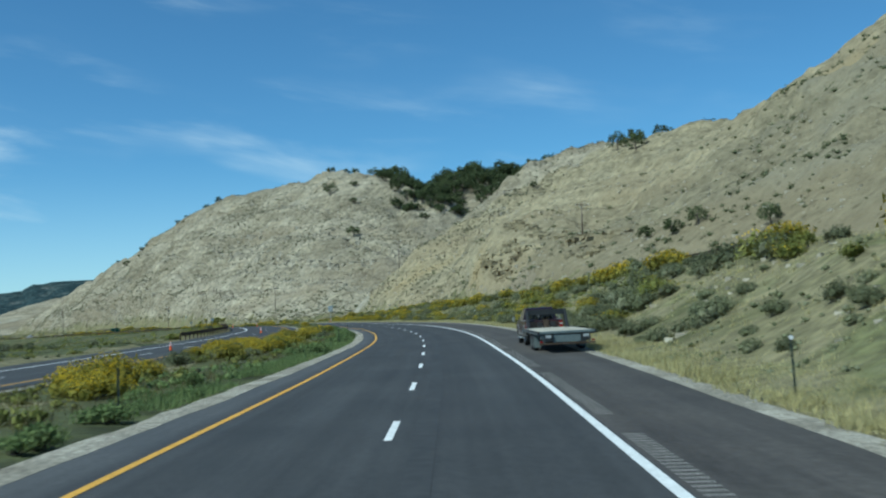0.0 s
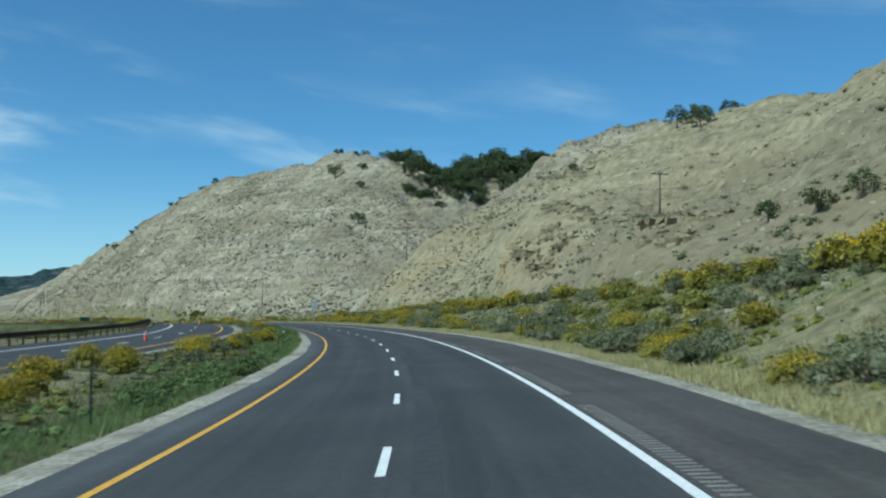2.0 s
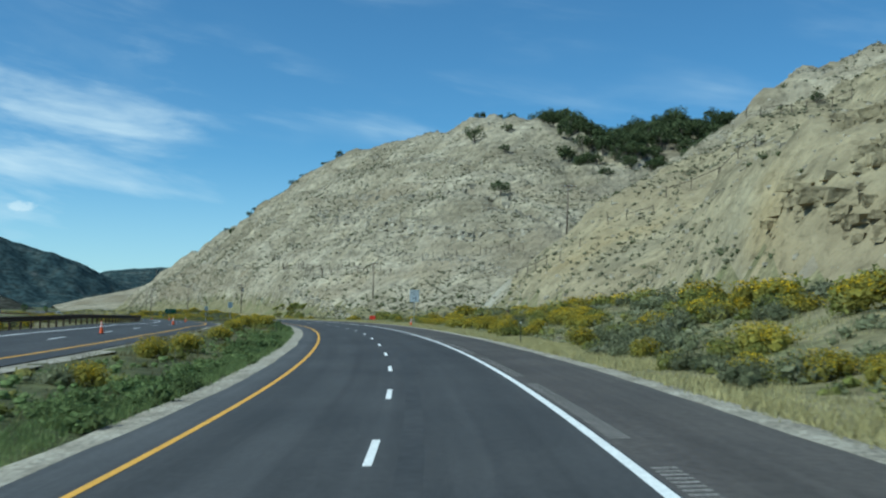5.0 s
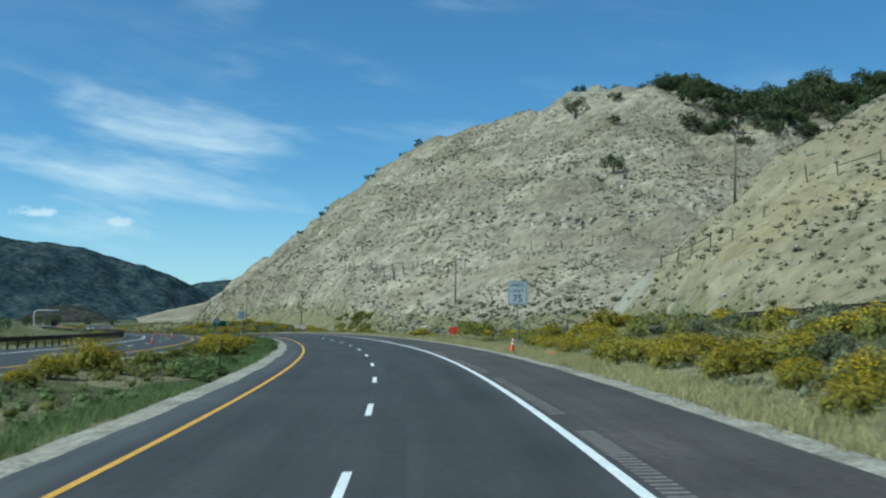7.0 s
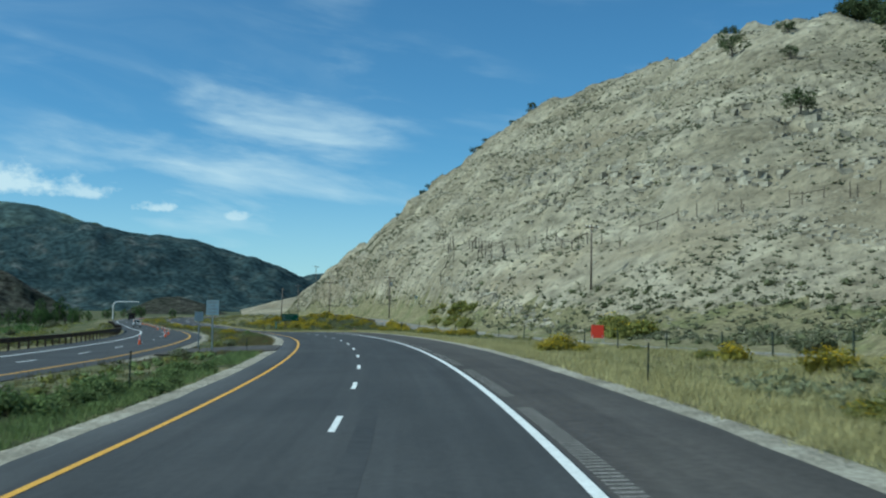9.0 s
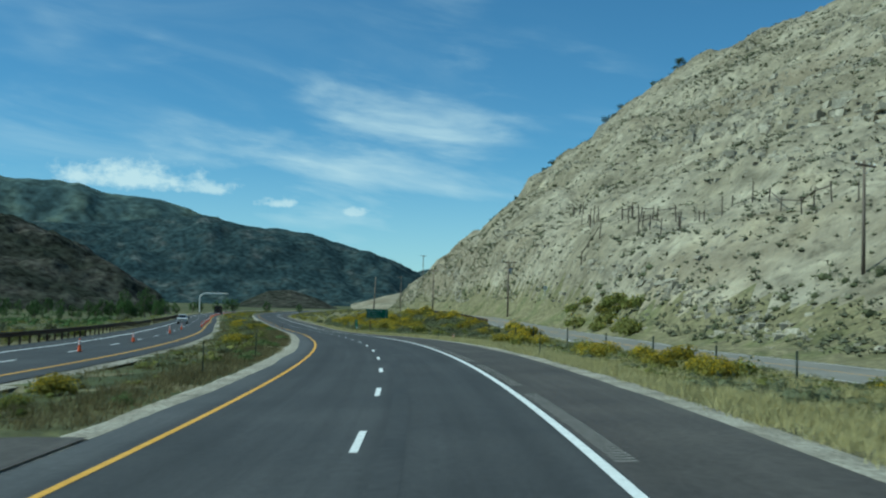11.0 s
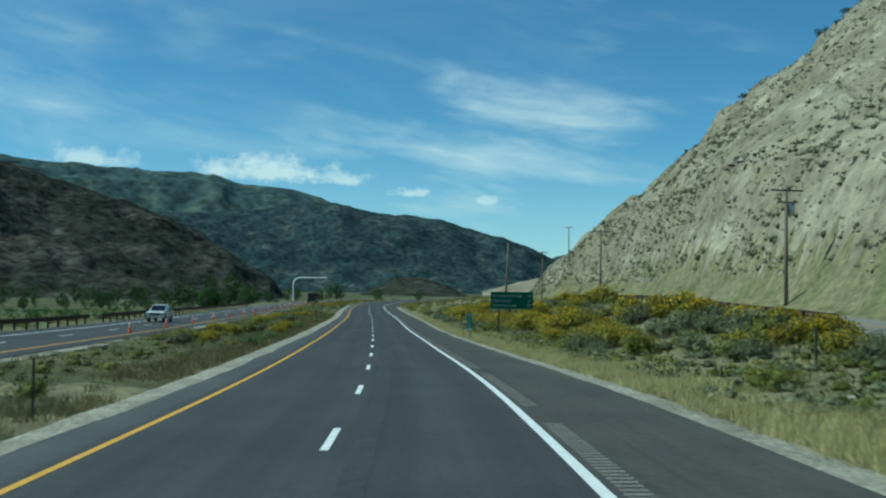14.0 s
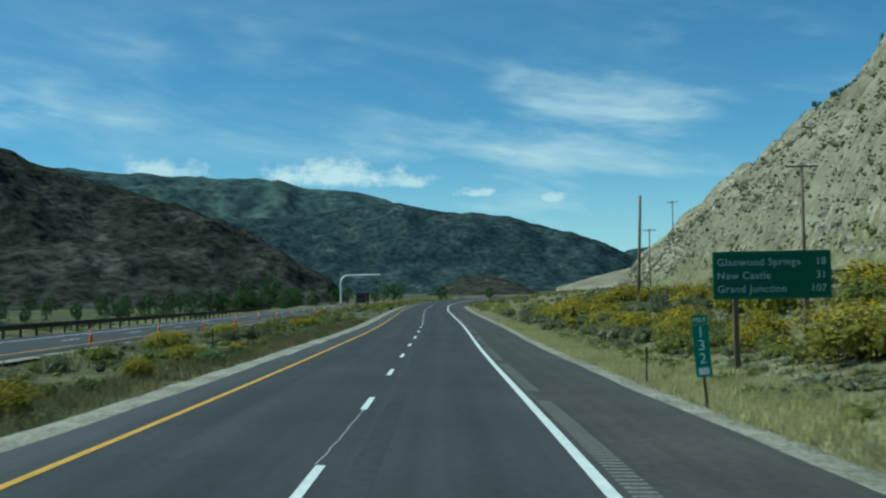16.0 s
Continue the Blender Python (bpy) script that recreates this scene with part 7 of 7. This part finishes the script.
    bm.faces.new(w)
    bm.faces.new(v[::-1])
    for i in range(4):
        bm.faces.new((v[i], v[(i + 1) % 4], w[(i + 1) % 4], w[i]))
    solid("windscreen", bm, GLASS, root, "dark windscreen")
    bm = bmesh.new()
    box(bm, -0.72, 0.72, -1.02, -0.95, 1.36, 1.84)
    solid("rear_window", bm, GLASS, root, "dark rear window")
    bm = bmesh.new()
    box(bm, -0.84, 0.84, -2.98, -1.10, 1.302, 1.315)
    solid("bed_well", bm, BLACK_PLASTIC, root, "dark open bed")
    bm = bmesh.new()
    box(bm, -0.98, 0.98, -3.22, -3.05, 0.52, 0.74)
    solid("rear_bumper", bm, CHROME, root, "chrome rear bumper", 0.03)
    bm = bmesh.new()
    box(bm, -0.98, 0.98, 3.00, 3.20, 0.50, 0.76)
    solid("front_bumper", bm, CHROME, root, "chrome front bumper", 0.04)
    bm = bmesh.new()
    box(bm, -0.62, 0.62, 3.02, 3.085, 0.80, 1.10)
    grille = solid("grille", bm, BLACK_PLASTIC, root, "dark grille", 0.01)
    for zz in (0.88, 0.95, 1.02):
        bm = bmesh.new()
        box(bm, -0.60, 0.60, 3.086, 3.10, zz - 0.014, zz + 0.014)
        solid("slat", bm, CHROME, grille)
    bm = bmesh.new()
    box(bm, -0.26, 0.26, -3.10, -3.085, 0.90, 1.02)
    solid("plate", bm, CLEAR_LENS, root, "blank pale number plate")
    if rack:
        bm = bmesh.new()
        box(bm, -0.55, 0.55, -0.35, 0.0, 1.98, 2.07)
        solid("beacon_bar", bm, CLEAR_LENS, root, "low beacon bar on the roof", 0.02)
    root.matrix_basis = m
    root.scale = (size,) * 3
    return root


def gooseneck_trailer(m):
    """A flatbed gooseneck trailer: planked deck, side rails, tandem wheels, ramp racks and bumper. Its tail lies at y = 0."""
    root = new("flatbed_trailer")
    tagged(root, "black gooseneck flatbed trailer with a bleached plank deck", "trailer")
    L, W, H = 8.6, 1.22, 0.94
    for i in range(14):
        bm = bmesh.new()
        x0 = -W + i * (2 * W / 14)
        box(bm, x0 + 0.006, x0 + 2 * W / 14 - 0.006, 0.35, L, H - 0.04, H)
        solid("plank", bm, DECK_WOOD, root, "")
    bm = bmesh.new()
    box(bm, -W, W, 0.05, L - 0.03, H - 0.17, H - 0.06)
    solid("frame", bm, BLACK_STEEL, root, "black steel frame", 0.01)
    bm = bmesh.new()
    box(bm, -W, W, 0.0, 0.35, H - 0.10, H + 0.004)
    solid("tail_plate", bm, GREY_PANEL, root, "grey steel tail plate", 0.01)
    for sx in (-1, 1):
        bm = bmesh.new()
        box(bm, min(sx * W, sx * (W + 0.07)), max(sx * W, sx * (W + 0.07)), 0.0, L, H - 0.13, H + 0.015)
        rail = solid("side_rail", bm, BLACK_STEEL, root, "black rub rail", 0.008)
        for k in range(13):
            bm = bmesh.new()
            yy = 0.6 + k * 0.62
            box(bm, min(sx * (W + 0.07), sx * (W + 0.085)), max(sx * (W + 0.07), sx * (W + 0.085)), yy - 0.05, yy + 0.05, H - 0.12, H - 0.06)
            solid("stake_pocket", bm, STEEL, rail)
        bm = bmesh.new()
        box(bm, min(sx * 0.42, sx * 0.56), max(sx * 0.42, sx * 0.56), 0.3, L, H - 0.42, H - 0.15)
        solid("beam", bm, BLACK_STEEL, root, "long black chassis beam")
        for ax in (3.35, 4.30):
            wheel_part(root, sx * 1.08, ax, 0.40, 0.24, sx, GREY_PANEL, 5)
            bm = bmesh.new()
            tube(bm, (0, ax, 0.40), (sx * 1.0, ax, 0.40), 0.06, n=8)
            solid("axle", bm, BLACK_STEEL, root)
        # mud guard behind the wheels
        bm = bmesh.new()
        v = [(sx * 1.20, 2.85, 0.20), (sx * 0.90, 2.85, 0.20), (sx * 0.90, 2.90, 0.80), (sx * 1.20, 2.90, 0.80)]
        box(bm, min(sx * 0.92, sx * 1.20), max(sx * 0.92, sx * 1.20), 2.66, 2.70, 0.16, 0.80)
        solid("mud_flap", bm, GREY_PANEL, root, "grey mud flap")
        bm = bmesh.new()
        p = [(sx * 0.98, 0.02, 0.42), (sx * 0.98, 2.3, 0.78), (sx * 0.98, 0.02, 0.84)]
        a = [bm.verts.new(q) for q in p]
        b = [bm.verts.new((q[0] + sx * 0.03, q[1], q[2])) for q in p]
        bm.faces.new(a)
        bm.faces.new(b[::-1])
        for i in range(3):
            bm.faces.new((a[i], b[i], b[(i + 1) % 3], a[(i + 1) % 3]))
        solid("tail_gusset", bm, GREY_PANEL, root, "sloping grey tail plate")
        bm = bmesh.new()
        box(bm, min(sx * 0.62, sx * 1.02), max(sx * 0.62, sx * 1.02), -0.04, 0.03, 0.50, 0.80)
        box_ = solid("lamp_box", bm, BLACK_STEEL, root, "black lamp box", 0.01)
        bm = bmesh.new()
        box(bm, min(sx * 0.70, sx * 0.96), max(sx * 0.70, sx * 0.96), -0.055, -0.042, 0.66, 0.78)
        solid("lamp", bm, CLEAR_LENS, box_, "pale lamp")
        bm = bmesh.new()
        box(bm, min(sx * 1.08, sx * 1.20), max(sx * 1.08, sx * 1.20), -0.02, 0.04, 0.46, 0.54)
        solid("corner_marker", bm, RED_LENS, root, "small red corner lamp")
    bm = bmesh.new()
    box(bm, -0.60, 0.60, 0.04, 0.08, 0.46, 0.78)
    solid("rear_panel", bm, GREY_PANEL, root, "grey rear panel", 0.006)
    bm = bmesh.new()
    box(bm, -1.24, 1.24, -0.06, 0.04, 0.36, 0.44)
    solid("bumper", bm, RUST, root, "rusty steel bumper bar", 0.008)
    # gooseneck: sloping sides, cross head and coupler tube
    for sx in (-1, 1):
        bm = bmesh.new()
        prof = [(L - 1.15, H), (L - 0.1, 1.86), (L + 0.12, 1.86), (L + 0.12, 1.60), (L - 0.02, H)]
        a = [bm.verts.new((sx * 0.92, y, z)) for y, z in prof]
        b = [bm.verts.new((sx * 1.04, y, z)) for y, z in prof]
        bm.faces.new(a)
        bm.faces.new(b[::-1])
        for i in range(len(prof)):
            bm.faces.new((a[i], b[i], b[(i + 1) % len(prof)], a[(i + 1) % len(prof)]))
        solid("headboard_side", bm, BLACK_STEEL, root, "black sloping headboard side", 0.008)
        bm = bmesh.new()
        tube(bm, (sx * 0.35, L - 0.02, H), (sx * 0.28, L + 0.5, 1.62), 0.07, n=8)
        solid("neck_strut", bm, BLACK_STEEL, root)
    bm = bmesh.new()
    box(bm, -1.04, 1.04, L - 0.10, L + 0.12, 1.60, 1.87)
    solid("headboard_bar", bm, BLACK_STEEL, root, "black headboard cross bar", 0.012)
    bm = bmesh.new()
    box(bm, -0.32, 0.32, L - 0.02, L + 1.9, 1.50, 1.68)
    solid("neck", bm, BLACK_STEEL, root, "black gooseneck", 0.015)
    bm = bmesh.new()
    tube(bm, (0, L + 1.75, 1.52), (0, L + 1.75, 1.32), 0.07, n=10)
    solid("coupler", bm, STEEL, root)
    for k in range(3):
        bm = bmesh.new()
        box(bm, -0.5 + 0.34 * k, -0.22 + 0.34 * k, L - 0.25, L - 0.05, H + 0.005, H + 0.30 + 0.12 * (k % 2))
        solid("tool_box", bm, RUST if k % 2 else BLACK_PLASTIC, root, "small load behind the headboard", 0.01)
    bm = bmesh.new()
    tube(bm, (-0.55, L - 0.35, 0.06), (-0.55, L - 0.35, H), 0.05, n=8)
    tube(bm, (-0.55, L - 0.35, 0.0), (-0.55, L - 0.35, 0.06), 0.12, n=8)
    solid("landing_leg", bm, STEEL, root)
    root.matrix_basis = m
    root.scale = (0.87, 0.87, 0.87)


OFF_T = 5.45
xt, yt = on_line(51.9, OFF_T + 0.03)
zt = float(deck(52.0, OFF_T)) + 0.01
cross = float(np.interp(54.2, RUN, ROAD[:, 3]))
pickup("parked_pickup", "maroon crew-cab pickup with tan trim parked on the shoulder", MAROON, TAN_TRIM, pose(float(xt), float(yt), zt, 0.5, cross, heading(52.0)), 0.85)
xr, yr = on_line(41.9, OFF_T + 0.12)
gooseneck_trailer(pose(float(xr), float(yr), float(deck(42.4, OFF_T)) + 0.01, 0.5, float(np.interp(44, RUN, ROAD[:, 3])), heading(46)))
run_w = 475.5
off_w = float(np.interp(run_w, OTHER_RUN, OTHER_OFF) - 5.0)
xw, yw = on_line(run_w, off_w)
pickup("oncoming_pickup", "white crew-cab pickup on the oncoming lanes", WHITE_PAINT, WHITE_PAINT, pose(float(xw), float(yw), float(np.interp(run_w, OTHER_RUN, OTHER_Z)) + 0.012, 0, 0, heading(run_w) + 180), 0.75, rack=True)


def work_truck():
    """A dark stake-sided work truck standing in the closed lane."""
    root = new("work_truck")
    tagged(root, "dark red work truck standing in the closed lane", "truck")
    bm = bmesh.new()
    box(bm, -1.2, 1.2, -3.4, 1.6, 1.0, 2.9)
    solid("stake_body", bm, RUST, root, "dark stake body", 0.03)
    bm = bmesh.new()
    box(bm, -1.1, 1.1, 1.8, 3.6, 0.7, 2.6, 0.92)
    cab_ = solid("cab", bm, MAROON, root, "", 0.06)
    bm = bmesh.new()
    box(bm, -0.9, 0.9, 3.50, 3.60, 1.75, 2.35)
    solid("windscreen", bm, GLASS, cab_)
    bm = bmesh.new()
    box(bm, -0.5, 0.5, -3.4, 3.4, 0.6, 0.98)
    solid("chassis", bm, BLACK_STEEL, root)
    for yy in (2.6, -2.2):
        for sx in (-1, 1):
            wheel_part(root, sx * 1.0, yy, 0.48, 0.28, sx, GREY_PANEL, 5)
    run = 682.0
    x, y = on_line(run, float(np.interp(run, OTHER_RUN, OTHER_OFF) - 2.2))
    root.matrix_basis = pose(float(x), float(y), float(np.interp(run, OTHER_RUN, OTHER_Z)) + 0.01, 0, 0, heading(run) + 180)


work_truck()
